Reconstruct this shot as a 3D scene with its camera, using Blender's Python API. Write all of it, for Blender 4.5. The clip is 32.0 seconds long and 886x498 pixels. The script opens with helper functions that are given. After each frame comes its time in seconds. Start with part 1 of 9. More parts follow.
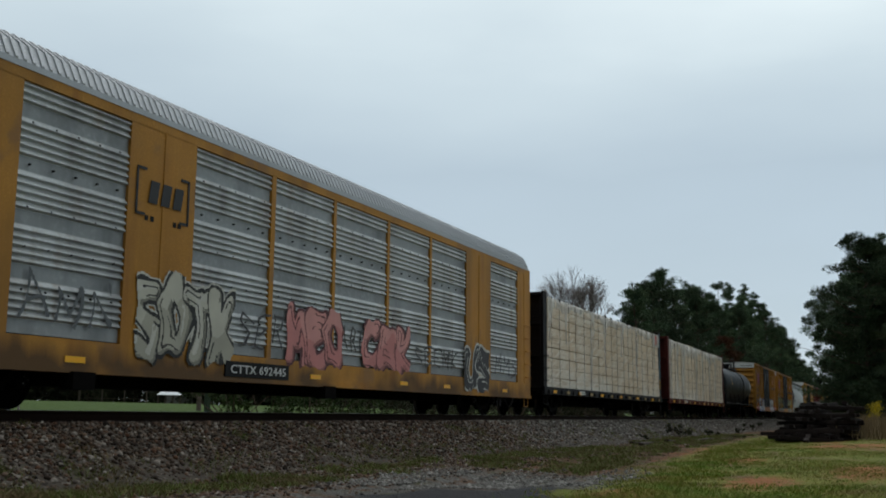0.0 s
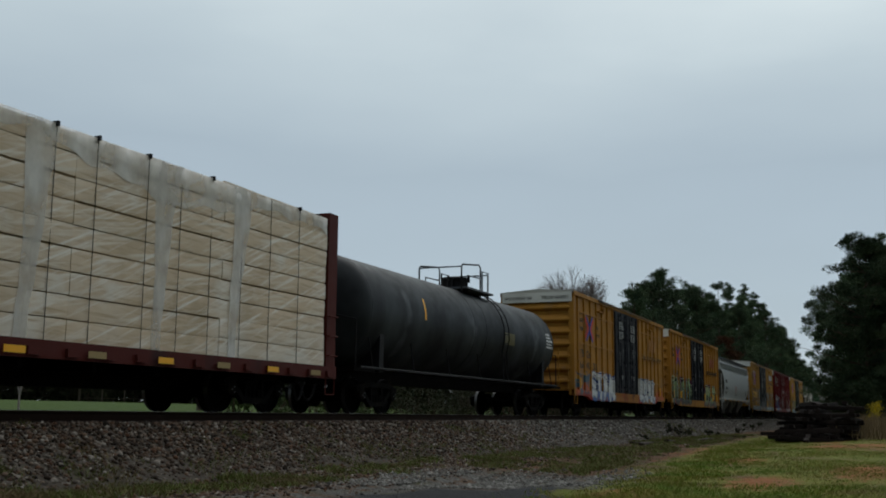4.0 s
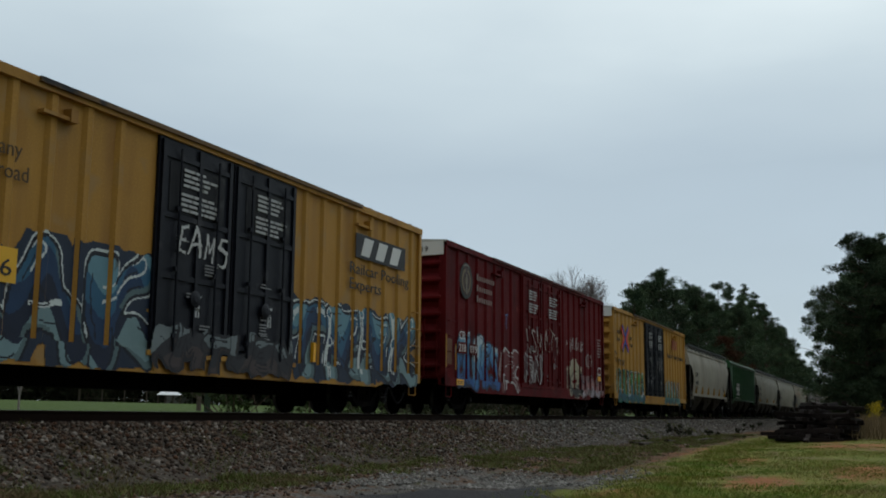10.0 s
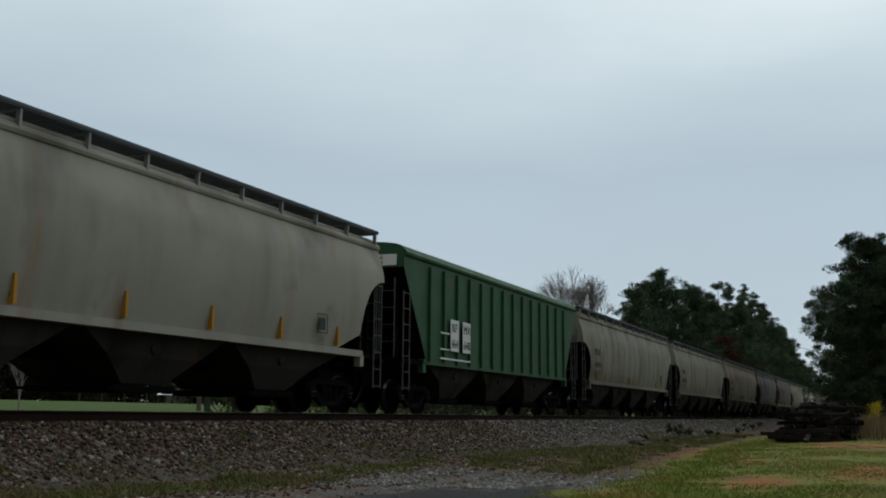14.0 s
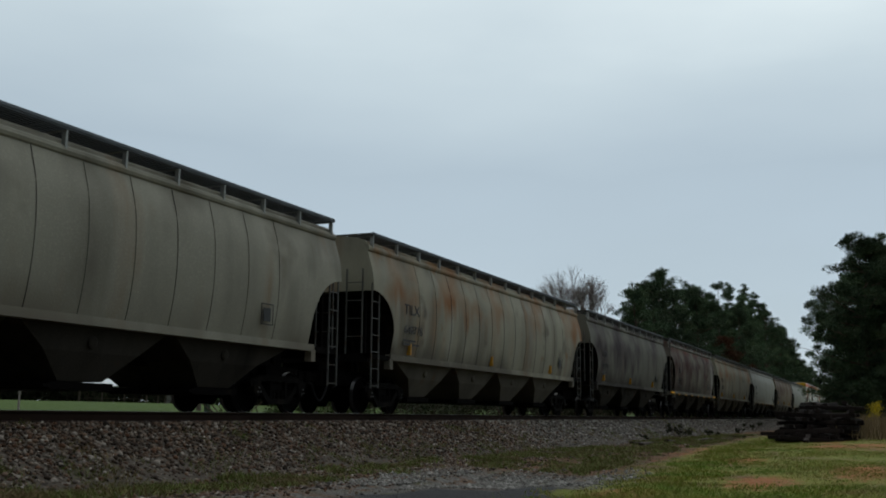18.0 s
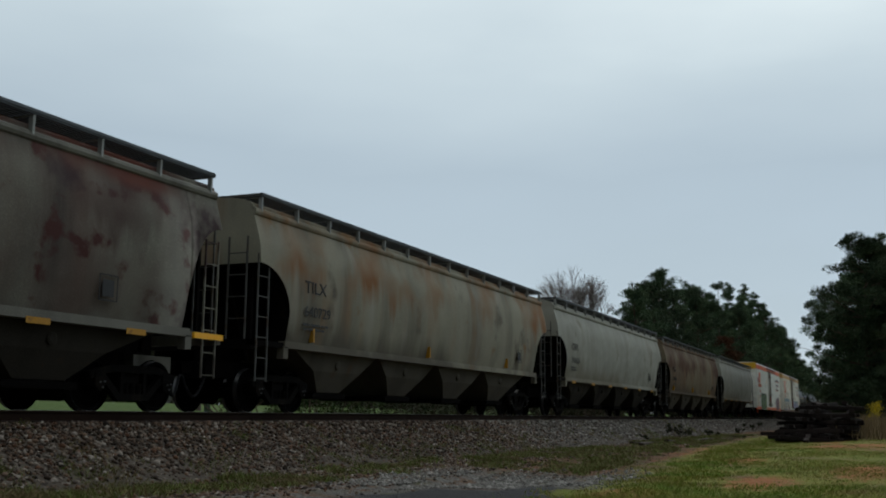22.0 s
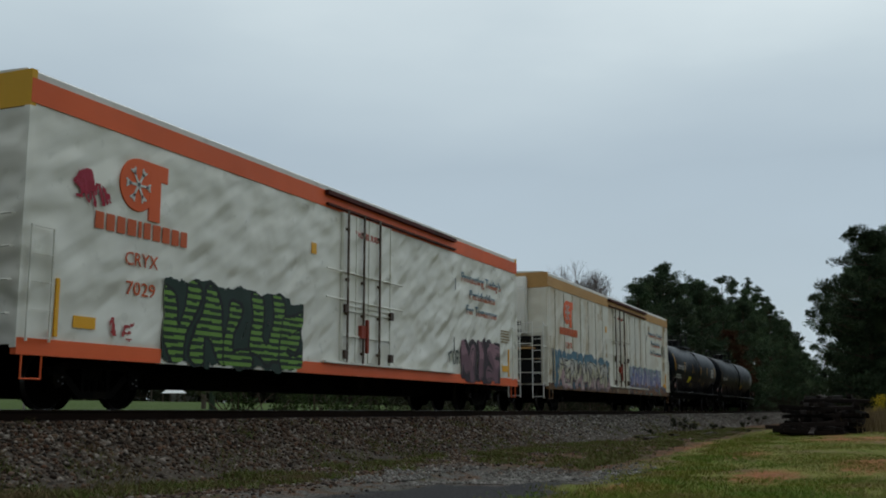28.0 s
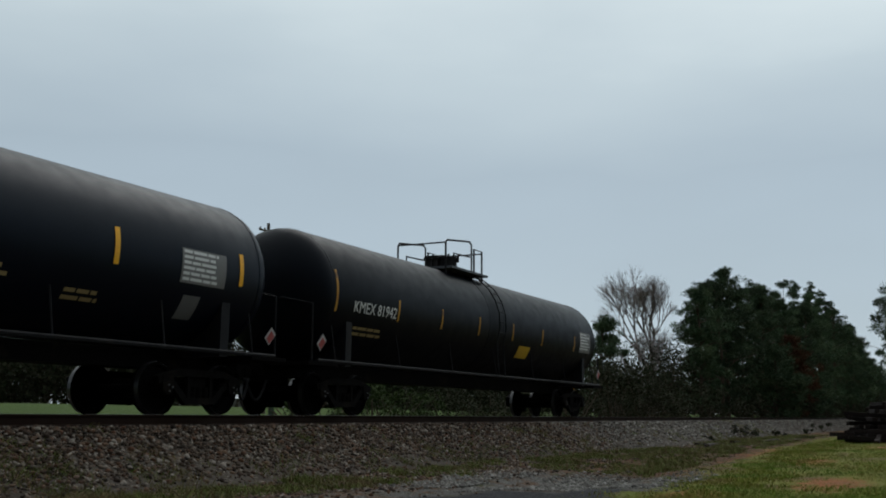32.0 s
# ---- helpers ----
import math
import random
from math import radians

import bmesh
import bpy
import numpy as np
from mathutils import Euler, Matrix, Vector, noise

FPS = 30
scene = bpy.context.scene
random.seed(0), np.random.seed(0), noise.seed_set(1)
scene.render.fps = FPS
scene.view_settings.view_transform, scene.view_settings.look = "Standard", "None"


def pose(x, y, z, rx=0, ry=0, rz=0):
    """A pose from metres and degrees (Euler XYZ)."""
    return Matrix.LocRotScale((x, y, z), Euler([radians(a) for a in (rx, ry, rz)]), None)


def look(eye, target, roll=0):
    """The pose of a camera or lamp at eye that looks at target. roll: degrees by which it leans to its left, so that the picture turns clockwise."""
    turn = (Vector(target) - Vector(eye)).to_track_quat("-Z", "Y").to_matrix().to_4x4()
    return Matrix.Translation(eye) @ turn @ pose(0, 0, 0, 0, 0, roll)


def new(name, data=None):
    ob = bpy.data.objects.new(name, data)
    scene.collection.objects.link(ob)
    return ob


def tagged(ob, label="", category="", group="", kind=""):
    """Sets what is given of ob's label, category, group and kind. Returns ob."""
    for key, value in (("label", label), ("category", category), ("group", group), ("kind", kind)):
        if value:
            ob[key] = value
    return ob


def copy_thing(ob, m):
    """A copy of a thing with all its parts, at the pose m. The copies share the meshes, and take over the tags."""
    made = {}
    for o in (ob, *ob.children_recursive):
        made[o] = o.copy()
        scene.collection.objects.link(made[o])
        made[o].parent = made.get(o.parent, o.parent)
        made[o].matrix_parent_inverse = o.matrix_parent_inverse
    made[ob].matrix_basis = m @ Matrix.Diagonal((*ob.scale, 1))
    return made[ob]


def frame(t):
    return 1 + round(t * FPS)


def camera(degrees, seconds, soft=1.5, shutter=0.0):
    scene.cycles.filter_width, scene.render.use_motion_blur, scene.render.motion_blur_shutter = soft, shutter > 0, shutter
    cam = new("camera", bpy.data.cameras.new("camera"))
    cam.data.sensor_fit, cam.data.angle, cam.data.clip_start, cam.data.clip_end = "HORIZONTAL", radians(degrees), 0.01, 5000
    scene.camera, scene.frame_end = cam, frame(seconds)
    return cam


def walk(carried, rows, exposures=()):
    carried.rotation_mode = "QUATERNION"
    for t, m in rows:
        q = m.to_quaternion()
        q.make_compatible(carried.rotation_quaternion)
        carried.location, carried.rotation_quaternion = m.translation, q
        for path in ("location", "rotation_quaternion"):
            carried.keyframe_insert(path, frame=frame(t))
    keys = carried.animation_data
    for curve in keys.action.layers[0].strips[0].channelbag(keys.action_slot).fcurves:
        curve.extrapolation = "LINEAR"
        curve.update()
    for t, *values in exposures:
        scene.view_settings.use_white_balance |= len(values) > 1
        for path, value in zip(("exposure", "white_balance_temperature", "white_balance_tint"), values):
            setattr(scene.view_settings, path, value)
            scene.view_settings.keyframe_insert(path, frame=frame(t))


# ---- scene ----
from mathutils import geometry

# ---- camera ----
SPEED = 15.197
SIDE_Y = 11.78          # the train's near side
TRACK_Y = 13.38         # the track's centre line
EYE = Vector((0.0, 0.0, -0.018))


def aim(yaw, pitch, roll):
    a, b = radians(yaw), radians(pitch)
    return look(EYE, EYE + Vector((math.cos(a) * math.cos(b), math.sin(a) * math.cos(b), math.sin(b))), roll)


cam = camera(45.94, 32.0, soft=1.9)
walk(cam, [(0.0, aim(23.197, 9.022, 0.512)), (25.5, aim(23.197, 9.022, 0.512)), (26.5, aim(23.25, 8.97, 0.33)),
           (27.5, aim(23.329, 8.882, 0.099)), (28.0, aim(23.375, 8.814, 0.053)), (28.5, aim(23.165, 8.774, 0.148)),
           (29.0, aim(23.253, 8.793, 0.129)), (29.5, aim(23.251, 8.945, 0.353)), (30.0, aim(23.339, 8.927, 0.385)),
           (30.5, aim(23.333, 8.907, 0.436)), (31.0, aim(23.344, 8.871, 0.406)), (31.1, aim(23.374, 8.88, 0.419)),
           (31.2, aim(23.29, 8.875, 0.431)), (31.3, aim(22.98, 8.88, 0.444)), (31.4, aim(22.85, 8.88, 0.456)),
           (31.5, aim(22.829, 8.879, 0.469)), (31.6, aim(22.84, 8.9, 0.418)), (31.7, aim(23.05, 8.92, 0.367)),
           (31.8, aim(23.762, 8.968, 0.316)), (31.9, aim(24.976, 9.032, 0.265)), (32.0, aim(26.503, 9.112, 0.215))],
     [(0.0, 0.2), (1.0, 0.12), (2.0, -0.02), (3.0, -0.08), (5.0, 0.0), (6.0, 0.07), (7.0, 0.17), (9.0, 0.09), (11.0, 0.19), (12.0, 0.23), (13.0, 0.15), (14.0, 0.09), (21.0, 0.09), (25.0, 0.06), (28.0, 0.0), (32.0, 0.0)])

# ---- world and sun: a bright overcast sky ----
SUN_ELEVATION, SUN_AZIMUTH = 52, 14
world = bpy.data.worlds.new("sky")
scene.world = world
world.use_nodes = True
wn, wl = world.node_tree.nodes, world.node_tree.links
wn.clear()
w_out = wn.new("ShaderNodeOutputWorld")
w_bg = wn.new("ShaderNodeBackground")
w_sky = wn.new("ShaderNodeTexSky")
w_sky.sky_type = "NISHITA"
w_sky.sun_disc = False
w_sky.sun_elevation, w_sky.sun_rotation = radians(SUN_ELEVATION), radians(90 - SUN_AZIMUTH)
w_dim = wn.new("ShaderNodeMix")
w_dim.data_type, w_dim.blend_type = "RGBA", "MULTIPLY"
w_dim.inputs["Factor"].default_value = 1
w_dim.inputs["B"].default_value = (0.1, 0.1, 0.1, 1)
wl.new(w_sky.outputs["Color"], w_dim.inputs["A"])
w_co = wn.new("ShaderNodeTexCoord")
w_sep = wn.new("ShaderNodeSeparateXYZ")
wl.new(w_co.outputs["Generated"], w_sep.inputs["Vector"])
w_map = wn.new("ShaderNodeMapping")
w_map.inputs["Scale"].default_value = (1.0, 1.0, 3.2)
wl.new(w_co.outputs["Generated"], w_map.inputs["Vector"])
w_noise = wn.new("ShaderNodeTexNoise")
w_noise.inputs["Scale"].default_value = 2.3
w_noise.inputs["Detail"].default_value = 5
w_noise.inputs["Roughness"].default_value = 0.45
wl.new(w_map.outputs["Vector"], w_noise.inputs["Vector"])
w_add = wn.new("ShaderNodeMath")
w_add.operation = "MULTIPLY_ADD"
w_add.inputs[1].default_value = 0.22
wl.new(w_noise.outputs["Fac"], w_add.inputs[0])
wl.new(w_sep.outputs["Z"], w_add.inputs[2])
w_ramp = wn.new("ShaderNodeValToRGB")
els = w_ramp.color_ramp.elements
els[0].position, els[0].color = 0.05, (0.565, 0.665, 0.72, 1)
els[1].position, els[1].color = 1.0, (0.80, 0.86, 0.86, 1)
for pos, col in ((0.20, (0.415, 0.505, 0.575, 1)), (0.32, (0.37, 0.45, 0.505, 1)), (0.44, (0.485, 0.57, 0.605, 1)), (0.58, (0.73, 0.815, 0.815, 1))):
    e = els.new(pos)
    e.color = col
wl.new(w_add.outputs[0], w_ramp.inputs["Fac"])
w_mix = wn.new("ShaderNodeMix")
w_mix.data_type = "RGBA"
w_mix.inputs["Factor"].default_value = 0.9
wl.new(w_dim.outputs["Result"], w_mix.inputs["A"])
wl.new(w_ramp.outputs["Color"], w_mix.inputs["B"])
# the cloud is brightest round the hidden sun and dims away from it
w_dot = wn.new("ShaderNodeVectorMath")
w_dot.operation = "DOT_PRODUCT"
sa, se = radians(SUN_AZIMUTH), radians(SUN_ELEVATION)
w_dot.inputs[1].default_value = (math.cos(sa) * math.cos(se), math.sin(sa) * math.cos(se), math.sin(se))
wl.new(w_co.outputs["Generated"], w_dot.inputs[0])
w_fall = wn.new("ShaderNodeMapRange")
w_fall.interpolation_type = "SMOOTHSTEP"
w_fall.inputs["From Min"].default_value, w_fall.inputs["From Max"].default_value = -0.5, 0.9
w_fall.inputs["To Min"].default_value, w_fall.inputs["To Max"].default_value = 0.22, 1.12
wl.new(w_dot.outputs["Value"], w_fall.inputs["Value"])
w_mul = wn.new("ShaderNodeMix")
w_mul.data_type, w_mul.blend_type = "RGBA", "MULTIPLY"
w_mul.inputs["Factor"].default_value = 1
wl.new(w_mix.outputs["Result"], w_mul.inputs["A"])
wl.new(w_fall.outputs["Result"], w_mul.inputs["B"])
wl.new(w_mul.outputs["Result"], w_bg.inputs["Color"])
w_bg.inputs["Strength"].default_value = 1.0
wl.new(w_bg.outputs["Background"], w_out.inputs["Surface"])

sun = new("sun", bpy.data.lights.new("sun", "SUN"))
sun.data.energy, sun.data.angle, sun.data.color = 0.5, radians(40), (1.0, 0.97, 0.93)
a, b = radians(SUN_AZIMUTH), radians(SUN_ELEVATION)
sun.matrix_world = look((math.cos(a) * math.cos(b) * 50, math.sin(a) * math.cos(b) * 50, math.sin(b) * 50), (0, 0, 0))


# ---- materials ----
def shade(col, k):
    return tuple(min(1, c * k) for c in col[:3]) + (1,)


def paint(name, col, rough=0.55, metal=0.0, vary=0.14, streak=None, patch=None, grain=30.0, bump=0.15, big=0.5, per_object=0.0, spec=0.28, crease=None, buckle=0.0, height_tone=()):
    """A weathered surface: large blotches, fine grain, upright streaks and patches of a second colour."""
    m = bpy.data.materials.new(name)
    m.use_nodes = True
    n, l = m.node_tree.nodes, m.node_tree.links
    bs = n["Principled BSDF"]
    bs.inputs["Roughness"].default_value, bs.inputs["Metallic"].default_value = rough, metal
    bs.inputs["Specular IOR Level"].default_value = spec
    co = n.new("ShaderNodeTexCoord")

    def noise(scale, stretch=(1, 1, 1), detail=4):
        mp = n.new("ShaderNodeMapping")
        mp.inputs["Scale"].default_value = stretch
        l.new(co.outputs["Object"], mp.inputs["Vector"])
        t = n.new("ShaderNodeTexNoise")
        t.inputs["Scale"].default_value, t.inputs["Detail"].default_value = scale, detail
        l.new(mp.outputs["Vector"], t.inputs["Vector"])
        return t.outputs["Fac"]

    def ramp(src, lo, hi):
        r = n.new("ShaderNodeMapRange")
        r.inputs["From Min"].default_value, r.inputs["From Max"].default_value = lo, hi
        l.new(src, r.inputs["Value"])
        return r.outputs["Result"]

    def mix(fac, a, b):
        x = n.new("ShaderNodeMix")
        x.data_type = "RGBA"
        l.new(fac, x.inputs["Factor"])
        for sock, v in (("A", a), ("B", b)):
            if isinstance(v, tuple):
                x.inputs[sock].default_value = v
            else:
                l.new(v, x.inputs[sock])
        return x.outputs["Result"]

    c = mix(ramp(noise(big), 0.3, 0.7), shade(col, 1 - vary), shade(col, 1 + vary))
    fine = noise(grain, detail=3)
    c = mix(ramp(fine, 0.25, 0.8), c, mix(ramp(fine, 0.3, 0.7), shade(col, 0.72), shade(col, 1.18))) if vary > 0.1 else c
    if streak:
        for col2, amount, width in streak:
            s = ramp(noise(width, (1, 1, 0.09), 6), 0.60 - amount * 0.26, 0.80 - amount * 0.14)
            h = ramp(noise(0.4, detail=3), 0.36 - amount * 0.1, 0.56 - amount * 0.1)
            k = n.new("ShaderNodeMath")
            k.operation = "MULTIPLY"
            l.new(s, k.inputs[0])
            l.new(h, k.inputs[1])
            c = mix(k.outputs[0], c, col2 + (1,))
    if patch:
        for col2, amount, size in patch:
            c = mix(ramp(noise(size, detail=7), 0.66 - amount * 0.3, 0.74 - amount * 0.3), c, col2 + (1,))
    for col2, z0, z1, jag, amount in height_tone:
        # stains and other tones that run between two heights with a ragged edge
        sp = n.new("ShaderNodeSeparateXYZ")
        l.new(co.outputs["Object"], sp.inputs["Vector"])
        k = n.new("ShaderNodeMath")
        k.operation = "MULTIPLY_ADD"
        k.inputs[1].default_value = jag
        l.new(noise(1.3, (1, 1, 0.12), 6), k.inputs[0])
        l.new(sp.outputs["Z"], k.inputs[2])
        a = ramp(k.outputs[0], z0 + jag * 0.5, z1 + jag * 0.5)
        p = n.new("ShaderNodeMath")
        p.operation = "MULTIPLY"
        l.new(a, p.inputs[0])
        l.new(ramp(noise(0.35, detail=3), 0.62 - amount * 0.3, 0.78 - amount * 0.3), p.inputs[1])
        c = mix(p.outputs[0], c, col2 + (1,))
    if crease:
        for col2, slant, amount in crease:
            mp = n.new("ShaderNodeMapping")
            mp.vector_type = "TEXTURE"
            mp.inputs["Rotation"].default_value = (0, radians(slant), 0)
            mp.inputs["Scale"].default_value = (2.6, 1, 0.16)
            l.new(co.outputs["Object"], mp.inputs["Vector"])
            t = n.new("ShaderNodeTexNoise")
            t.inputs["Scale"].default_value, t.inputs["Detail"].default_value = 2.2, 6
            l.new(mp.outputs["Vector"], t.inputs["Vector"])
            c = mix(ramp(t.outputs["Fac"], 0.55 - 0.1 * amount, 0.73 - 0.1 * amount), c, col2 + (1,))
    if per_object:
        info = n.new("ShaderNodeObjectInfo")
        hs = n.new("ShaderNodeHueSaturation")
        l.new(ramp(info.outputs["Random"], 0, 1), hs.inputs["Value"])
        r = hs.inputs["Value"].links[0].from_node
        r.inputs["To Min"].default_value, r.inputs["To Max"].default_value = 1 - per_object, 1 + per_object
        l.new(c, hs.inputs["Color"])
        c = hs.outputs["Color"]
    l.new(c, bs.inputs["Base Color"])
    rr = n.new("ShaderNodeMapRange")
    rr.inputs["To Min"].default_value, rr.inputs["To Max"].default_value = max(0.05, rough - 0.12), min(1, rough + 0.15)
    l.new(noise(3.0), rr.inputs["Value"])
    l.new(rr.outputs["Result"], bs.inputs["Roughness"])
    if bump:
        b = n.new("ShaderNodeBump")
        b.inputs["Strength"].default_value, b.inputs["Distance"].default_value = bump, 0.02
        l.new(fine, b.inputs["Height"])
        l.new(b.outputs["Normal"], bs.inputs["Normal"])
        if buckle:
            # broad shallow dents of thin sheet metal
            mp = n.new("ShaderNodeMapping")
            mp.vector_type = "TEXTURE"
            mp.inputs["Rotation"].default_value = (0, radians(-32), 0)
            mp.inputs["Scale"].default_value = (1.35, 1, 0.62)
            l.new(co.outputs["Object"], mp.inputs["Vector"])
            t = n.new("ShaderNodeTexNoise")
            t.inputs["Scale"].default_value, t.inputs["Detail"].default_value = 1.6, 0.6
            l.new(mp.outputs["Vector"], t.inputs["Vector"])
            b2 = n.new("ShaderNodeBump")
            b2.inputs["Strength"].default_value, b2.inputs["Distance"].default_value = 1.0, buckle
            l.new(t.outputs["Fac"], b2.inputs["Height"])
            l.new(b2.outputs["Normal"], b.inputs["Normal"])
    return m


RUST, DIRT, SOOT, DUST = (0.16, 0.055, 0.02), (0.075, 0.05, 0.035), (0.012, 0.011, 0.012), (0.22, 0.19, 0.15)
M_YELLOW2 = paint("sun_bleached_yellow_paint", (0.41, 0.215, 0.042), 0.55, streak=[((0.20, 0.09, 0.025), 0.5, 1.4)], patch=[((0.34, 0.20, 0.07), 0.3, 1.1)], spec=0.18)
M_YELLOW = paint("yellow_paint", (0.37, 0.175, 0.027), 0.55, streak=[((0.19, 0.075, 0.018), 0.45, 1.4)], patch=[((0.30, 0.16, 0.055), 0.25, 1.1)], spec=0.18)
M_REDSILL = paint("yellow_sill_with_red_overspray", (0.33, 0.14, 0.025), 0.55, vary=0.2, streak=[((0.16, 0.05, 0.018), 0.5, 1.0)], patch=[((0.27, 0.025, 0.012), 0.52, 0.55), ((0.12, 0.03, 0.014), 0.3, 1.3)], spec=0.18)
M_WORNDOOR = paint("worn_grey_door_panel", (0.019, 0.020, 0.024), 0.6, vary=0.2, patch=[((0.045, 0.046, 0.05), 0.3, 1.6)], spec=0.15)
M_FLECK = paint("chalky_stencil_white", (0.20, 0.205, 0.215), 0.6, vary=0.2)
M_AUTO = paint("autorack_yellow_paint", (0.43, 0.205, 0.036), 0.6, streak=[(RUST, 0.35, 1.2), ((0.23, 0.115, 0.03), 0.5, 0.8)], patch=[((0.27, 0.14, 0.05), 0.3, 0.9)], height_tone=[((0.11, 0.06, 0.025), 1.1, 0.75, 1.2, 0.9)], spec=0.2)
M_GALV = paint("galvanised_panel", (0.45, 0.475, 0.49), 0.5, 0.2, 0.16, streak=[((0.20, 0.20, 0.205), 0.5, 1.2), ((0.24, 0.19, 0.15), 0.25, 2.2)], grain=14)
# The flat bands between the ridges take a darker galvanised colour.
M_GALVFLAT = paint("dulled_galvanised_band", (0.285, 0.305, 0.32), 0.5, 0.25, 0.2, streak=[((0.15, 0.16, 0.17), 0.5, 1.5)], grain=10)
M_GALV_ROOF = paint("galvanised_roof", (0.40, 0.42, 0.45), 0.5, 0.4, 0.12)
M_MAROON = paint("maroon_paint", (0.105, 0.006, 0.008), 0.6, streak=[((0.03, 0.006, 0.007), 0.55, 1.3)], patch=[((0.15, 0.022, 0.02), 0.15, 1.3)], spec=0.08)
M_OXIDE = paint("oxide_red_paint", (0.075, 0.013, 0.010), 0.6, streak=[(SOOT, 0.35, 1.3)], spec=0.15)
M_BLACKDOOR = paint("black_door_paint", (0.006, 0.007, 0.013), 0.5, patch=[((0.028, 0.028, 0.034), 0.18, 1.8)], spec=0.2)
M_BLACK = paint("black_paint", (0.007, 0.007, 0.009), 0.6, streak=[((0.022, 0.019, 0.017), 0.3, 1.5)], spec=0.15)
# Near-black steels: the deep shade under the cars is put into these colours.
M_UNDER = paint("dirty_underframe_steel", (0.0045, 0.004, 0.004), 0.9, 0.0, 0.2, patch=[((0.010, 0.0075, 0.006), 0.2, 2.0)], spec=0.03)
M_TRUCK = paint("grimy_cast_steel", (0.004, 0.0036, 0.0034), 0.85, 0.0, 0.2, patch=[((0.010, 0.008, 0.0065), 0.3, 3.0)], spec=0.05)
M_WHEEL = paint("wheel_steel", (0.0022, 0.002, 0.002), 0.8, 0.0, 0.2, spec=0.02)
M_TREAD = paint("worn_wheel_tread", (0.10, 0.10, 0.105), 0.3, 0.9, 0.05)
M_WHITE = paint("white_paint", (0.70, 0.71, 0.70), 0.5, vary=0.06, streak=[((0.42, 0.40, 0.36), 0.25, 1.2)])
M_ROOFWHITE = paint("weathered_roof_white", (0.48, 0.48, 0.46), 0.6, vary=0.1, patch=[(DUST, 0.3, 1.5)])
M_TANK = paint("tank_black_paint", (0.0018, 0.0032, 0.0085), 0.40, streak=[((0.004, 0.006, 0.012), 0.3, 1.0)], vary=0.12, bump=0.03, spec=0.14)
M_TANK2 = paint("dull_tank_black_paint", (0.0022, 0.0026, 0.0048), 0.42, streak=[((0.006, 0.006, 0.007), 0.3, 1.0)], vary=0.12, bump=0.05, spec=0.10)
for m in (M_TANK, M_TANK2):
    m.node_tree.nodes["Principled BSDF"].inputs["Specular Tint"].default_value = (0.72, 0.86, 1.0, 1)
M_TANKGREY = paint("streaked_tank_black", (0.006, 0.008, 0.011), 0.5, streak=[((0.045, 0.052, 0.058), 0.7, 0.7)], patch=[((0.07, 0.078, 0.085), 0.25, 0.6)], vary=0.2, bump=0.06, spec=0.15)
M_REEFER = paint("reefer_white_paint", (0.76, 0.76, 0.70), 0.3, spec=0.6, vary=0.05, patch=[((0.64, 0.62, 0.55), 0.12, 0.7)], bump=0.03, buckle=0.15)
M_REEFER2 = paint("aged_reefer_white_paint", (0.74, 0.735, 0.68), 0.45, vary=0.08, streak=[((0.45, 0.34, 0.19), 0.45, 1.5), ((0.55, 0.50, 0.42), 0.5, 0.7)], patch=[((0.50, 0.42, 0.29), 0.22, 0.7), ((0.36, 0.25, 0.11), 0.14, 1.1)], buckle=0.09)
M_ORANGE = paint("orange_paint", (0.78, 0.135, 0.04), 0.5, vary=0.1)
M_TAN = paint("faded_orange_paint", (0.52, 0.30, 0.12), 0.6, vary=0.12)
M_REFYEL = paint("bright_yellow_paint", (0.72, 0.40, 0.03), 0.5, vary=0.06)
M_REFLECT = paint("yellow_reflector", (0.85, 0.42, 0.02), 0.35, vary=0.04)
M_OLDREFLECT = paint("faded_orange_reflector", (0.40, 0.20, 0.02), 0.5, vary=0.15, patch=[((0.16, 0.08, 0.02), 0.2, 4.0)])
M_GALVPOST = paint("pale_galvanised_bracket", (0.26, 0.27, 0.27), 0.55, 0.1, 0.12)
M_TEXTK = paint("black_lettering", (0.02, 0.02, 0.022), 0.5, vary=0.05)
M_TEXTW = paint("white_lettering", (0.62, 0.63, 0.63), 0.5, vary=0.06)
M_TEXTR = paint("red_lettering", (0.48, 0.05, 0.03), 0.5, vary=0.06)
M_TEXTO = paint("orange_lettering", (0.60, 0.12, 0.04), 0.5, vary=0.06)
M_TEXTG = paint("faded_grey_lettering", (0.30, 0.22, 0.10), 0.6, vary=0.06)
M_LOGORED = paint("logo_red", (0.55, 0.05, 0.035), 0.5, vary=0.06)
M_LOGOBLUE = paint("logo_blue", (0.02, 0.045, 0.30), 0.5, vary=0.06)
M_GALVBAR = paint("dulled_galvanised_bar", (0.065, 0.065, 0.063), 0.6, 0.1, 0.15, patch=[((0.05, 0.035, 0.025), 0.3, 2.5)])
M_GRATE = paint("dark_grating", (0.09, 0.10, 0.115), 0.6, 0.3, 0.1)
M_RAIL = paint("rusty_rail_steel", (0.017, 0.009, 0.006), 0.8, 0.1, 0.25, spec=0.1)
M_RAILTOP = paint("polished_rail_head", (0.30, 0.30, 0.30), 0.3, 0.9, 0.05)
M_TIE = paint("creosoted_timber", (0.035, 0.026, 0.02), 0.9, 0, 0.3, patch=[((0.10, 0.085, 0.07), 0.3, 4.0)], per_object=0.3)
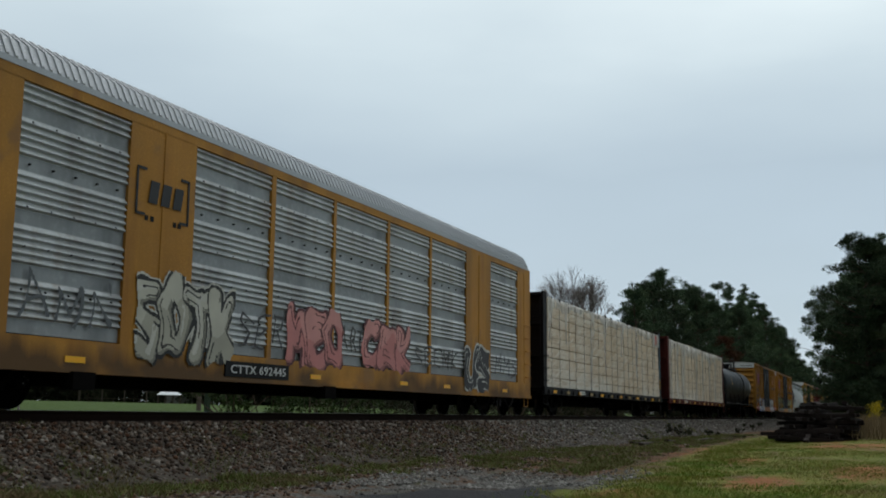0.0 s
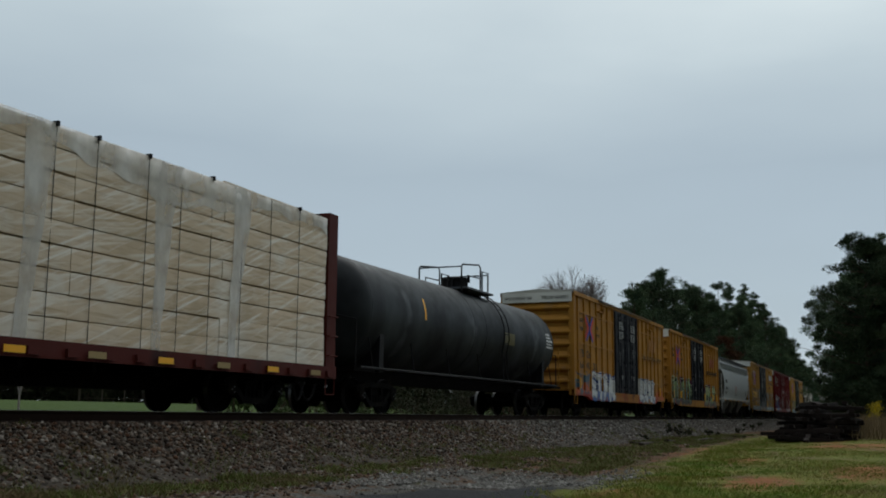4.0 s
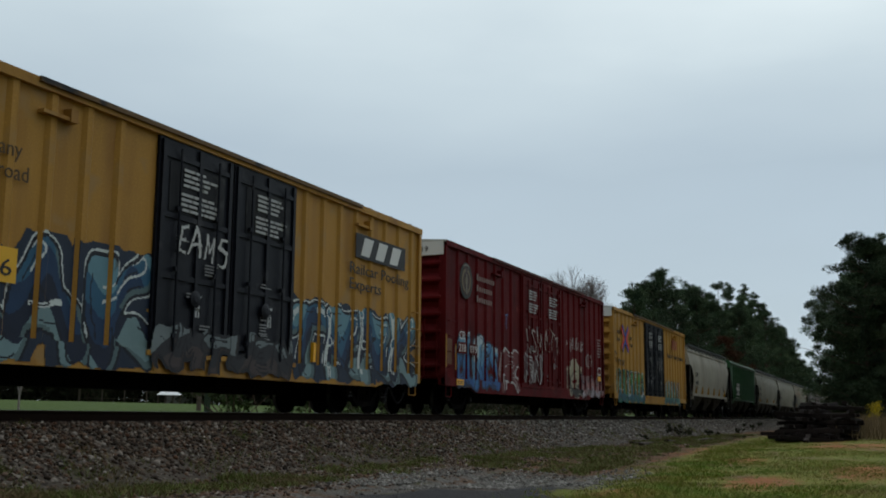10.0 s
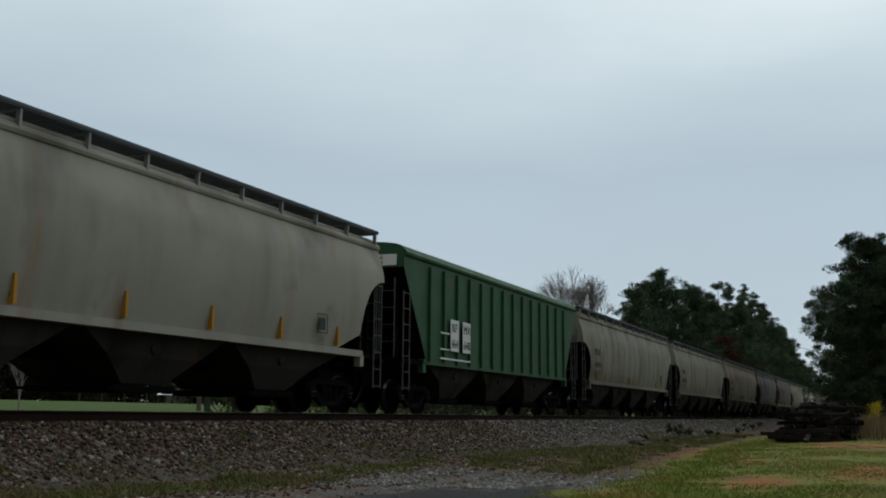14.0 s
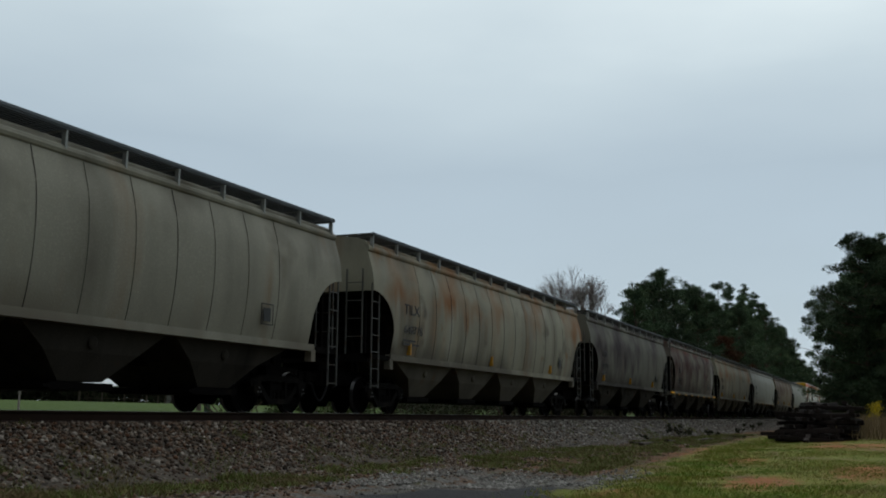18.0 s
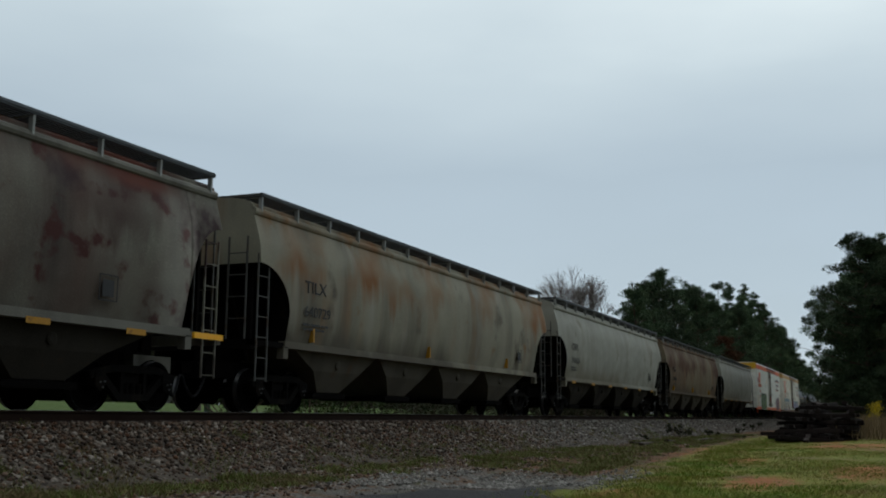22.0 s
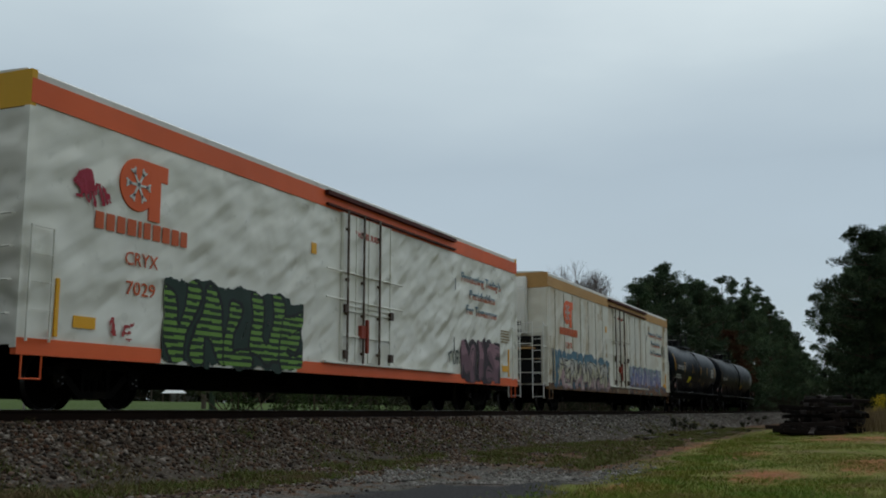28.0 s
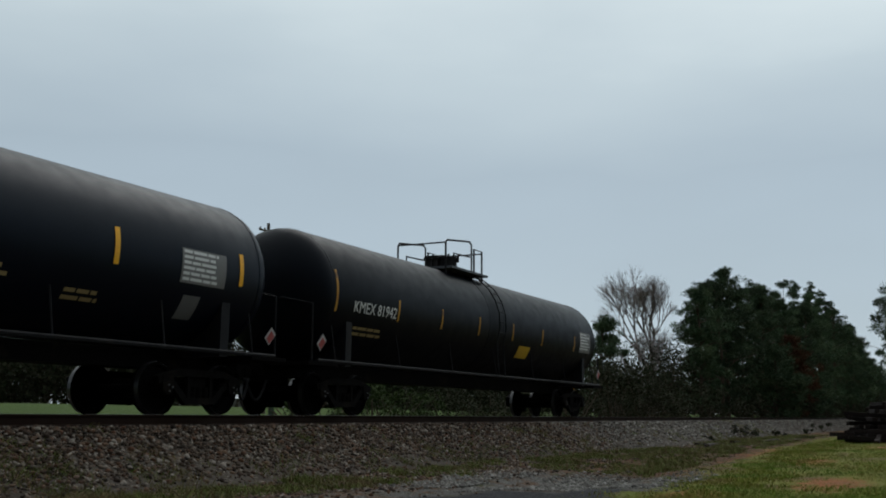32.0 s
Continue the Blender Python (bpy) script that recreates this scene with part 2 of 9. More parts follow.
M_WRAP = paint("lumber_under_clear_wrap", (0.62, 0.485, 0.335), 0.4, spec=0.35, vary=0.08, big=0.5, streak=[((0.50, 0.385, 0.255), 0.45, 0.6), ((0.76, 0.71, 0.64), 0.45, 0.5)], patch=[((0.72, 0.66, 0.57), 0.26, 0.8), ((0.50, 0.385, 0.25), 0.22, 0.6)], height_tone=[((0.70, 0.68, 0.64), 3.7, 4.2, 2.4, 0.5), ((0.66, 0.62, 0.55), 1.9, 1.2, 1.8, 0.7)], crease=[((0.47, 0.35, 0.225), 3, 0.4), ((0.72, 0.65, 0.55), -9, 0.3), ((0.78, 0.73, 0.66), -24, 0.2)], bump=0.2, grain=9, per_object=0.03)
M_FILM = paint("white_film_overlap", (0.68, 0.655, 0.61), 0.33, spec=0.45, vary=0.08, big=1.2, streak=[((0.76, 0.75, 0.73), 0.5, 1.1)], bump=0.3, grain=7)


def see_through(m, lo, hi):
    """Cloudy plastic film: its cover varies from place to place."""
    n, l = m.node_tree.nodes, m.node_tree.links
    co = n.new("ShaderNodeTexCoord")
    mp = n.new("ShaderNodeMapping")
    mp.inputs["Scale"].default_value = (1.3, 1, 0.8)
    t = n.new("ShaderNodeTexNoise")
    t.inputs["Scale"].default_value, t.inputs["Detail"].default_value = 1.4, 4
    r = n.new("ShaderNodeMapRange")
    r.inputs["From Min"].default_value, r.inputs["From Max"].default_value = 0.3, 0.7
    r.inputs["To Min"].default_value, r.inputs["To Max"].default_value = lo, hi
    l.new(co.outputs["Object"], mp.inputs["Vector"])
    l.new(mp.outputs["Vector"], t.inputs["Vector"])
    l.new(t.outputs["Fac"], r.inputs["Value"])
    l.new(r.outputs["Result"], n["Principled BSDF"].inputs["Alpha"])


see_through(M_FILM, 0.12, 0.88)
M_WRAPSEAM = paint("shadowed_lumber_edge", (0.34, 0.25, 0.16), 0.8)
M_PLACARD = paint("placard_white", (0.75, 0.72, 0.70), 0.4, vary=0.04)
# Tones with the higher height first darken the sides towards the bottom.
HOPPER_MATS = {
    "light": paint("light_grey_hopper_paint", (0.40, 0.435, 0.455), 0.45, vary=0.05, streak=[((0.33, 0.35, 0.36), 0.2, 1.0)]),
    "clean": paint("off_white_hopper_paint", (0.285, 0.287, 0.255), 0.55, vary=0.1, spec=0.2, streak=[((0.18, 0.172, 0.14), 0.5, 0.9)], patch=[((0.22, 0.21, 0.175), 0.3, 0.5), ((0.16, 0.145, 0.11), 0.14, 1.0)], height_tone=[((0.17, 0.155, 0.12), 2.2, 1.5, 1.6, 0.85)], buckle=0.05),
    "beige": paint("beige_hopper_paint", (0.30, 0.285, 0.245), 0.6, vary=0.08, spec=0.18, streak=[((0.19, 0.175, 0.15), 0.5, 0.9), ((0.24, 0.15, 0.09), 0.2, 1.6)], patch=[((0.22, 0.20, 0.17), 0.2, 0.7)], height_tone=[((0.13, 0.12, 0.10), 3.0, 3.9, 3.2, 0.7)]),
    "cream": paint("cream_hopper_paint", (0.235, 0.225, 0.185), 0.6, vary=0.12, spec=0.18, streak=[((0.11, 0.10, 0.08), 0.6, 0.8), ((0.19, 0.125, 0.075), 0.3, 1.7)], patch=[((0.16, 0.145, 0.115), 0.2, 0.5)], height_tone=[((0.10, 0.09, 0.07), 3.1, 3.9, 3.0, 0.7), ((0.13, 0.115, 0.09), 2.1, 1.4, 0.7, 0.9)]),
    "rusty": paint("rust_stained_hopper_paint", (0.245, 0.235, 0.185), 0.65, vary=0.14, spec=0.15, patch=[((0.10, 0.085, 0.068), 0.22, 0.6), ((0.20, 0.115, 0.055), 0.12, 0.8)], streak=[((0.08, 0.068, 0.055), 0.6, 0.7), ((0.22, 0.105, 0.04), 0.32, 1.0), ((0.29, 0.28, 0.24), 0.35, 1.6)], height_tone=[((0.19, 0.088, 0.034), 2.7, 3.3, 3.4, 0.75), ((0.10, 0.09, 0.072), 2.1, 1.5, 1.8, 0.8)]),
    "purple": paint("sooty_hopper_paint", (0.125, 0.122, 0.104), 0.65, vary=0.16, spec=0.12, patch=[((0.08, 0.07, 0.062), 0.25, 0.5)], streak=[((0.05, 0.038, 0.040), 0.5, 0.9), ((0.12, 0.055, 0.035), 0.12, 1.4)], height_tone=[((0.030, 0.020, 0.024), 2.1, 3.1, 6.0, 0.85), ((0.035, 0.03, 0.027), 2.1, 1.5, 1.6, 0.9)]),
    "plum": paint("brown_streaked_hopper_paint", (0.165, 0.16, 0.135), 0.65, vary=0.15, spec=0.12, patch=[((0.035, 0.020, 0.022), 0.32, 0.55), ((0.06, 0.022, 0.02), 0.2, 1.6)], streak=[((0.065, 0.025, 0.022), 0.85, 0.5), ((0.035, 0.028, 0.028), 0.6, 1.2)], height_tone=[((0.040, 0.013, 0.014), 2.7, 3.1, 3.6, 0.8), ((0.10, 0.030, 0.020), 3.75, 3.95, 0.3, 0.9), ((0.03, 0.026, 0.024), 2.2, 1.4, 0.8, 0.8)]),
    "brown": paint("brown_stained_hopper_paint", (0.17, 0.145, 0.102), 0.62, vary=0.14, spec=0.15, patch=[((0.085, 0.042, 0.027), 0.32, 0.45)], streak=[((0.10, 0.05, 0.03), 0.6, 0.5), ((0.19, 0.10, 0.045), 0.4, 1.2), ((0.055, 0.045, 0.036), 0.4, 0.9)], height_tone=[((0.068, 0.031, 0.016), 2.6, 3.0, 3.2, 0.95), ((0.15, 0.11, 0.07), 3.72, 3.95, 0.6, 0.6), ((0.075, 0.06, 0.045), 2.1, 1.5, 1.6, 0.8)]),
    "green": paint("dark_green_hopper_paint", (0.022, 0.085, 0.032), 0.55, vary=0.14, streak=[((0.012, 0.04, 0.018), 0.5, 1.0)], patch=[((0.07, 0.07, 0.035), 0.2, 1.0)]),
}


M_SLOGANTOP = paint("teal_blue_lettering", (0.03, 0.15, 0.25), 0.5, vary=0.05)
M_SLOGANLOW = paint("orange_red_lettering", (0.55, 0.14, 0.05), 0.5, vary=0.05)


def two_coloured(ob, z, low):
    """Cuts lettering at the height z and paints what lies below it in a second colour."""
    bm = bmesh.new()
    bm.from_mesh(ob.data)
    bmesh.ops.bisect_plane(bm, geom=bm.verts[:] + bm.edges[:] + bm.faces[:], plane_co=(0, 0, z), plane_no=(0, 0, 1))
    for f in bm.faces:
        f.material_index = 1 if f.calc_center_median().z < z else 0
    bm.to_mesh(ob.data)
    bm.free()
    ob.data.materials.append(low)


SPRAY = {}


def spray(col):
    """A spray paint of that colour."""
    key = tuple(round(c, 3) for c in col)
    if key not in SPRAY:
        SPRAY[key] = paint("spray_paint", key, 0.5, vary=0.1, big=2.0)
    return SPRAY[key]


# ---- building helpers ----
def box(bm, x0, x1, y0, y1, z0, z1):
    v = [bm.verts.new(p) for p in ((x0, y0, z0), (x1, y0, z0), (x1, y1, z0), (x0, y1, z0), (x0, y0, z1), (x1, y0, z1), (x1, y1, z1), (x0, y1, z1))]
    for f in ((3, 2, 1, 0), (4, 5, 6, 7), (0, 1, 5, 4), (1, 2, 6, 5), (2, 3, 7, 6), (3, 0, 4, 7)):
        bm.faces.new([v[i] for i in f])
    return bm


def prism(bm, pts, axis, a, b):
    """The outline pts, extruded along x (pts are y, z) or y (pts are x, z) from a to b."""
    put = (lambda p, d: (d, p[0], p[1])) if axis == "x" else (lambda p, d: (p[0], d, p[1]))
    u = [bm.verts.new(put(p, a)) for p in pts]
    w = [bm.verts.new(put(p, b)) for p in pts]
    k = len(pts)
    for i in range(k):
        bm.faces.new((u[i], u[(i + 1) % k], w[(i + 1) % k], w[i]))
    bm.faces.new(u[::-1])
    bm.faces.new(w)
    return bm


def rod(bm, p, q, r, n=6, r2=None):
    p, q = Vector(p), Vector(q)
    d = (q - p).normalized()
    s = d.orthogonal().normalized()
    t = d.cross(s)
    rings = []
    for c, rad in ((p, r), (q, r if r2 is None else r2)):
        rings.append([bm.verts.new(c + (s * math.cos(2 * math.pi * i / n) + t * math.sin(2 * math.pi * i / n)) * rad) for i in range(n)])
    for i in range(n):
        bm.faces.new((rings[0][i], rings[0][(i + 1) % n], rings[1][(i + 1) % n], rings[1][i]))
    bm.faces.new(rings[0][::-1])
    bm.faces.new(rings[1])
    return bm


def pipe(bm, pts, r, n=6):
    pts = [Vector(p) for p in pts]
    rings = []
    side = None
    for i, p in enumerate(pts):
        d = (pts[min(i + 1, len(pts) - 1)] - pts[max(i - 1, 0)]).normalized()
        if side is None:
            side = d.orthogonal().normalized()
        side = (side - d * side.dot(d)).normalized()
        t = d.cross(side)
        rings.append([bm.verts.new(p + (side * math.cos(2 * math.pi * k / n) + t * math.sin(2 * math.pi * k / n)) * r) for k in range(n)])
    for a, b in zip(rings, rings[1:]):
        for k in range(n):
            bm.faces.new((a[k], a[(k + 1) % n], b[(k + 1) % n], b[k]))
    bm.faces.new(rings[0][::-1])
    bm.faces.new(rings[-1])
    return bm


def lathe(bm, prof, at, axis="y", n=24):
    """prof: (radius, place along the axis)."""
    rings = []
    for r, h in prof:
        ring = []
        for i in range(n):
            c, s = math.cos(2 * math.pi * i / n) * r, math.sin(2 * math.pi * i / n) * r
            ring.append(bm.verts.new(Vector(at) + Vector({"y": (c, h, s), "x": (h, c, s), "z": (c, s, h)}[axis])))
        rings.append(ring)
    for a, b in zip(rings, rings[1:]):
        for i in range(n):
            bm.faces.new((a[i], a[(i + 1) % n], b[(i + 1) % n], b[i]))
    bm.faces.new(rings[0][::-1])
    bm.faces.new(rings[-1])
    return bm


def part(name, bm, material, parent=None, label="", smooth=False):
    me = bpy.data.meshes.new(name)
    bmesh.ops.recalc_face_normals(bm, faces=bm.faces)
    bm.to_mesh(me)
    bm.free()
    for m in material if isinstance(material, (list, tuple)) else (material,):
        me.materials.append(m)
    if smooth:
        me.polygons.foreach_set("use_smooth", [True] * len(me.polygons))
    ob = new(name, me)
    ob.parent = parent
    if label:
        ob["label"] = label
    return ob


def again(ob, x, y, z, parent=None):
    """Another part on the same mesh, moved."""
    o = new(ob.name.split(".")[0], ob.data)
    o.parent = parent or ob.parent
    o.location = (x, y, z)
    if "label" in ob:
        o["label"] = ob["label"]
    return o


def NB():
    return bmesh.new()


def sides(f, material, name, parent, label=""):
    """The same part on the near and the far side: f(bm, s) with s -1 near, 1 far."""
    for s in (-1, 1):
        bm = NB()
        f(bm, s)
        part(name, bm, material, parent, label)


def lettering(text, x, z, height, material, parent, depth=-1.6, width=None, end=False, name="lettering", label="", center=False, y=0.0):
    """Raised flat letters on the near side (or on the front end, facing the front)."""
    cu = bpy.data.curves.new("text", "FONT")
    cu.body, cu.size, cu.extrude = text, height * 1.38, 0.004
    cu.align_x = "CENTER" if center else "LEFT"
    cu.resolution_u = 2
    tmp = bpy.data.objects.new("text", cu)
    me = bpy.data.meshes.new_from_object(tmp)
    bpy.data.objects.remove(tmp)
    if width:
        xs = [v.co.x for v in me.vertices]
        k = width / max(0.01, max(xs) - min(xs))
        me.transform(Matrix.Diagonal((k, 1, 1, 1)))
    me.transform(pose(x, depth, z, 90, 0, 0) if not end else pose(depth, y, z, 90, 0, -90))
    me.materials.clear()
    me.materials.append(material)
    ob = new(name, me)
    ob.parent = parent
    ob["kind"] = "stuff"
    if label:
        ob["label"] = label
    return ob


def bars(rows, material, parent, depth=-1.6, name="lettering", label=""):
    """Unreadable lines of writing as plain bars: rows of (x0, x1, z, height)."""
    bm = NB()
    for x0, x1, z, h in rows:
        box(bm, x0, x1, depth - 0.004, depth + 0.002, z, z + h)
    ob = part(name, bm, material, parent, label)
    if len(rows) > 1:
        ob["kind"] = "stuff"
    return ob


def block(x0, x1, z1, lines, height, gap, seed=0):
    """Rows of bars for a block of small writing, with ragged ends and gaps between words."""
    r = random.Random(seed)
    rows = []
    for i in range(lines):
        x = x0
        stop = x0 + (x1 - x0) * r.uniform(0.65, 1)
        while x < stop - 0.05:
            w = r.uniform(0.12, 0.4) * min(1, (x1 - x0))
            rows.append((x, min(stop, x + w), z1 - i * (height + gap) - height, height))
            x += w + height * 0.6
    return rows


# ---- spray-painted lettering: strokes laid on the car's side in flat thin pieces ----
GLYPHS = ([[(0.85, 0.9), (0.3, 0.95), (0.15, 0.7), (0.8, 0.4), (0.7, 0.08), (0.12, 0.1)]],
          [[(0.05, 0.9), (0.95, 0.92)], [(0.5, 0.9), (0.45, 0.05)]],
          [[(0.08, 0.05), (0.45, 0.95), (0.9, 0.05)], [(0.25, 0.4), (0.75, 0.38)]],
          [[(0.2, 0.05), (0.2, 0.95), (0.8, 0.8), (0.7, 0.5), (0.25, 0.48)], [(0.4, 0.5), (0.9, 0.05)]],
          [[(0.5, 0.95), (0.12, 0.6), (0.2, 0.12), (0.7, 0.08), (0.9, 0.5), (0.5, 0.95)]],
          [[(0.1, 0.05), (0.15, 0.92), (0.5, 0.4), (0.85, 0.92), (0.9, 0.05)]],
          [[(0.85, 0.9), (0.2, 0.88), (0.2, 0.08), (0.88, 0.1)], [(0.2, 0.5), (0.7, 0.52)]],
          [[(0.15, 0.05), (0.2, 0.95), (0.8, 0.08), (0.85, 0.95)]],
          [[(0.12, 0.95), (0.15, 0.25), (0.5, 0.05), (0.82, 0.25), (0.88, 0.95)]],
          [[(0.2, 0.05), (0.2, 0.95)], [(0.85, 0.92), (0.25, 0.45), (0.88, 0.05)]],
          [[(0.08, 0.95), (0.48, 0.05), (0.92, 0.95)]],
          [[(0.2, 0.95), (0.2, 0.08), (0.85, 0.1)]],
          [[(0.5, 0.95), (0.5, 0.05)]],
          [[(0.88, 0.82), (0.5, 0.95), (0.14, 0.6), (0.2, 0.2), (0.55, 0.05), (0.9, 0.2)]],
          [[(0.2, 0.05), (0.2, 0.95), (0.75, 0.82), (0.65, 0.55), (0.25, 0.5), (0.85, 0.4), (0.8, 0.12), (0.2, 0.05)]],
          [[(0.2, 0.05), (0.2, 0.95), (0.7, 0.85), (0.9, 0.45), (0.65, 0.1), (0.2, 0.05)]],
          [[(0.15, 0.05), (0.18, 0.95)], [(0.85, 0.95), (0.85, 0.05)], [(0.18, 0.5), (0.85, 0.5)]],
          [[(0.1, 0.95), (0.5, 0.5), (0.5, 0.05)], [(0.5, 0.5), (0.92, 0.95)]],
          [[(0.88, 0.82), (0.5, 0.95), (0.14, 0.6), (0.2, 0.15), (0.7, 0.05), (0.88, 0.42), (0.55, 0.42)]])
GLYPH_OF = dict(zip("STAROMENUKVLICBDHYG", range(19)))


def graffiti(parent, x0, x1, z0, z1, n, fills, outline, halo=None, high=None, seed=1, depth=lambda x, z: -1.6, thick=0.2, tag=False, label="", glow=0.0, word="", stripes=0):
    """A sprayed word of n loose letters: a halo, an outline, fills that change with height, highlights."""
    r = random.Random(seed)
    cell = 0.025
    w, h = int((x1 - x0) / cell), int((z1 - z0) / cell)
    X, Z = np.meshgrid((np.arange(w) + 0.5) * cell, (np.arange(h) + 0.5) * cell)
    p1, p2, p3 = (r.uniform(0, 6) for _ in range(3))
    XW = X + 0.06 * np.sin(Z * 5 + p1) + 0.03 * np.sin(X * 9 + p2)
    ZW = Z + 0.07 * np.sin(X * 3.1 + p2) + 0.04 * np.sin(X * 7 + Z * 4 + p3)
    lw, lh = (x1 - x0) / n, (z1 - z0)
    idx = np.zeros(X.shape, int)
    cols = []
    half = min(thick * 1.15, 0.23 * lw, 0.15 * lh) if not tag else 0.03
    lap = 1.0 if tag else 1.14

    def add(mask, col):
        cols.append(spray(col))
        idx[mask] = len(cols)

    letters = []
    for i in range(n):
        g = GLYPHS[GLYPH_OF[word[i]]] if word else r.choice(GLYPHS[:10])
        top = r.uniform(0.82, 0.98)
        sk = r.uniform(-0.12, 0.12)
        dist = np.full(X.shape, 9.0)
        inner = np.full(X.shape, 9.0)
        for s in g:
            s = [(px + r.uniform(-0.06, 0.06), pz + r.uniform(-0.05, 0.05)) for px, pz in s]
            q = [((i + 0.5) * lw + lw * lap * (px - 0.5 + sk * (pz - 0.5)) * 0.92, lh * (0.11 + (top - 0.18) * pz)) for px, pz in s]
            for (ax, az), (bx, bz) in zip(q, q[1:]):
                dx, dz = bx - ax, bz - az
                t = np.clip(((XW - ax) * dx + (ZW - az) * dz) / (dx * dx + dz * dz + 1e-9), 0, 1)
                # strokes swell towards their ends
                d = np.hypot(XW - ax - t * dx, ZW - az - t * dz) / (0.82 + 0.42 * np.abs(t - 0.45))
                dist = np.minimum(dist, d)
                inner = np.minimum(inner, np.hypot(XW - ax - t * dx + 0.45 * half, ZW - az - t * dz - 0.45 * half))
        letters.append((dist, inner))
    near = np.min([d for d, _ in letters], axis=0)
    if tag:
        add(near < half, outline)
    else:
        if halo:
            add(near < half * 1.45 + 0.07 + 0.04 * np.sin(X * 4 + p1) + glow, halo)
        if high:
            add((near < half + 0.105) & (ZW > 0.25 * lh), high)
        cols.append(spray(outline))
        ink = len(cols)
        shades = []
        for col in fills:
            cols.append(spray(col))
            shades.append(len(cols))
        cols.append(spray(tuple(0.55 * c for c in fills[0])))
        deep = len(cols)
        cols.append(spray(high or tuple(min(0.75, 1.5 * c + 0.05) for c in fills[-1])))
        shine = len(cols)
        idx[near < half + 0.07] = ink
        for k, (dist, inner) in enumerate(letters):
            idx[dist < half + 0.045] = ink
            body = dist < half
            bands = np.clip(((ZW / lh + 0.16 * np.sin(X * 2.7 + p3) + 0.1 * np.sin(X * 6.1 + p1 + k)) * len(fills)).astype(int), 0, len(fills) - 1)
            if stripes:
                bands = ((Z + 0.006 * np.sin(X * 9)) / lh * stripes).astype(int) % len(fills)
            for b, m in enumerate(shades):
                idx[body & (bands == b)] = m
            if not stripes:
                idx[body & (dist > half * 0.62) & (inner > half * 1.15)] = deep
                if high:
                    idx[body & (np.abs(inner - half * 0.4) < 0.022) & (np.sin(X * 3.3 + p2 + k) > -0.3)] = shine
                idx[body & (np.abs(dist - half * 0.5) < 0.018) & (np.sin(X * 5.3 + Z * 3 + p1) > 0.35)] = ink
    # no straight edges: the sprayed field is ragged and rounded all round
    wob = 0.05 * np.sin(X * 5 + p1) + 0.03 * np.sin(X * 13 + p3) + 0.04 * np.sin(Z * 7 + p2)
    side = np.minimum(np.minimum(X, (x1 - x0) - X), np.minimum(Z * 1.0, lh - Z))
    round_off = np.hypot(np.maximum(0, 0.3 - np.minimum(X, (x1 - x0) - X)), np.maximum(0, 0.3 - np.minimum(Z, lh - Z)))
    idx[(side < 0.05 + wob) | (round_off > 0.27 - wob)] = 0
    ver, fac, mi = [], [], []
    for j in range(h):
        row = idx[j]
        za, zb = z0 + j * cell, z0 + (j + 1) * cell
        i = 0
        while i < w:
            if row[i] == 0:
                i += 1
                continue
            d = depth(x0 + (i + 0.5) * cell, (za + zb) / 2)
            k = i
            while k < w and row[k] == row[i] and abs(depth(x0 + (k + 0.5) * cell, (za + zb) / 2) - d) < 0.004:
                k += 1
            b = len(ver)
            y = d - 0.006
            xa, xb = x0 + i * cell, x0 + k * cell
            if i > 0 and row[i - 1]:
                e = depth(xa - 0.5 * cell, (za + zb) / 2) - 0.006
                if abs(e - y) >= 0.004:
                    ver += [(xa, e, za), (xa, y, za), (xa, y, zb), (xa, e, zb)]
                    fac.append((b, b + 1, b + 2, b + 3))
                    mi.append(int(row[i]) - 1)
                    b += 4
            ver += [(xa, y, za), (xb, y, za), (xb, y, zb), (xa, y, zb)]
            fac.append((b, b + 1, b + 2, b + 3))
            mi.append(int(row[i]) - 1)
            i = k
    me = bpy.data.meshes.new("graffiti")
    me.from_pydata(ver, [], fac)
    for m in cols:
        me.materials.append(m)
    me.polygons.foreach_set("material_index", mi)
    me.update()
    ob = new("graffiti", me)
    ob.parent = parent
    ob["kind"] = "stuff"
    if label:
        ob["label"] = label
    return ob
# White door lettering, greyed so that the colour holds the shade there.
M_TEXTG2 = paint("dulled_white_lettering", (0.40, 0.41, 0.42), 0.5, vary=0.08)


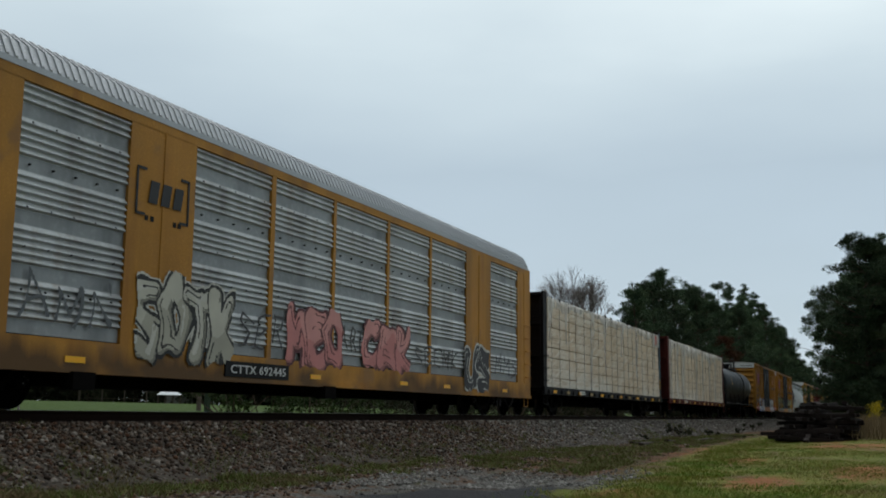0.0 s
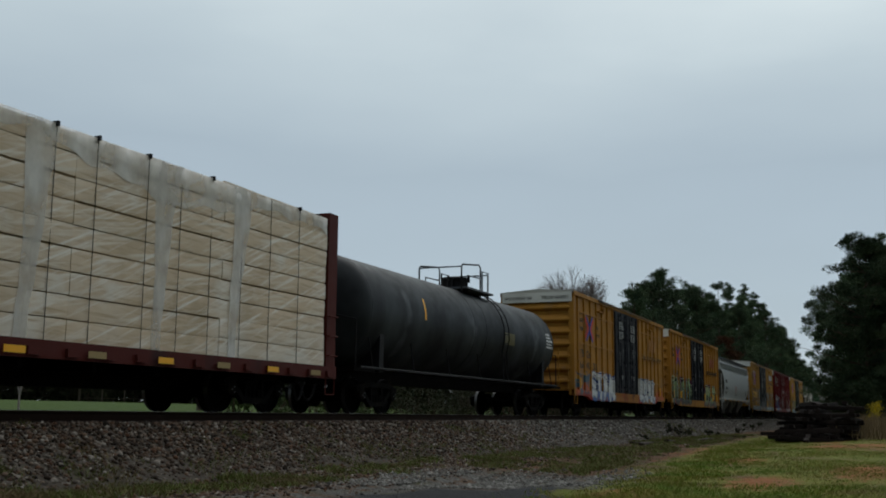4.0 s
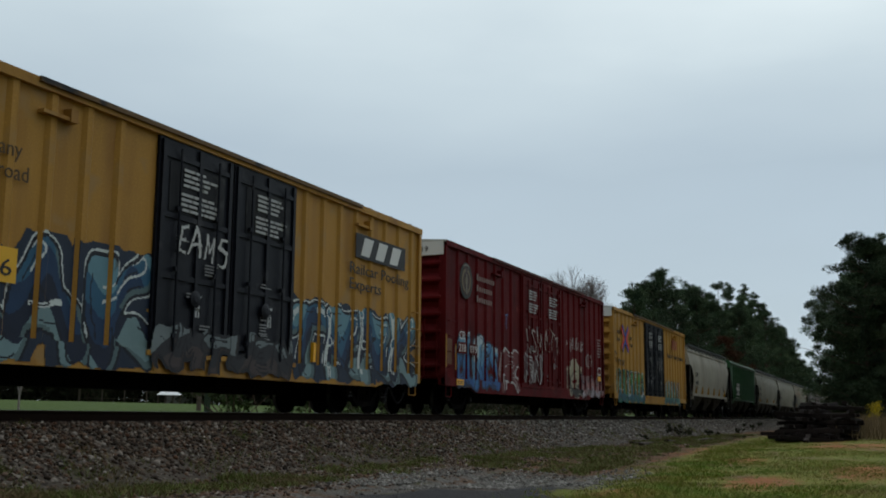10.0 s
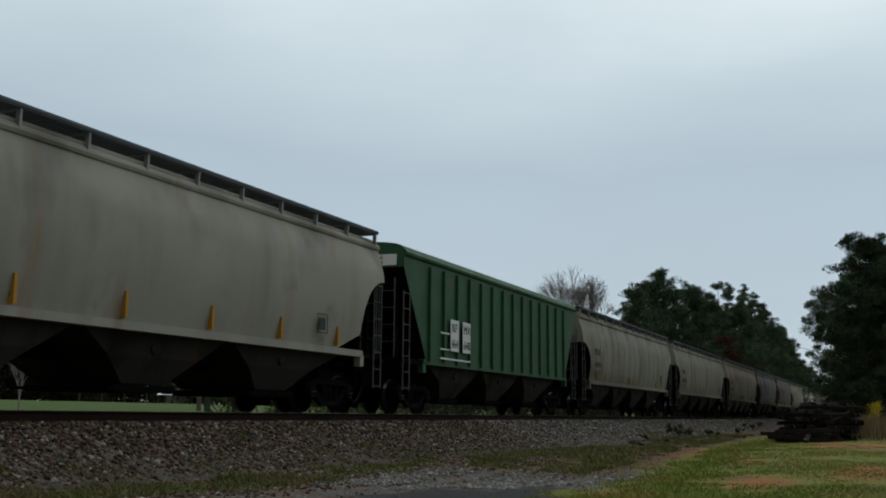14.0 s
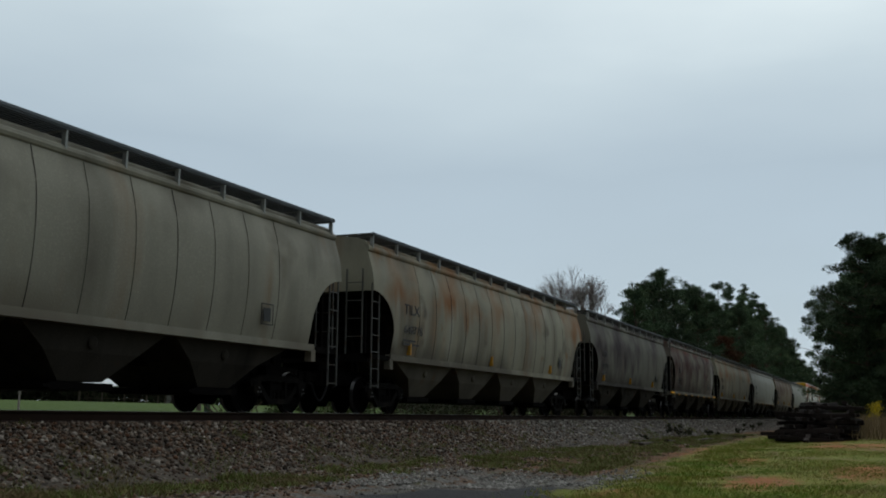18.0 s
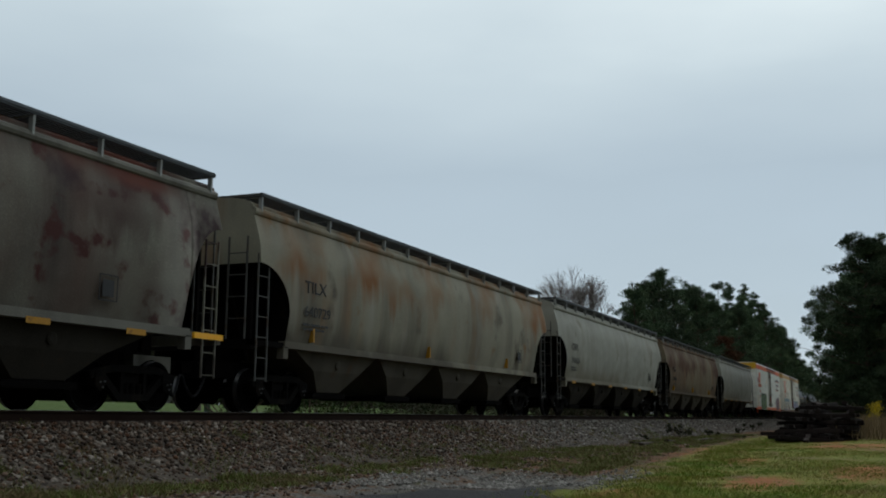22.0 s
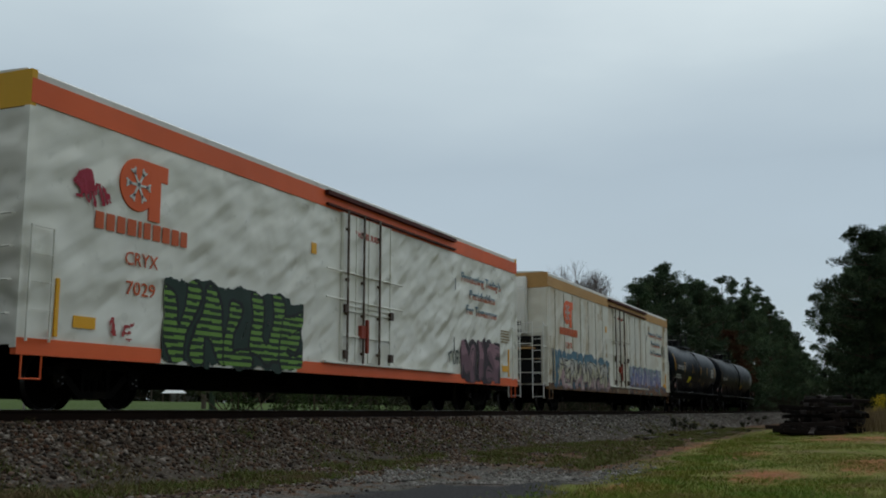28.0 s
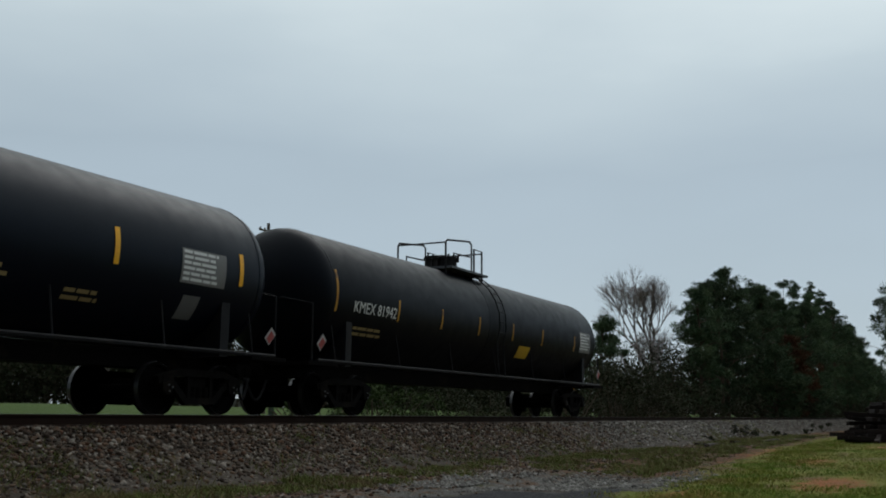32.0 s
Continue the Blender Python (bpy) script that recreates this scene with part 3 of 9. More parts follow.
# ---- running gear ----
def wheelset(parent, x):
    bm = NB()
    for s in (-1, 1):
        prof = [(0.06, 0.88 * s), (0.10, 0.87 * s), (0.12, 0.83 * s), (0.20, 0.80 * s), (0.38, 0.77 * s), (0.40, 0.815 * s), (0.452, 0.815 * s), (0.457, 0.72 * s), (0.485, 0.705 * s), (0.48, 0.685 * s), (0.40, 0.685 * s), (0.37, 0.72 * s), (0.16, 0.70 * s), (0.08, 0.66 * s)]
        lathe(bm, prof if s > 0 else prof, (0, 0, 0), "y", 28)
    rod(bm, (0, -0.7, 0), (0, 0.7, 0), 0.08, 10)
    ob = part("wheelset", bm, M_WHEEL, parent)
    ob.location = (x, 0, 0.457)
    for s in (-1, 1):
        bm = NB()
        lathe(bm, [(0.4575, 0.722 * s), (0.4595, 0.722 * s), (0.455, 0.812 * s), (0.4525, 0.812 * s)], (0, 0, 0), "y", 28)
        bmesh.ops.delete(bm, geom=[f for f in bm.faces if len(f.verts) > 4], context="FACES_ONLY")
        for i in range(3):
            a = i * 2.094
            box(bm, math.cos(a) * 0.06 - 0.012, math.cos(a) * 0.06 + 0.012, 1.13 * s - 0.012, 1.13 * s + 0.012, math.sin(a) * 0.06 - 0.012, math.sin(a) * 0.06 + 0.012)
        t = part("wheel_tread", bm, M_TREAD, parent, "polished wheel tread and bearing bolts")
        t.location = (x, 0, 0.457)
        WHEELS.append((t, x))
    WHEELS.append((ob, x))


def strut(bm, pts, w, y0, y1):
    """A flat bar of height w along the line pts (x, z), from y0 to y1."""
    for (ax, az), (bx, bz) in zip(pts, pts[1:]):
        d = Vector((bx - ax, bz - az)).normalized()
        nx, nz = -d.y * w / 2, d.x * w / 2
        prism(bm, [(ax + nx - d.x * w * .3, az + nz - d.y * w * .3), (bx + nx + d.x * w * .3, bz + nz + d.y * w * .3), (bx - nx + d.x * w * .3, bz - nz + d.y * w * .3), (ax - nx - d.x * w * .3, az - nz - d.y * w * .3)], "y", y0, y1)


WHEELS = []


def make_truck():
    bm = NB()
    box(bm, -0.22, 0.22, -0.98, 0.98, 0.42, 0.66)
    box(bm, -0.17, 0.17, -0.25, 0.25, 0.66, 0.80)
    tr = part("truck", bm, M_TRUCK, None, "three-piece freight truck in grimy cast steel, near-black with the shade under the car")
    for s in (-1, 1):
        bm = NB()
        y0, y1 = sorted((0.93 * s, 1.06 * s))
        strut(bm, [(-1.08, 0.60), (-0.62, 0.73), (0.62, 0.73), (1.08, 0.60)], 0.13, y0, y1)
        strut(bm, [(-0.82, 0.62), (-0.38, 0.24), (0.38, 0.24), (0.82, 0.62)], 0.12, y0 + 0.01, y1 - 0.01)
        for x in (-0.30, 0.30):
            strut(bm, [(x, 0.24), (x, 0.72)], 0.08, y0 + 0.015, y1 - 0.015)
        for x in (-0.889, 0.889):
            box(bm, x - 0.13, x + 0.13, y0 - 0.02, y1 + 0.02, 0.52, 0.66)
            lathe(bm, [(0.10, y0 - 0.03), (0.125, y0 - 0.02), (0.125, y1 + 0.04), (0.09, y1 + 0.06)], (x, 0, 0.457), "y", 14)
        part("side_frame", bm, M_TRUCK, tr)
        for k, x in enumerate((-0.17, 0.0, 0.17)):
            bm = NB()
            prof = []
            for i in range(9):
                prof += [(0.065, 0.30 + i * 0.022), (0.078, 0.31 + i * 0.022)]
            lathe(bm, prof, (x, 0.99 * s, 0), "z", 10)
            part("spring", bm, M_TRUCK, tr)
    bm = NB()
    for x in (-0.42, 0.42):
        strut(bm, [(x - .04, 0.36), (x + .04, 0.36)], 0.1, -0.7, 0.7)
    part("brake_beam", bm, M_UNDER, tr)
    wheelset(tr, -0.889)
    wheelset(tr, 0.889)
    return tr


TRUCK = make_truck()
TRUCK_USED = []


def trucks(car, xs):
    for x in xs:
        if not TRUCK_USED:
            t = TRUCK
            t.matrix_basis = pose(x, 0, 0)
            TRUCK_USED.append(1)
        else:
            t = copy_thing(TRUCK, pose(x, 0, 0))
        t.parent = car


def coupler(car, x, s, draft=1.0):
    """Draft gear, coupler head and air hose at the end x; s is -1 at the front, 1 at the back."""
    bm = NB()
    box(bm, *sorted((x - s * 0.9, x + s * 0.15)), -0.22, 0.22, 0.70, 1.02)
    box(bm, *sorted((x + s * 0.1, x + s * draft * 0.85)), -0.07, 0.07, 0.80, 0.96)
    box(bm, *sorted((x + s * draft * 0.75, x + s * (draft + 0.03))), -0.15, 0.15, 0.72, 1.0)
    part("coupler", bm, M_UNDER, car)
    bm = NB()
    pts = [(x + s * (0.05 + 0.11 * i * draft), -0.35 + 0.02 * i, 0.72 - 0.42 * math.sin(math.pi * min(1, i / 7))) for i in range(9)]
    pipe(bm, pts, 0.03, 6)
    part("brake_hose", bm, M_BLACK, car)


def ladder(name, car, x, y, z0, z1, across="x", w=0.42, step=0.42, material=None, label=""):
    """Two uprights and rungs in the plane of the side (across x) or the end (across y)."""
    bm = NB()
    for k in (0, 1):
        p = (x + w * k, y, 0) if across == "x" else (x, y + w * k, 0)
        box(bm, p[0] - 0.016, p[0] + 0.016, p[1] - 0.016, p[1] + 0.016, z0, z1)
    z = z0 + 0.05
    while z < z1:
        if across == "x":
            box(bm, x, x + w, y - 0.011, y + 0.011, z, z + 0.022)
        else:
            box(bm, x - 0.011, x + 0.011, y, y + w, z, z + 0.022)
        z += step
    return part(name, bm, material or M_GALVBAR, car, label)


def grab(car, x0, x1, y, z, material, drop=0.0):
    bm = NB()
    s = -1 if y < 0 else 1
    pipe(bm, [(x0, y - s * 0.07, z), (x0, y, z), (x0, y, z - drop), (x1, y, z - drop), (x1, y, z), (x1, y - s * 0.07, z)], 0.016, 5)
    return part("grab_iron", bm, material, car)


def stirrup(car, x, y, material, w=0.4, top=0.85, low=0.5):
    bm = NB()
    pipe(bm, [(x, y, top), (x, y, low), (x + w, y, low), (x + w, y, top)], 0.018, 5)
    return part("stirrup_step", bm, material, car)


def underframe(car, L, w=1.3, z0=0.75, z1=1.08):
    bm = NB()
    deep = min(0.40, z0 - 0.2)
    prism(bm, [(0.2, z0 - 0.12), (3.9, z0 - 0.12), (5.0, deep), (L - 5.0, deep), (L - 3.9, z0 - 0.12), (L - 0.2, z0 - 0.12), (L - 0.2, z1), (0.2, z1)], "y", -0.28, 0.28)
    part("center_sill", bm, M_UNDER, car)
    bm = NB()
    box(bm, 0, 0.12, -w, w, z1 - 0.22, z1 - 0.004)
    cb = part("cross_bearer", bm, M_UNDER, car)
    cb.location.x = 0.8
    for i in range(1, int(L / 1.6)):
        again(cb, 0.8 + i * 1.6, 0, 0)
    bm = NB()
    lathe(bm, [(0.10, -0.55), (0.2, -0.5), (0.2, 0.4), (0.10, 0.45)], (L * 0.42, -0.55, 0.72), "x", 14)
    part("brake_reservoir", bm, M_UNDER, car)
    bm = NB()
    box(bm, L * 0.55, L * 0.55 + 0.5, -0.75, -0.3, 0.5, 0.9)
    part("brake_cylinder", bm, M_UNDER, car)
    bm = NB()
    pipe(bm, [(1.8, -0.45, 0.62), (L * 0.3, -0.5, 0.68), (L * 0.7, -0.5, 0.62), (L - 1.8, -0.45, 0.62)], 0.025, 5)
    part("brake_pipe", bm, M_UNDER, car)
    bm = NB()
    pipe(bm, [(2.2, 0.3, 0.55), (L * 0.5, 0.35, 0.58), (L - 2.2, 0.3, 0.55)], 0.02, 5)
    part("brake_rod", bm, M_UNDER, car)
    for x in (L * 0.24, L * 0.31, L * 0.69, L * 0.76):
        bm = NB()
        pipe(bm, [(x, -0.5, 0.66), (x, -0.5, 0.42), (x + 0.3, -0.5, 0.42), (x + 0.3, -0.5, 0.66)], 0.018, 5)
        part("pipe_hanger", bm, M_UNDER, car)


CARS = []


def rail_car(name, left, length, label, category, group="cars of the freight train", truck_in=2.2, draft=0.95):
    car = tagged(new(name), label, category, group)
    car.empty_display_size = 1.0
    CARS.append((car, left))
    trucks(car, (truck_in, length - truck_in))
    coupler(car, 0, -1, draft)
    coupler(car, length, 1, draft)
    return car


# ---- boxcars ----
def rib_depth(posts, half, proud, base):
    def f(x, z):
        return -(base + proud) if any(abs(x - p) < half for p in posts) else -base
    return f


M_TRACK = paint("grimy_yellow_track", (0.12, 0.065, 0.02), 0.6, vary=0.2, patch=[(SOOT, 0.4, 1.5)])


def boxcar(left, label, body, style, door=M_BLACKDOOR, L=18.15, sill=None, end_white=True, strips=()):
    car = rail_car("boxcar", left, L, label, "boxcar", truck_in=2.25)
    W, base, Z0, Z1 = 1.58, 1.50, 1.02, 5.0
    underframe(car, L)
    # the shell
    bm = NB()
    prism(bm, [(-base, Z0), (base, Z0), (base, Z1), (-base, Z1)], "x", 0.12, L - 0.12)
    part("side_wall", bm, body, car)
    # roof: a low ridge with cross ribs
    bm = NB()
    prism(bm, [(-W, 5.0), (W, 5.0), (W, 5.06), (0, 5.17), (-W, 5.06)], "x", -0.02, L + 0.02)
    part("roof", bm, M_ROOFWHITE, car, "weathered pale roof")
    rb = None
    for i in range(15):
        bm = NB() if rb is None else None
        if rb is None:
            prism(bm, [(-W, 5.06), (0, 5.17), (W, 5.06), (W, 5.09), (0, 5.21), (-W, 5.09)], "x", 0, 0.07)
            rb = part("roof_rib", bm, M_ROOFWHITE, car)
            rb.location.x = 0.6
        else:
            again(rb, 0.6 + i * 1.2, 0, 0)
    # top chord and bottom sill
    def chord(bm, s):
        y = sorted((s * base, s * (W + 0.02)))
        box(bm, 0, L, *y, 4.9, 5.06)
    sides(chord, body, "top_chord", car)
    def track(bm, s):
        y = sorted((s * (W + 0.02), s * (W + 0.07)))
        box(bm, 3.85, 14.5, *y, 4.98, 5.065)
    sides(track, M_TRACK if body != M_MAROON else M_OXIDE, "door_track", car, "grimy door track along the eave")
    def sill_f(bm, s):
        y0, y1 = sorted((s * (base - 0.05), s * (W - 0.005)))
        prism(bm, [(0, 0.82), (1.9, 0.82), (2.6, 0.66), (L - 2.6, 0.66), (L - 1.9, 0.82), (L, 0.82), (L, 1.06), (0, 1.06)], "y", y0, y1)
    sides(sill_f, sill or body, "side_sill", car)
    # corner posts and side posts
    posts = [0.72 + i * 0.985 for i in range(7)] + [12.0 + i * 0.95 for i in range(6)] if style == "grid" else [1.05 + i * 0.8 for i in range(7)] + [12.0 + i * 0.8 for i in range(8)]
    half = 0.045 if style == "grid" else 0.075
    bm = NB()
    if style == "grid":
        box(bm, -half, half, -(W - 0.01), -base, 1.06, 4.9)
    else:
        v = [(-0.13, -base), (-0.06, -(W - 0.02)), (0.06, -(W - 0.02)), (0.13, -base)]
        lo = [bm.verts.new((x, y, 1.06)) for x, y in v]
        hi = [bm.verts.new((x, y, 4.9)) for x, y in v]
        for i in range(4):
            bm.faces.new((lo[i], lo[(i + 1) % 4], hi[(i + 1) % 4], hi[i]))
        bm.faces.new(lo)
        bm.faces.new(hi[::-1])
    post = part("side_post", bm, body, car)
    post.location.x = posts[0]
    for x in posts[1:]:
        again(post, x, 0, 0)
    for x in posts:
        o = again(post, x, 0, 0)
        o.rotation_euler.z = math.pi
    for x in (0, L - 0.14):
        for s in (-1, 1):
            bm = NB()
            y = sorted((s * (base - 0.15), s * W))
            box(bm, x, x + 0.14, *y, 0.84, 5.0)
            part("corner_post", bm, body, car)
    if style == "grid":
        first = {}
        for a, b in list(zip(posts[:6], posts[1:7])) + list(zip(posts[7:], posts[8:])):
            for k, z in enumerate((4.24, 2.95, 1.68)):
                key = round(b - a, 2)
                if key not in first:
                    bm = NB()
                    box(bm, half, b - a - half, -(W - 0.03), -base, 0, 0.07)
                    first[key] = part("side_rib", bm, body, car)
                    first[key].location = (a, 0, z)
                else:
                    again(first[key], a, 0, z)
    # corrugated ends with a white panel at the top
    for x, s in ((0.0, -1), (L, 1)):
        for i in range(7):
            bm = NB()
            z = 1.25 + i * 0.50
            prism(bm, [(x - s * 0.12, z), (x + s * 0.03, z + 0.10), (x + s * 0.03, z + 0.16), (x - s * 0.12, z + 0.36)], "y", -1.42, 1.42)
            part("end_corrugation", bm, body, car)
        bm = NB()
        y = sorted((x - s * 0.14, x + s * 0.035))
        box(bm, *y, -1.5, 1.5, 4.62, 5.02)
        part("end_panel", bm, M_WHITE if end_white else body, car, "white panel over the car end" if end_white else "")
    # the two plug doors
    for k, (a, b) in enumerate(((6.82, 9.1), (9.16, 11.5))):
        bm = NB()
        box(bm, a, b, -(W - 0.02), -base + 0.02, 1.06, 4.93)
        d = part("door", bm, door, car, "black sliding plug door with lock rods" if door == M_BLACKDOOR else "maroon sliding plug door with lock rods")
        for z in (1.2, 2.35, 3.45, 4.55):
            bm = NB()
            box(bm, a + 0.06, b - 0.06, -(W + 0.02), -(W - 0.02), z, z + 0.09)
            part("door_rib", bm, door, d)
        for x in (a + 0.06, a + (b - a) * 0.5, b - 0.16):
            bm = NB()
            box(bm, x, x + 0.10, -(W + 0.03), -(W - 0.02), 1.1, 4.85)
            part("door_post", bm, door, d)
        for x in (a + 0.55, b - 0.55):
            bm = NB()
            rod(bm, (x, -(W + 0.055), 1.05), (x, -(W + 0.055), 4.75), 0.025, 6)
            for z in (1.3, 2.5, 3.6):
                box(bm, x - 0.06, x + 0.06, -(W + 0.07), -W, z, z + 0.08)
            part("lock_rod", bm, door, d)
        bm = NB()
        lathe(bm, [(0.13, -(W + 0.03)), (0.16, -(W + 0.06)), (0.06, -(W + 0.09))], (a + (b - a) * 0.5, 0, 2.05), "y", 14)
        part("door_wheel", bm, door, d)
    bm = NB()
    box(bm, 6.7, 11.6, -(W + 0.04), -base, 0.96, 1.05)
    part("door_sill", bm, sill or body, car)
    # ladders, grabs, steps
    for x in (0.16, L - 0.6):
        for z in (1.35, 1.8, 2.25, 2.7):
            grab(car, x, x + 0.42, -(W + 0.07), z, body)
        stirrup(car, x, -(W - 0.05), body)
    ladder("end_ladder", car, -0.12, -1.35, 1.05, 2.75, "y", 0.4, 0.42, body)
    ladder("end_ladder", car, L + 0.12, -1.35, 1.05, 2.75, "y", 0.4, 0.42, body)
    bm = NB()
    box(bm, -0.35, -0.05, -0.9, 0.4, 1.05, 1.09)
    part("crossover_platform", bm, body, car)
    # bracket boxes near the eave and reflectors
    for x in (3.95, 14.3):
        bm = NB()
        box(bm, x, x + 0.75, -(W + 0.06), -base, 4.52, 4.58)
        box(bm, x + 0.55, x + 0.7, -(W + 0.09), -base, 4.5, 4.72)
        part("lift_bracket", bm, body, car)
    for x in strips:
        bm = NB()
        box(bm, x, x + 0.1, -(W + 0.004), -base, 1.12, 1.55)
        part("reflector", bm, M_REFLECT, car, "yellow reflector strip")
    shape = rib_depth(posts, half if style == "grid" else 0.07, 0.08 if style == "grid" else 0.06, base)
    def outer(x, z):
        """The depth of the painted side at that place, ribs and sill included."""
        if z < 1.06:
            return -(W - 0.002)
        y = shape(x, z)
        if style == "grid" and (posts[0] < x < posts[6] or posts[7] < x < posts[-1]) and any(k < z < k + 0.07 for k in (4.24, 2.95, 1.68)):
            y = min(y, -(W - 0.03))
        return y

    return car, outer


def arrow_logo(car, x, z, s, depth, white=False):
    """An upright cross: each arm is a red band on its outer flank and a blue one towards top or bottom."""
    d = (depth - 0.006, depth)
    for k, (name, m) in enumerate((("red", M_LOGORED), ("blue", M_LOGOBLUE)) if not white else (("white", M_TEXTW), ("red", M_LOGORED), ("blue", M_LOGOBLUE))):
        d = (depth - 0.006 - 0.004 * k, depth - 0.004 * k)
        w = {"red": 0.26, "blue": 0.20, "white": 0.56}[name] * s
        for sx in (-1, 1):
            for sz in (-1, 1):
                ox, oz = {"red": (0.14, -0.10), "blue": (-0.09, 0.13), "white": (0.02, 0.0)}[name]
                bm = NB()
                p = (x + sx * s * (0.16 + ox), z + sz * s * 0.84 * (0.10 + oz))
                q = (x + sx * s * (0.82 + ox), z + sz * s * 0.84 * (0.80 + oz))
                e = 0.0009 * (2 + sx * 1.0 + sz * 0.5)
                strut(bm, [p, q], w, d[0] - e, d[1])
                part("emblem_arm", bm, m, car, name + " arm of a cross-shaped emblem")
    bm = NB()
    wave = ((-0.20, 0.36), (0.02, 0.36), (0.13, 0.16), (0.13, -0.14), (0.0, -0.36), (-0.22, -0.36), (-0.07, -0.14), (-0.07, 0.16))
    prism(bm, [(x + s * a, z + s * b) for a, b in wave], "y", depth - 0.022, depth - 0.010)
    part("emblem_arm", bm, M_LOGOBLUE, car, "blue wave across the middle of the emblem")


def wordmark(car, x0, x1, z0, z1, material, depth, letters=3):
    """A company mark as plain slanted blocks."""
    w = (x1 - x0) / letters
    for i in range(letters):
        a = x0 + i * w
        bm = NB()
        prism(bm, [(a + 0.04, z0), (a + w * 0.62, z0), (a + w - 0.06, z1), (a + w * 0.3, z1)], "y", depth - 0.006, depth)
        part("company_mark", bm, material, car, "plain slanted block of a company mark")


def door_writing(car, seed, light=M_TEXTG2, worn=False):
    """Blocks of small stencilling on the two doors, over worn panels where the door is black."""
    r = random.Random(seed)
    for a in (6.95, 9.4):
        if worn:
            bm = NB()
            box(bm, a + 0.18, a + 1.86, -1.574, -1.564, 3.58, 4.5)
            part("door_panel", bm, M_WORNDOOR, car, "worn grey panel behind the stencilling")
        bars(block(a + 0.55, a + 1.6, 4.42, 4, 0.05, 0.045, seed + int(a)), light, car, -1.605)
        bars(block(a + 0.5, a + 1.7, 3.96, 4, 0.05, 0.045, seed + int(a) + 3), light, car, -1.605)
        rows = []
        for k in range(4):
            x, z = a + r.uniform(0.1, 1.4), r.uniform(1.4, 3.2)
            rows += [(x + r.uniform(0, 0.04), x + r.uniform(0.15, 0.42), z - 0.06 * i, 0.028) for i in range(r.choice((2, 3, 4)))]
        bars(rows, M_FLECK, car, -1.607)
        x = a + 1.05
        bars([(x, x + 0.05, 1.72, 0.24), (x + 0.09, x + 0.13, 1.72, 0.24), (x, x + 0.13, 1.84, 0.04), (x - 0.02, x + 0.17, 2.08, 0.05)], light, car, -1.607)


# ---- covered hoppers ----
# Bay paints: grime, darkened further for the shade under the car side.
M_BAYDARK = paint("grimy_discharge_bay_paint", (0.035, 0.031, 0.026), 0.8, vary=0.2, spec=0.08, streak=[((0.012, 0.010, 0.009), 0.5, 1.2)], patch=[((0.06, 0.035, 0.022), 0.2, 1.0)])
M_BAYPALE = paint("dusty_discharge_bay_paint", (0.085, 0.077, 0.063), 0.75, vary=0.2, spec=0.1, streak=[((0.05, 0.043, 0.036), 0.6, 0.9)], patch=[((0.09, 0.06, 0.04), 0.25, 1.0)])


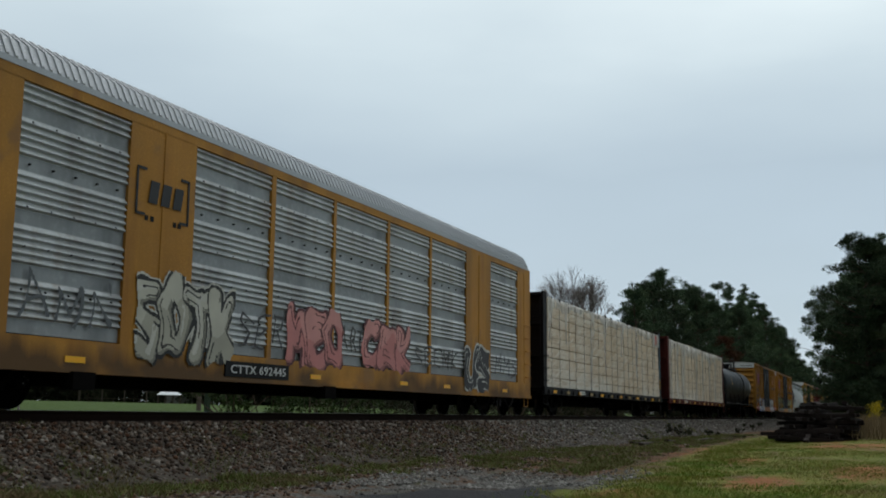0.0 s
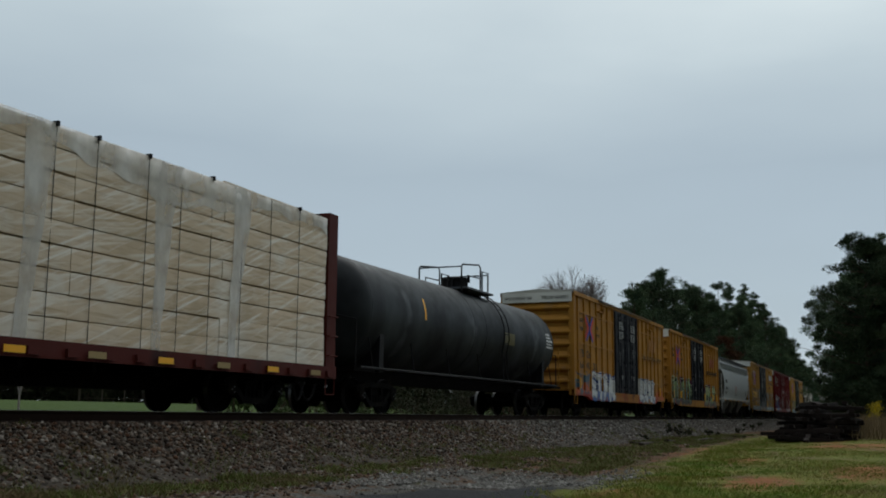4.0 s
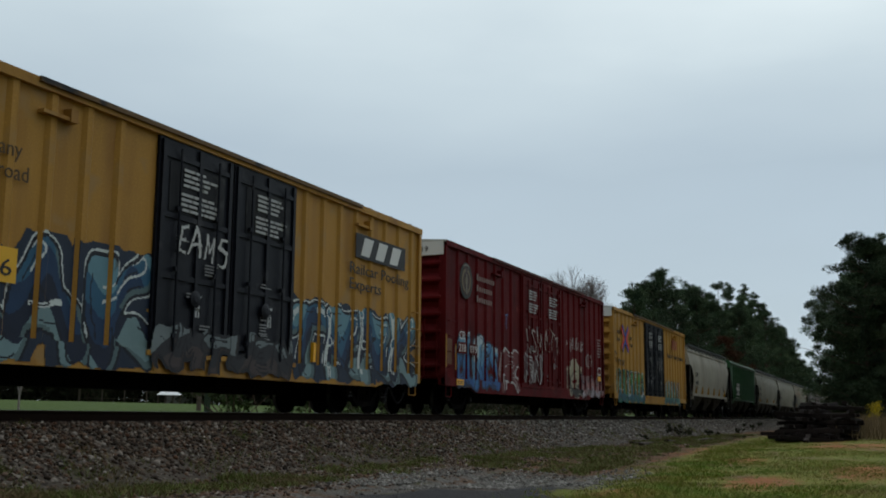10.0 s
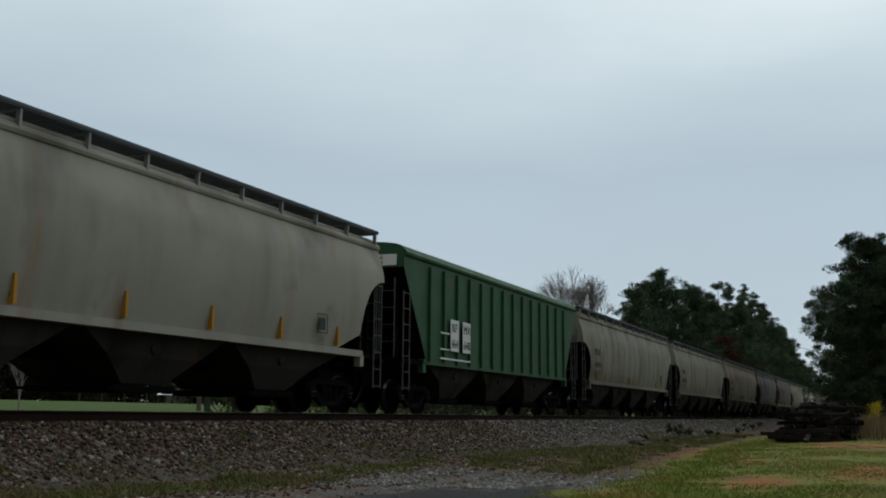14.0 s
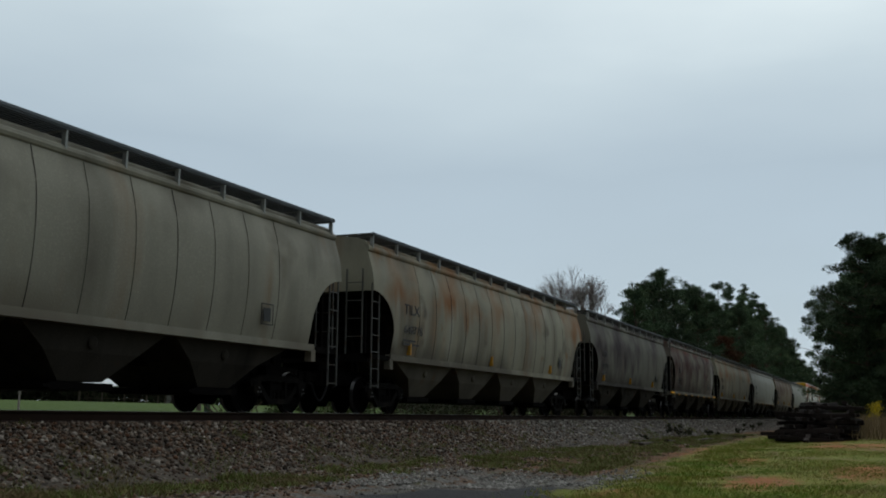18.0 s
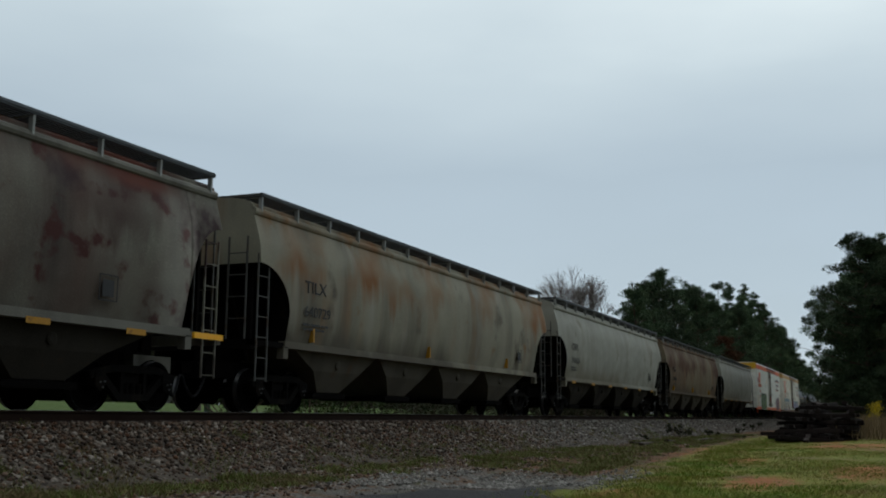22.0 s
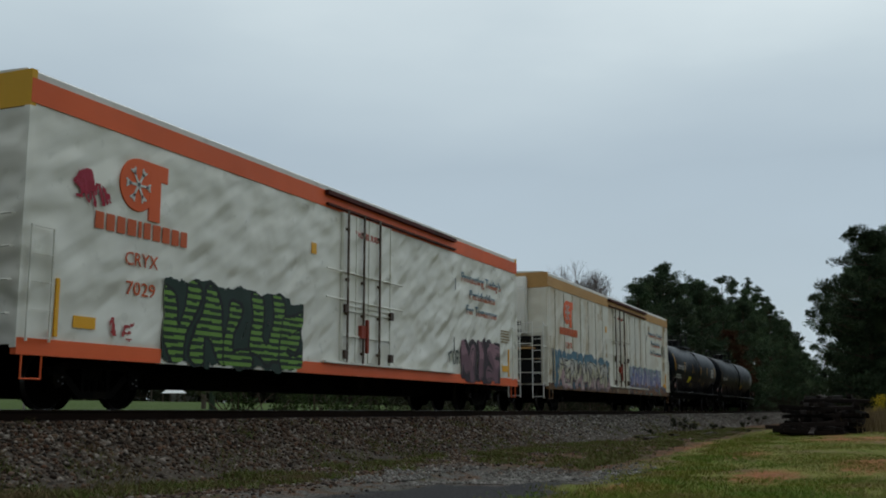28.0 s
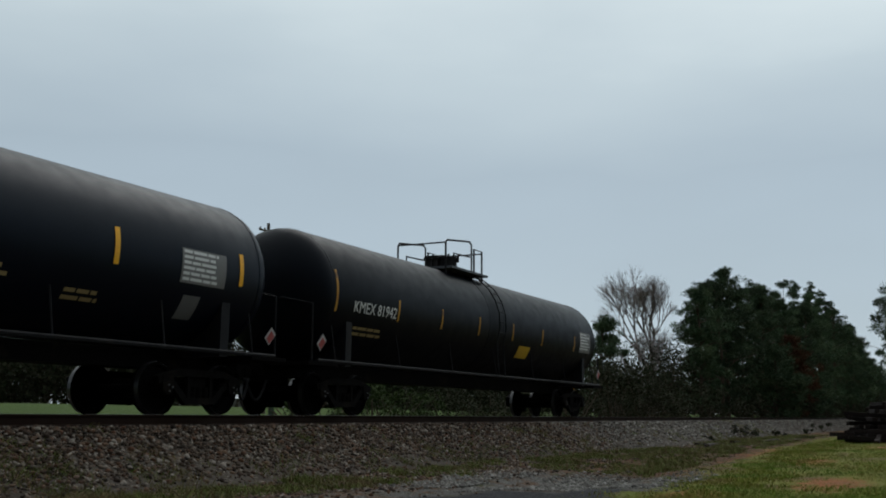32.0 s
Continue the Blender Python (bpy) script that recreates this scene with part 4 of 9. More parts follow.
def hopper(left, L, body, label, style="curved", bays=3, sill_z=1.42, top=4.18, cut=(0.0, 3.2, 1.5), under=None, sill=None, mark=None, yellow_ends=False, bay=None):
    """cut: x of the end wall, height at which the side sheet starts to curve in, and its reach at the sill."""
    car = rail_car("covered_hopper", left, L, label, "covered hopper", truck_in=1.75, draft=0.75)
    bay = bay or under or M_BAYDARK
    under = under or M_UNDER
    sill_m = sill or body
    def yprof(z):
        t = (z - sill_z) / (top - sill_z)
        if style == "curved":
            return 1.44 + 0.15 * math.sin(math.pi * min(1, max(0, t)) ** 0.9) - 0.10 * max(0, t - 0.75) / 0.25
        return 1.52
    def zlow(x):
        d = min(x, L - x)
        if d >= cut[2]:
            return sill_z
        t = d / cut[2]
        if style == "ribbed":
            return sill_z + (cut[1] - sill_z) * (1 - t)
        return sill_z + 0.40 + (cut[1] - sill_z - 0.40) * (1 - t * t) ** 0.5
    xs = [0.0, 0.15, 0.3, 0.45, 0.6, 0.75, 0.9, 1.0, cut[2] * 0.9, cut[2] * 0.96, cut[2] * 0.985, cut[2]]
    n = int((L - 2 * cut[2]) / 1.0)
    xs = sorted(set([x for x in xs if x <= cut[2]])) + [cut[2] + (L - 2 * cut[2]) * i / n for i in range(1, n)] + sorted(L - x for x in xs if x <= cut[2])
    for s in (-1, 1):
        bm = NB()
        cols = []
        for x in xs:
            lo = zlow(x)
            cols.append([bm.verts.new((x, s * yprof(lo + (top - lo) * k / 12), lo + (top - lo) * k / 12)) for k in range(13)])
        for a, b in zip(cols, cols[1:]):
            for k in range(12):
                bm.faces.new((a[k], b[k], b[k + 1], a[k + 1]))
        part("side_sheet", bm, body, car, smooth=style == "curved")
    # slope sheets, dark for the shade under the car ends, and end walls
    for e in (0, 1):
        bm = NB()
        ex = [x for x in xs if x <= cut[2] + 0.001]
        pts = [(x if e == 0 else L - x, zlow(x)) for x in ex]
        rowv = [[bm.verts.new((x, y, z)) for y in (-yprof(z) + 0.01, yprof(z) - 0.01)] for x, z in pts]
        for a, b in zip(rowv, rowv[1:]):
            bm.faces.new((a[0], b[0], b[1], a[1]))
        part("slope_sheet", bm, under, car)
        bm = NB()
        x = 0.005 if e == 0 else L - 0.005
        zs = [cut[1] + (top - cut[1]) * k / 6 for k in range(7)]
        outl = [(-yprof(z), z) for z in zs] + [(-0.95, top + 0.27), (0, top + 0.32), (0.95, top + 0.27)] + [(yprof(z), z) for z in zs[::-1]]
        prism(bm, outl, "x", x - 0.01, x + 0.01)
        part("end_wall", bm, body, car)
    # roof with its hatch trough
    bm = NB()
    yt = yprof(top)
    arc = [(yt * math.cos(math.pi * i / 16), top + 0.33 * abs(math.sin(math.pi * i / 16)) ** 0.55) for i in range(17)]
    prism(bm, arc, "x", 0.0, L)
    part("roof", bm, body, car, smooth=False)
    def eave(bm, s):
        ring = [(s * (yt - 0.01) + 0.085 * math.cos(k * math.pi / 5), top - 0.02 + 0.095 * math.sin(k * math.pi / 5)) for k in range(10)]
        prism(bm, ring, "x", 0, L)
    sides(eave, sill_m, "top_chord", car)
    bm = NB()
    box(bm, 0.9, L - 0.9, -0.32, 0.32, top + 0.22, top + 0.36)
    for i in range(int(L / 1.9)):
        box(bm, 1.2 + i * 1.9, 1.35 + i * 1.9, -0.4, 0.4, top + 0.30, top + 0.40)
    part("roof_hatch", bm, sill_m, car)
    # running boards on brackets
    for s in (-1, 1) if style == "curved" else ():
        y0, y1 = sorted((s * 0.68, s * 1.42))
        bm = NB()
        zt = top + 0.34
        for k in range(9):
            y = y0 + (y1 - y0) * k / 8
            box(bm, 0.15, L - 0.15, y - 0.028, y + 0.028, zt, zt + 0.04)
        m = int((L - 0.5) / 0.16)
        for k in range(m):
            x = 0.2 + k * 0.16
            box(bm, x, x + 0.035, y0, y1, zt + 0.005, zt + 0.035)
        box(bm, 0.15, L - 0.15, *sorted((s * 1.40, s * 1.43)), zt - 0.03, zt + 0.06)
        part("running_board", bm, M_GRATE, car, "open-grid roof walkway")
        bm = None
        br = None
        count = int(L / 1.45)
        for k in range(count + 1):
            x = 0.2 + (L - 0.45) * k / count
            if br is None:
                bm = NB()
                box(bm, 0, 0.05, *sorted((s * 1.33, s * 1.415)), top + 0.0, zt - 0.031)
                box(bm, 0, 0.05, y0, y1, zt - 0.05, zt - 0.032)
                br = part("walkway_bracket", bm, M_GALVPOST, car)
                br.location.x = x
            else:
                again(br, x, 0, 0)
    for x in (0.12, L - 0.16) if style == "curved" else ():
        bm = NB()
        box(bm, x, x + 0.04, -1.42, 1.42, top + 0.33, top + 0.38)
        part("walkway_end_bar", bm, M_GALVBAR, car)
    # side sill, end sill, ladders
    def sill_f(bm, s):
        y = sorted((s * 1.36, s * 1.53))
        box(bm, cut[2] - 0.15, L - cut[2] + 0.15, *y, sill_z - 0.13, sill_z + 0.02)
        for x in (cut[2] - 0.2, L - cut[2] + 0.02):
            box(bm, x, x + 0.18, *y, sill_z - 0.36, sill_z - 0.1)
    sides(sill_f, sill_m, "side_sill", car)
    for e in (0, 1):
        xa, xb = ((-0.15, cut[2] + 0.05) if e == 0 else (L - cut[2] - 0.05, L + 0.15))
        bm = NB()
        for s in (-1, 1):
            box(bm, xa, xb, *sorted((s * 1.38, s * 1.5)), sill_z - 0.14, sill_z - 0.02)
        box(bm, (xa if e == 0 else xb - 0.12), (xa + 0.12 if e == 0 else xb), -1.5, 1.5, sill_z - 0.22, sill_z - 0.02)
        box(bm, xa + 0.1, xb, -0.35, 0.35, 0.72, 1.05)
        # Without sill paint the end takes the near-black that stands for shade.
        part("end_sill", bm, sill_m if sill else under, car)
        # the upright web that stiffens the end between sill and slope sheet
        bm = NB()
        web = [(0.04, 0.9)] + [(d, zlow(d) - 0.01) for d in xs if 0.04 < d <= cut[2] + 0.001] + [(cut[2] + 0.5, sill_z - 0.02), (cut[2] + 0.5, 0.9)]
        prism(bm, [(d if e == 0 else L - d, z) for d, z in web], "y", -0.03, 0.03)
        # A second dark web, added to block the sky and stand for shade.
        prism(bm, [(d if e == 0 else L - d, z) for d, z in web], "y", 1.0, 1.05)
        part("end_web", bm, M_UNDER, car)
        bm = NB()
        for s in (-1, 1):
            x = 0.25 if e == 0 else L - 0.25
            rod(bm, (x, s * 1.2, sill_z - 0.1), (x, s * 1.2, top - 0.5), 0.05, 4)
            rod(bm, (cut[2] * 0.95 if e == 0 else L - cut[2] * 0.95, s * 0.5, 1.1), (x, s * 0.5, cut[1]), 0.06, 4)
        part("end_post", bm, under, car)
        x = 0.0 if e == 0 else L - 0.46
        ladder("side_ladder", car, x, -1.52, 0.62, 3.25, "x", 0.40, 0.42, M_GALVBAR if sill is None else body)
        ladder("end_ladder", car, -0.1 if e == 0 else L + 0.1, -1.3, sill_z - 0.1, 3.6, "y", 0.45, 0.45, M_GALVBAR)
        if yellow_ends:
            bm = NB()
            box(bm, *sorted(((-0.15, 0.75) if e == 0 else (L - 0.75, L + 0.15))), -1.56, -1.5, sill_z - 0.14, sill_z - 0.03)
            part("end_stripe", bm, M_REFLECT, car, "yellow stripe on the sill end")
    # discharge bays
    span = L - 2 * (cut[2] + 0.9)
    bl = span / bays
    x_first = cut[2] + 0.9
    for i in range(bays):
        a, b = x_first + i * bl, x_first + (i + 1) * bl
        c = (a + b) / 2
        bm = NB()
        loft = []
        for (x0, x1, y, z) in ((a - 0.45 if i == 0 else a + 0.02, b + 0.45 if i == bays - 1 else b - 0.02, 1.33, sill_z - 0.05), (a + bl * 0.20, b - bl * 0.20, 1.2, 0.95), (c - bl * 0.14, c + bl * 0.14, 0.95, 0.48)):
            loft.append([bm.verts.new(p) for p in ((x0, -y, z), (x1, -y, z), (x1, y, z), (x0, y, z))])
        for p, q in zip(loft, loft[1:]):
            for k in range(4):
                bm.faces.new((p[k], p[(k + 1) % 4], q[(k + 1) % 4], q[k]))
        bm.faces.new(loft[-1])
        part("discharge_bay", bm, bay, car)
        bm = NB()
        box(bm, c - bl * 0.2, c + bl * 0.2, -1.0, 1.0, 0.34, 0.46)
        box(bm, c - bl * 0.26, c - bl * 0.2, -1.1, 1.1, 0.37, 0.42)
        part("outlet_gate", bm, M_UNDER if under == M_UNDER else M_GALVBAR, car)
        bm = NB()
        lathe(bm, [(0.07, -1.29), (0.11, -1.27), (0.11, -1.2)], (c - 0.1, 0, 1.12), "y", 12)
        part("vibrator_bracket", bm, bay, car)
    bm = NB()
    box(bm, 0.3, L - 0.3, -0.14, 0.14, 0.86, 1.1)
    part("center_sill", bm, M_UNDER, car)
    bm = NB()
    lathe(bm, [(0.10, -0.45), (0.19, -0.4), (0.19, 0.4), (0.10, 0.45)], (0.7, 0.5, 1.6), "x", 12)
    part("brake_reservoir", bm, under, car)
    if mark:
        a, b = mark
        d = -1.60 if style == "curved" else -1.56
        lettering(a, 1.75, 2.62, 0.28, M_TEXTK, car, d, 0.95)
        lettering(b, 1.75, 2.10, 0.24, M_TEXTK, car, d, 1.15)
        lettering(a, 0.9, 3.72, 0.15, M_TEXTK, car, -0.008, 0.42, end=True, y=1.05)
        lettering(b, 0.9, 3.50, 0.15, M_TEXTK, car, -0.008, 0.6, end=True, y=1.05)
        bars(block(1.75, 2.9, 1.95, 2, 0.05, 0.05, int(left)), M_TEXTK, car, d + 0.03)
        bars([(L - 3.4, L - 2.95, 1.78, 0.02), (L - 3.4, L - 2.95, 2.2, 0.02), (L - 3.4, L - 3.38, 1.78, 0.44), (L - 2.97, L - 2.95, 1.78, 0.44), (L - 3.32, L - 3.05, 1.85, 0.28)], M_TEXTK, car, -1.60)
    return car


def ribs_green(car, L, body):
    first = None
    n = 14
    for i in range(n):
        x = 1.7 + (L - 3.4) * i / (n - 1)
        for s in (-1, 1):
            if first is None:
                bm = NB()
                prism(bm, [(-0.07, 1.45), (0.07, 1.45), (0.07, 4.1), (-0.07, 4.1)], "y", -1.60, -1.51)
                first = part("side_rib", bm, body, car)
                first.location.x = x
            else:
                o = again(first, x, 0, 0)
                if s > 0:
                    o.rotation_euler.z = math.pi


# ---- tank cars ----
def tank_car(left, L, body, label, dome, radius=1.45, zc=2.63):
    car = rail_car("tank_car", left, L, label, "tank car", truck_in=1.9, draft=0.7)
    bm = NB()
    prof = []
    for i in range(9):
        a = math.pi / 2 * i / 8
        prof.append((max(0.02, radius * math.sin(a)), 0.75 - 0.72 * math.cos(a)))
    for i in range(1, 6):
        prof.append((radius, 0.75 + (L - 1.5) * i / 6))
    prof += [(r, L - h) for r, h in prof[:9][::-1]]
    lathe(bm, prof, (0, 0, zc), "x", 40)
    part("tank", bm, body, car, smooth=True)
    for x in (0.78, L - 0.78, L * 0.5 - 0.5, L * 0.5 + 0.5):
        bm = NB()
        lathe(bm, [(radius + 0.001, -0.02), (radius + 0.006, -0.015), (radius + 0.006, 0.015), (radius + 0.001, 0.02)], (x, 0, zc), "x", 40)
        part("weld_band", bm, body, car)
    # sill and walkway edge
    bm = NB()
    box(bm, -0.2, L + 0.2, -0.3, 0.3, 0.82, 1.15)
    for x in (0.4, L - 0.4):
        box(bm, x - 0.55, x + 0.55, -1.45, 1.45, 1.02, 1.10)
    part("stub_sill", bm, M_UNDER, car)
    def walkrail(bm, s):
        pipe(bm, [(0.2, s * 1.42, 1.12), (L - 0.2, s * 1.42, 1.12)], 0.04, 6)
        for i in range(7):
            x = 0.9 + (L - 1.8) * i / 6
            pipe(bm, [(x, s * 1.42, 1.12), (x, s * 1.3, 1.9)], 0.018, 5)
    sides(walkrail, M_BLACK, "side_rail", car)
    for x in (1.6, L - 1.6):
        bm = NB()
        prism(bm, [(-1.3, 1.05), (1.3, 1.05), (1.32, 2.3), (0.9, 1.55), (0.0, 1.24), (-0.9, 1.55), (-1.32, 2.3)], "x", x - 0.12, x + 0.12)
        part("saddle", bm, M_BLACK, car)
    # manway, valves, platform and railing
    zt = zc + radius
    x0, x1 = dome
    xm = (x0 + x1) / 2 + 0.1
    bm = NB()
    box(bm, x0, x1, -0.95, 0.95, zt - 0.06, zt + 0.0)
    part("platform", bm, M_GRATE, car)
    bm = NB()
    lathe(bm, [(0.42, -0.3), (0.42, 0.36), (0.46, 0.37), (0.46, 0.45), (0.2, 0.5)], (xm, 0, zt), "z", 18)
    for a in range(6):
        rod(bm, (xm + 0.46 * math.cos(a), 0.46 * math.sin(a), zt + 0.3), (xm + 0.46 * math.cos(a), 0.46 * math.sin(a), zt + 0.5), 0.035, 5)
    part("manway", bm, M_BLACK, car)
    bm = NB()
    for dx, r, hh in ((-0.62, 0.14, 0.32), (-0.9, 0.1, 0.25), (0.62, 0.13, 0.22)):
        lathe(bm, [(r, -0.2), (r, hh), (r * 1.3, hh + 0.02), (r * 1.3, hh + 0.08)], (xm + dx, 0.0, zt), "z", 10)
    rod(bm, (xm - 0.9, 0, zt + 0.2), (xm + 0.62, 0, zt + 0.2), 0.05, 6)
    part("valve", bm, M_BLACK, car)
    for s in (-1, 1):
        bm = NB()
        y = s * 0.75
        pipe(bm, [(x0, y, zt - 0.3), (x0, y, zt + 0.66), (x0 + 0.1, y, zt + 0.74), (x1 - 0.85, y, zt + 0.90), (x1 - 0.72, y, zt + 0.82), (x1 - 0.72, y, zt - 0.3)], 0.028, 6)
        pipe(bm, [(x0 + 0.5, y, zt - 0.1), (x0 + 0.5, y, zt + 0.42), (x1 - 0.72, y, zt + 0.46)], 0.022, 6)
        part("safety_railing", bm, M_BLACK, car)
        bm = NB()
        pipe(bm, [(x1 - 0.55, y, zt - 0.1), (x1 - 0.55, y, zt + 0.72), (x1, y, zt + 0.72), (x1, y, zt - 0.35)], 0.028, 6)
        part("ladder_rail", bm, M_BLACK, car)
    for x in (x0, x1):
        bm = NB()
        pipe(bm, [(x, -0.75, zt + 0.66), (x, 0.75, zt + 0.66)], 0.022, 6)
        part("end_rail", bm, M_BLACK, car)
    bm = NB()
    for i in range(9):
        a = radians(12 + i * 11)
        y, z = -(radius + 0.1) * math.sin(a), zc + (radius + 0.1) * math.cos(a)
        pipe(bm, [(x1 - 0.5, y, z), (x1 - 0.05, y, z)], 0.018, 5)
    for x in (x1 - 0.5, x1 - 0.05):
        pipe(bm, [(x, -(radius + 0.1) * math.sin(radians(5 + i * 15)), zc + (radius + 0.1) * math.cos(radians(5 + i * 15))) for i in range(8)] + [(x, -1.5, 1.15)], 0.02, 5)
    part("side_ladder", bm, M_BLACK, car)
    bm = NB()
    for x in (0.1, L - 0.1):
        pipe(bm, [(x, -1.35, 1.1), (x, -1.35, 2.3), (x, -0.6, 2.45), (x, 0.6, 2.45), (x, 1.35, 2.3), (x, 1.35, 1.1)], 0.022, 6)
    part("end_handrail", bm, M_BLACK, car)
    return car


def on_tank(zc, radius, z, out=0.008):
    """The near side's y on the tank at the height z."""
    return -math.sqrt(max(0.01, (radius + out) ** 2 - (z - zc) ** 2))


def tank_patch(car, x0, x1, z0, z1, material, name="reflector", label="", zc=2.63, radius=1.45, out=0.008):
    bm = NB()
    n = 6
    a = [(on_tank(zc, radius, z0 + (z1 - z0) * k / n, out), z0 + (z1 - z0) * k / n) for k in range(n + 1)]
    for (ya, za), (yb, zb) in zip(a, a[1:]):
        v = [bm.verts.new(p) for p in ((x0, ya, za), (x1, ya, za), (x1, yb, zb), (x0, yb, zb))]
        bm.faces.new(v)
    return part(name, bm, material, car, label)


def tank_text(car, text, x, z, h, material, width=None, zc=2.63, radius=1.45):
    ob = lettering(text, x, z, h, material, car, 0, width)
    for v in ob.data.vertices:
        v.co.y = on_tank(zc, radius, v.co.z, 0.008 + (0.004 if v.co.y < 0 else 0))
    return ob


def tank_block(car, x0, x1, z1, lines, h, gap, material, seed):
    bm = NB()
    for a, b, z, hh in block(x0, x1, z1, lines, h, gap, seed):
        y0, y1 = on_tank(2.63, 1.45, z), on_tank(2.63, 1.45, z + hh)
        bm.faces.new([bm.verts.new(p) for p in ((a, y0, z), (b, y0, z), (b, y1, z + hh), (a, y1, z + hh))])
    return part("lettering", bm, material, car)
# ---- the autorack ----
def autorack():
    L = 27.3
    car = rail_car("autorack_car", 8.15, L, "tall yellow autorack car with corrugated galvanised side panels and graffiti", "autorack", truck_in=3.3)
    underframe(car, L, 1.35, 0.62, 0.85)
    W = 1.58
    bm = NB()
    for s in (-1, 1):
        box(bm, 0.1, L - 0.1, *sorted((s * 1.40, s * 1.50)), 0.9, 5.2)
    part("inner_wall", bm, M_BLACK, car)
    def sill(bm, s):
        y0, y1 = sorted((s * 1.42, s * (W + 0.01)))
        prism(bm, [(0, 0.62), (L, 0.62), (L, 1.10), (0, 1.10)], "y", y0, y1)
        box(bm, 0, L, *sorted((s * 1.42, s * (W + 0.05))), 0.58, 0.66)
    sides(sill, M_AUTO, "side_sill", car)
    def chord(bm, s):
        box(bm, 0, L, *sorted((s * 1.42, s * (W + 0.01))), 4.93, 5.12)
    sides(chord, M_AUTO, "top_chord", car)
    # the roof, ribbed across, rounded at the ends
    bm = NB()
    prof = [(-1.6, 5.10), (-1.6, 5.2), (-1.46, 5.50), (-1.15, 5.72), (-0.5, 5.80), (0.5, 5.80), (1.15, 5.72), (1.46, 5.50), (1.6, 5.2), (1.6, 5.10)]
    prism(bm, prof, "x", 0.25, L - 0.25)
    part("roof", bm, M_GALV_ROOF, car, "ribbed galvanised roof")
    bm = NB()
    up = [(y * 1.006, z + 0.028) for y, z in prof[1:-1]]
    prism(bm, prof[1:-1] + up[::-1], "x", 0, 0.06)
    rb = part("roof_rib", bm, M_GALV_ROOF, car)
    rb.location.x = 0.4
    for i in range(1, 150):
        again(rb, 0.4 + i * 0.178, 0, 0)
    for x, s in ((0.0, -1), (L, 1)):
        bm = NB()
        prism(bm, [(y * 0.97, z - 0.1) for y, z in prof], "x", *sorted((x - s * 0.3, x - s * 0.02)))
        box(bm, *sorted((x - s * 0.12, x)), -1.55, 1.55, 0.7, 5.15)
        part("end_door", bm, M_AUTO, car)
    # panels: corrugated sheets between yellow posts
    wide = [(21.2, 23.3), (5.75, 7.6)]
    cuts = [0.0, 0.55, 3.3, 5.75, 7.6, 10.3, 12.95, 15.8, 18.5, 21.2, 23.3, 25.95, L]
    panels = [(0.55, 2.2), (3.3, 5.75), (7.6, 10.22), (10.38, 12.9), (13.02, 15.75), (15.88, 18.45), (18.58, 21.2), (23.3, 25.95)]
    def panel(a, b):
        bm = NB()
        pts = []
        z = 1.12
        k = 0
        while z < 4.93:
            if k % 6 == 0:
                pts += [(-1.53, z), (-1.53, z + 0.215)]
                z += 0.225
            else:
                pts += [(-1.53, z), (-1.58, z + 0.025), (-1.58, z + 0.04), (-1.53, z + 0.105)]
                z += 0.118
            k += 1
        pts = [(y, min(z, 4.93)) for y, z in pts]
        va = [bm.verts.new((a, y, z)) for y, z in pts]
        vb = [bm.verts.new((b, y, z)) for y, z in pts]
        for i in range(len(pts) - 1):
            bm.faces.new((va[i], vb[i], vb[i + 1], va[i + 1]))
        pn = part("side_panel", bm, (M_GALV, M_GALVFLAT), car, "corrugated galvanised side panel")
        for f in pn.data.polygons:
            if f.area / (b - a) > 0.16:
                f.material_index = 1
        bm = NB()
        for zz in (1.75, 2.4, 3.0, 3.65, 4.3):
            for i in range(5):
                x = a + (b - a) * (0.1 + 0.2 * i)
                box(bm, x - 0.012, x + 0.012, -1.585, -1.54, zz, zz + 0.03)
        part("panel_bolts", bm, M_BLACK, car)
    for a, b in panels:
        panel(a, b)
    gaps = [(0.0, 0.55), (2.2, 3.3), (5.75, 7.6), (10.22, 10.38), (12.9, 13.02), (15.75, 15.88), (18.45, 18.58), (21.2, 23.3), (25.95, L)]
    for a, b in gaps:
        bm = NB()
        box(bm, a, b, -1.59, -1.48, 1.1, 4.94)
        if b - a > 1:
            m = (a + b) / 2
            box(bm, m - 0.02, m + 0.02, -1.605, -1.5, 1.1, 4.94)
        part("side_post", bm, M_AUTO, car)
        bm = NB()
        box(bm, a, b, 1.48, 1.59, 1.1, 4.94)
        part("side_post", bm, M_AUTO, car)
    bm = NB()
    box(bm, 0.1, L - 0.1, 1.52, 1.56, 1.1, 4.94)
    part("side_panel", bm, M_GALV, car)
    # company mark as plain shapes in a bracket, number board, reflectors
    for x, s in ((5.95, 1), (7.38, -1)):
        bm = NB()
        strut(bm, [(x + s * 0.22, 4.18), (x, 4.18), (x, 3.38), (x + s * 0.22, 3.38)], 0.05, -1.612, -1.604)
        part("emblem", bm, M_TEXTK, car, "dark bracket round the company mark")
    for i in range(3):
        x = 6.25 + i * 0.34
        bm = NB()
        prism(bm, [(x, 3.60), (x + 0.24, 3.60), (x + 0.30, 4.0), (x + 0.06, 4.0)], "y", -1.616, -1.606)
        part("company_mark", bm, M_TEXTK, car, "dark slanted block of the company mark")
    for x in (6.2, 6.35, 6.98, 7.12):
        bm = NB()
        box(bm, x, x + 0.09, -1.60, -1.59, 3.28, 3.37)
        part("lift_lug", bm, M_BLACK, car)
    bm = NB()
    box(bm, 8.75, 11.05, -1.625, -1.59, 0.68, 0.98)
    part("number_board", bm, M_BLACK, car)
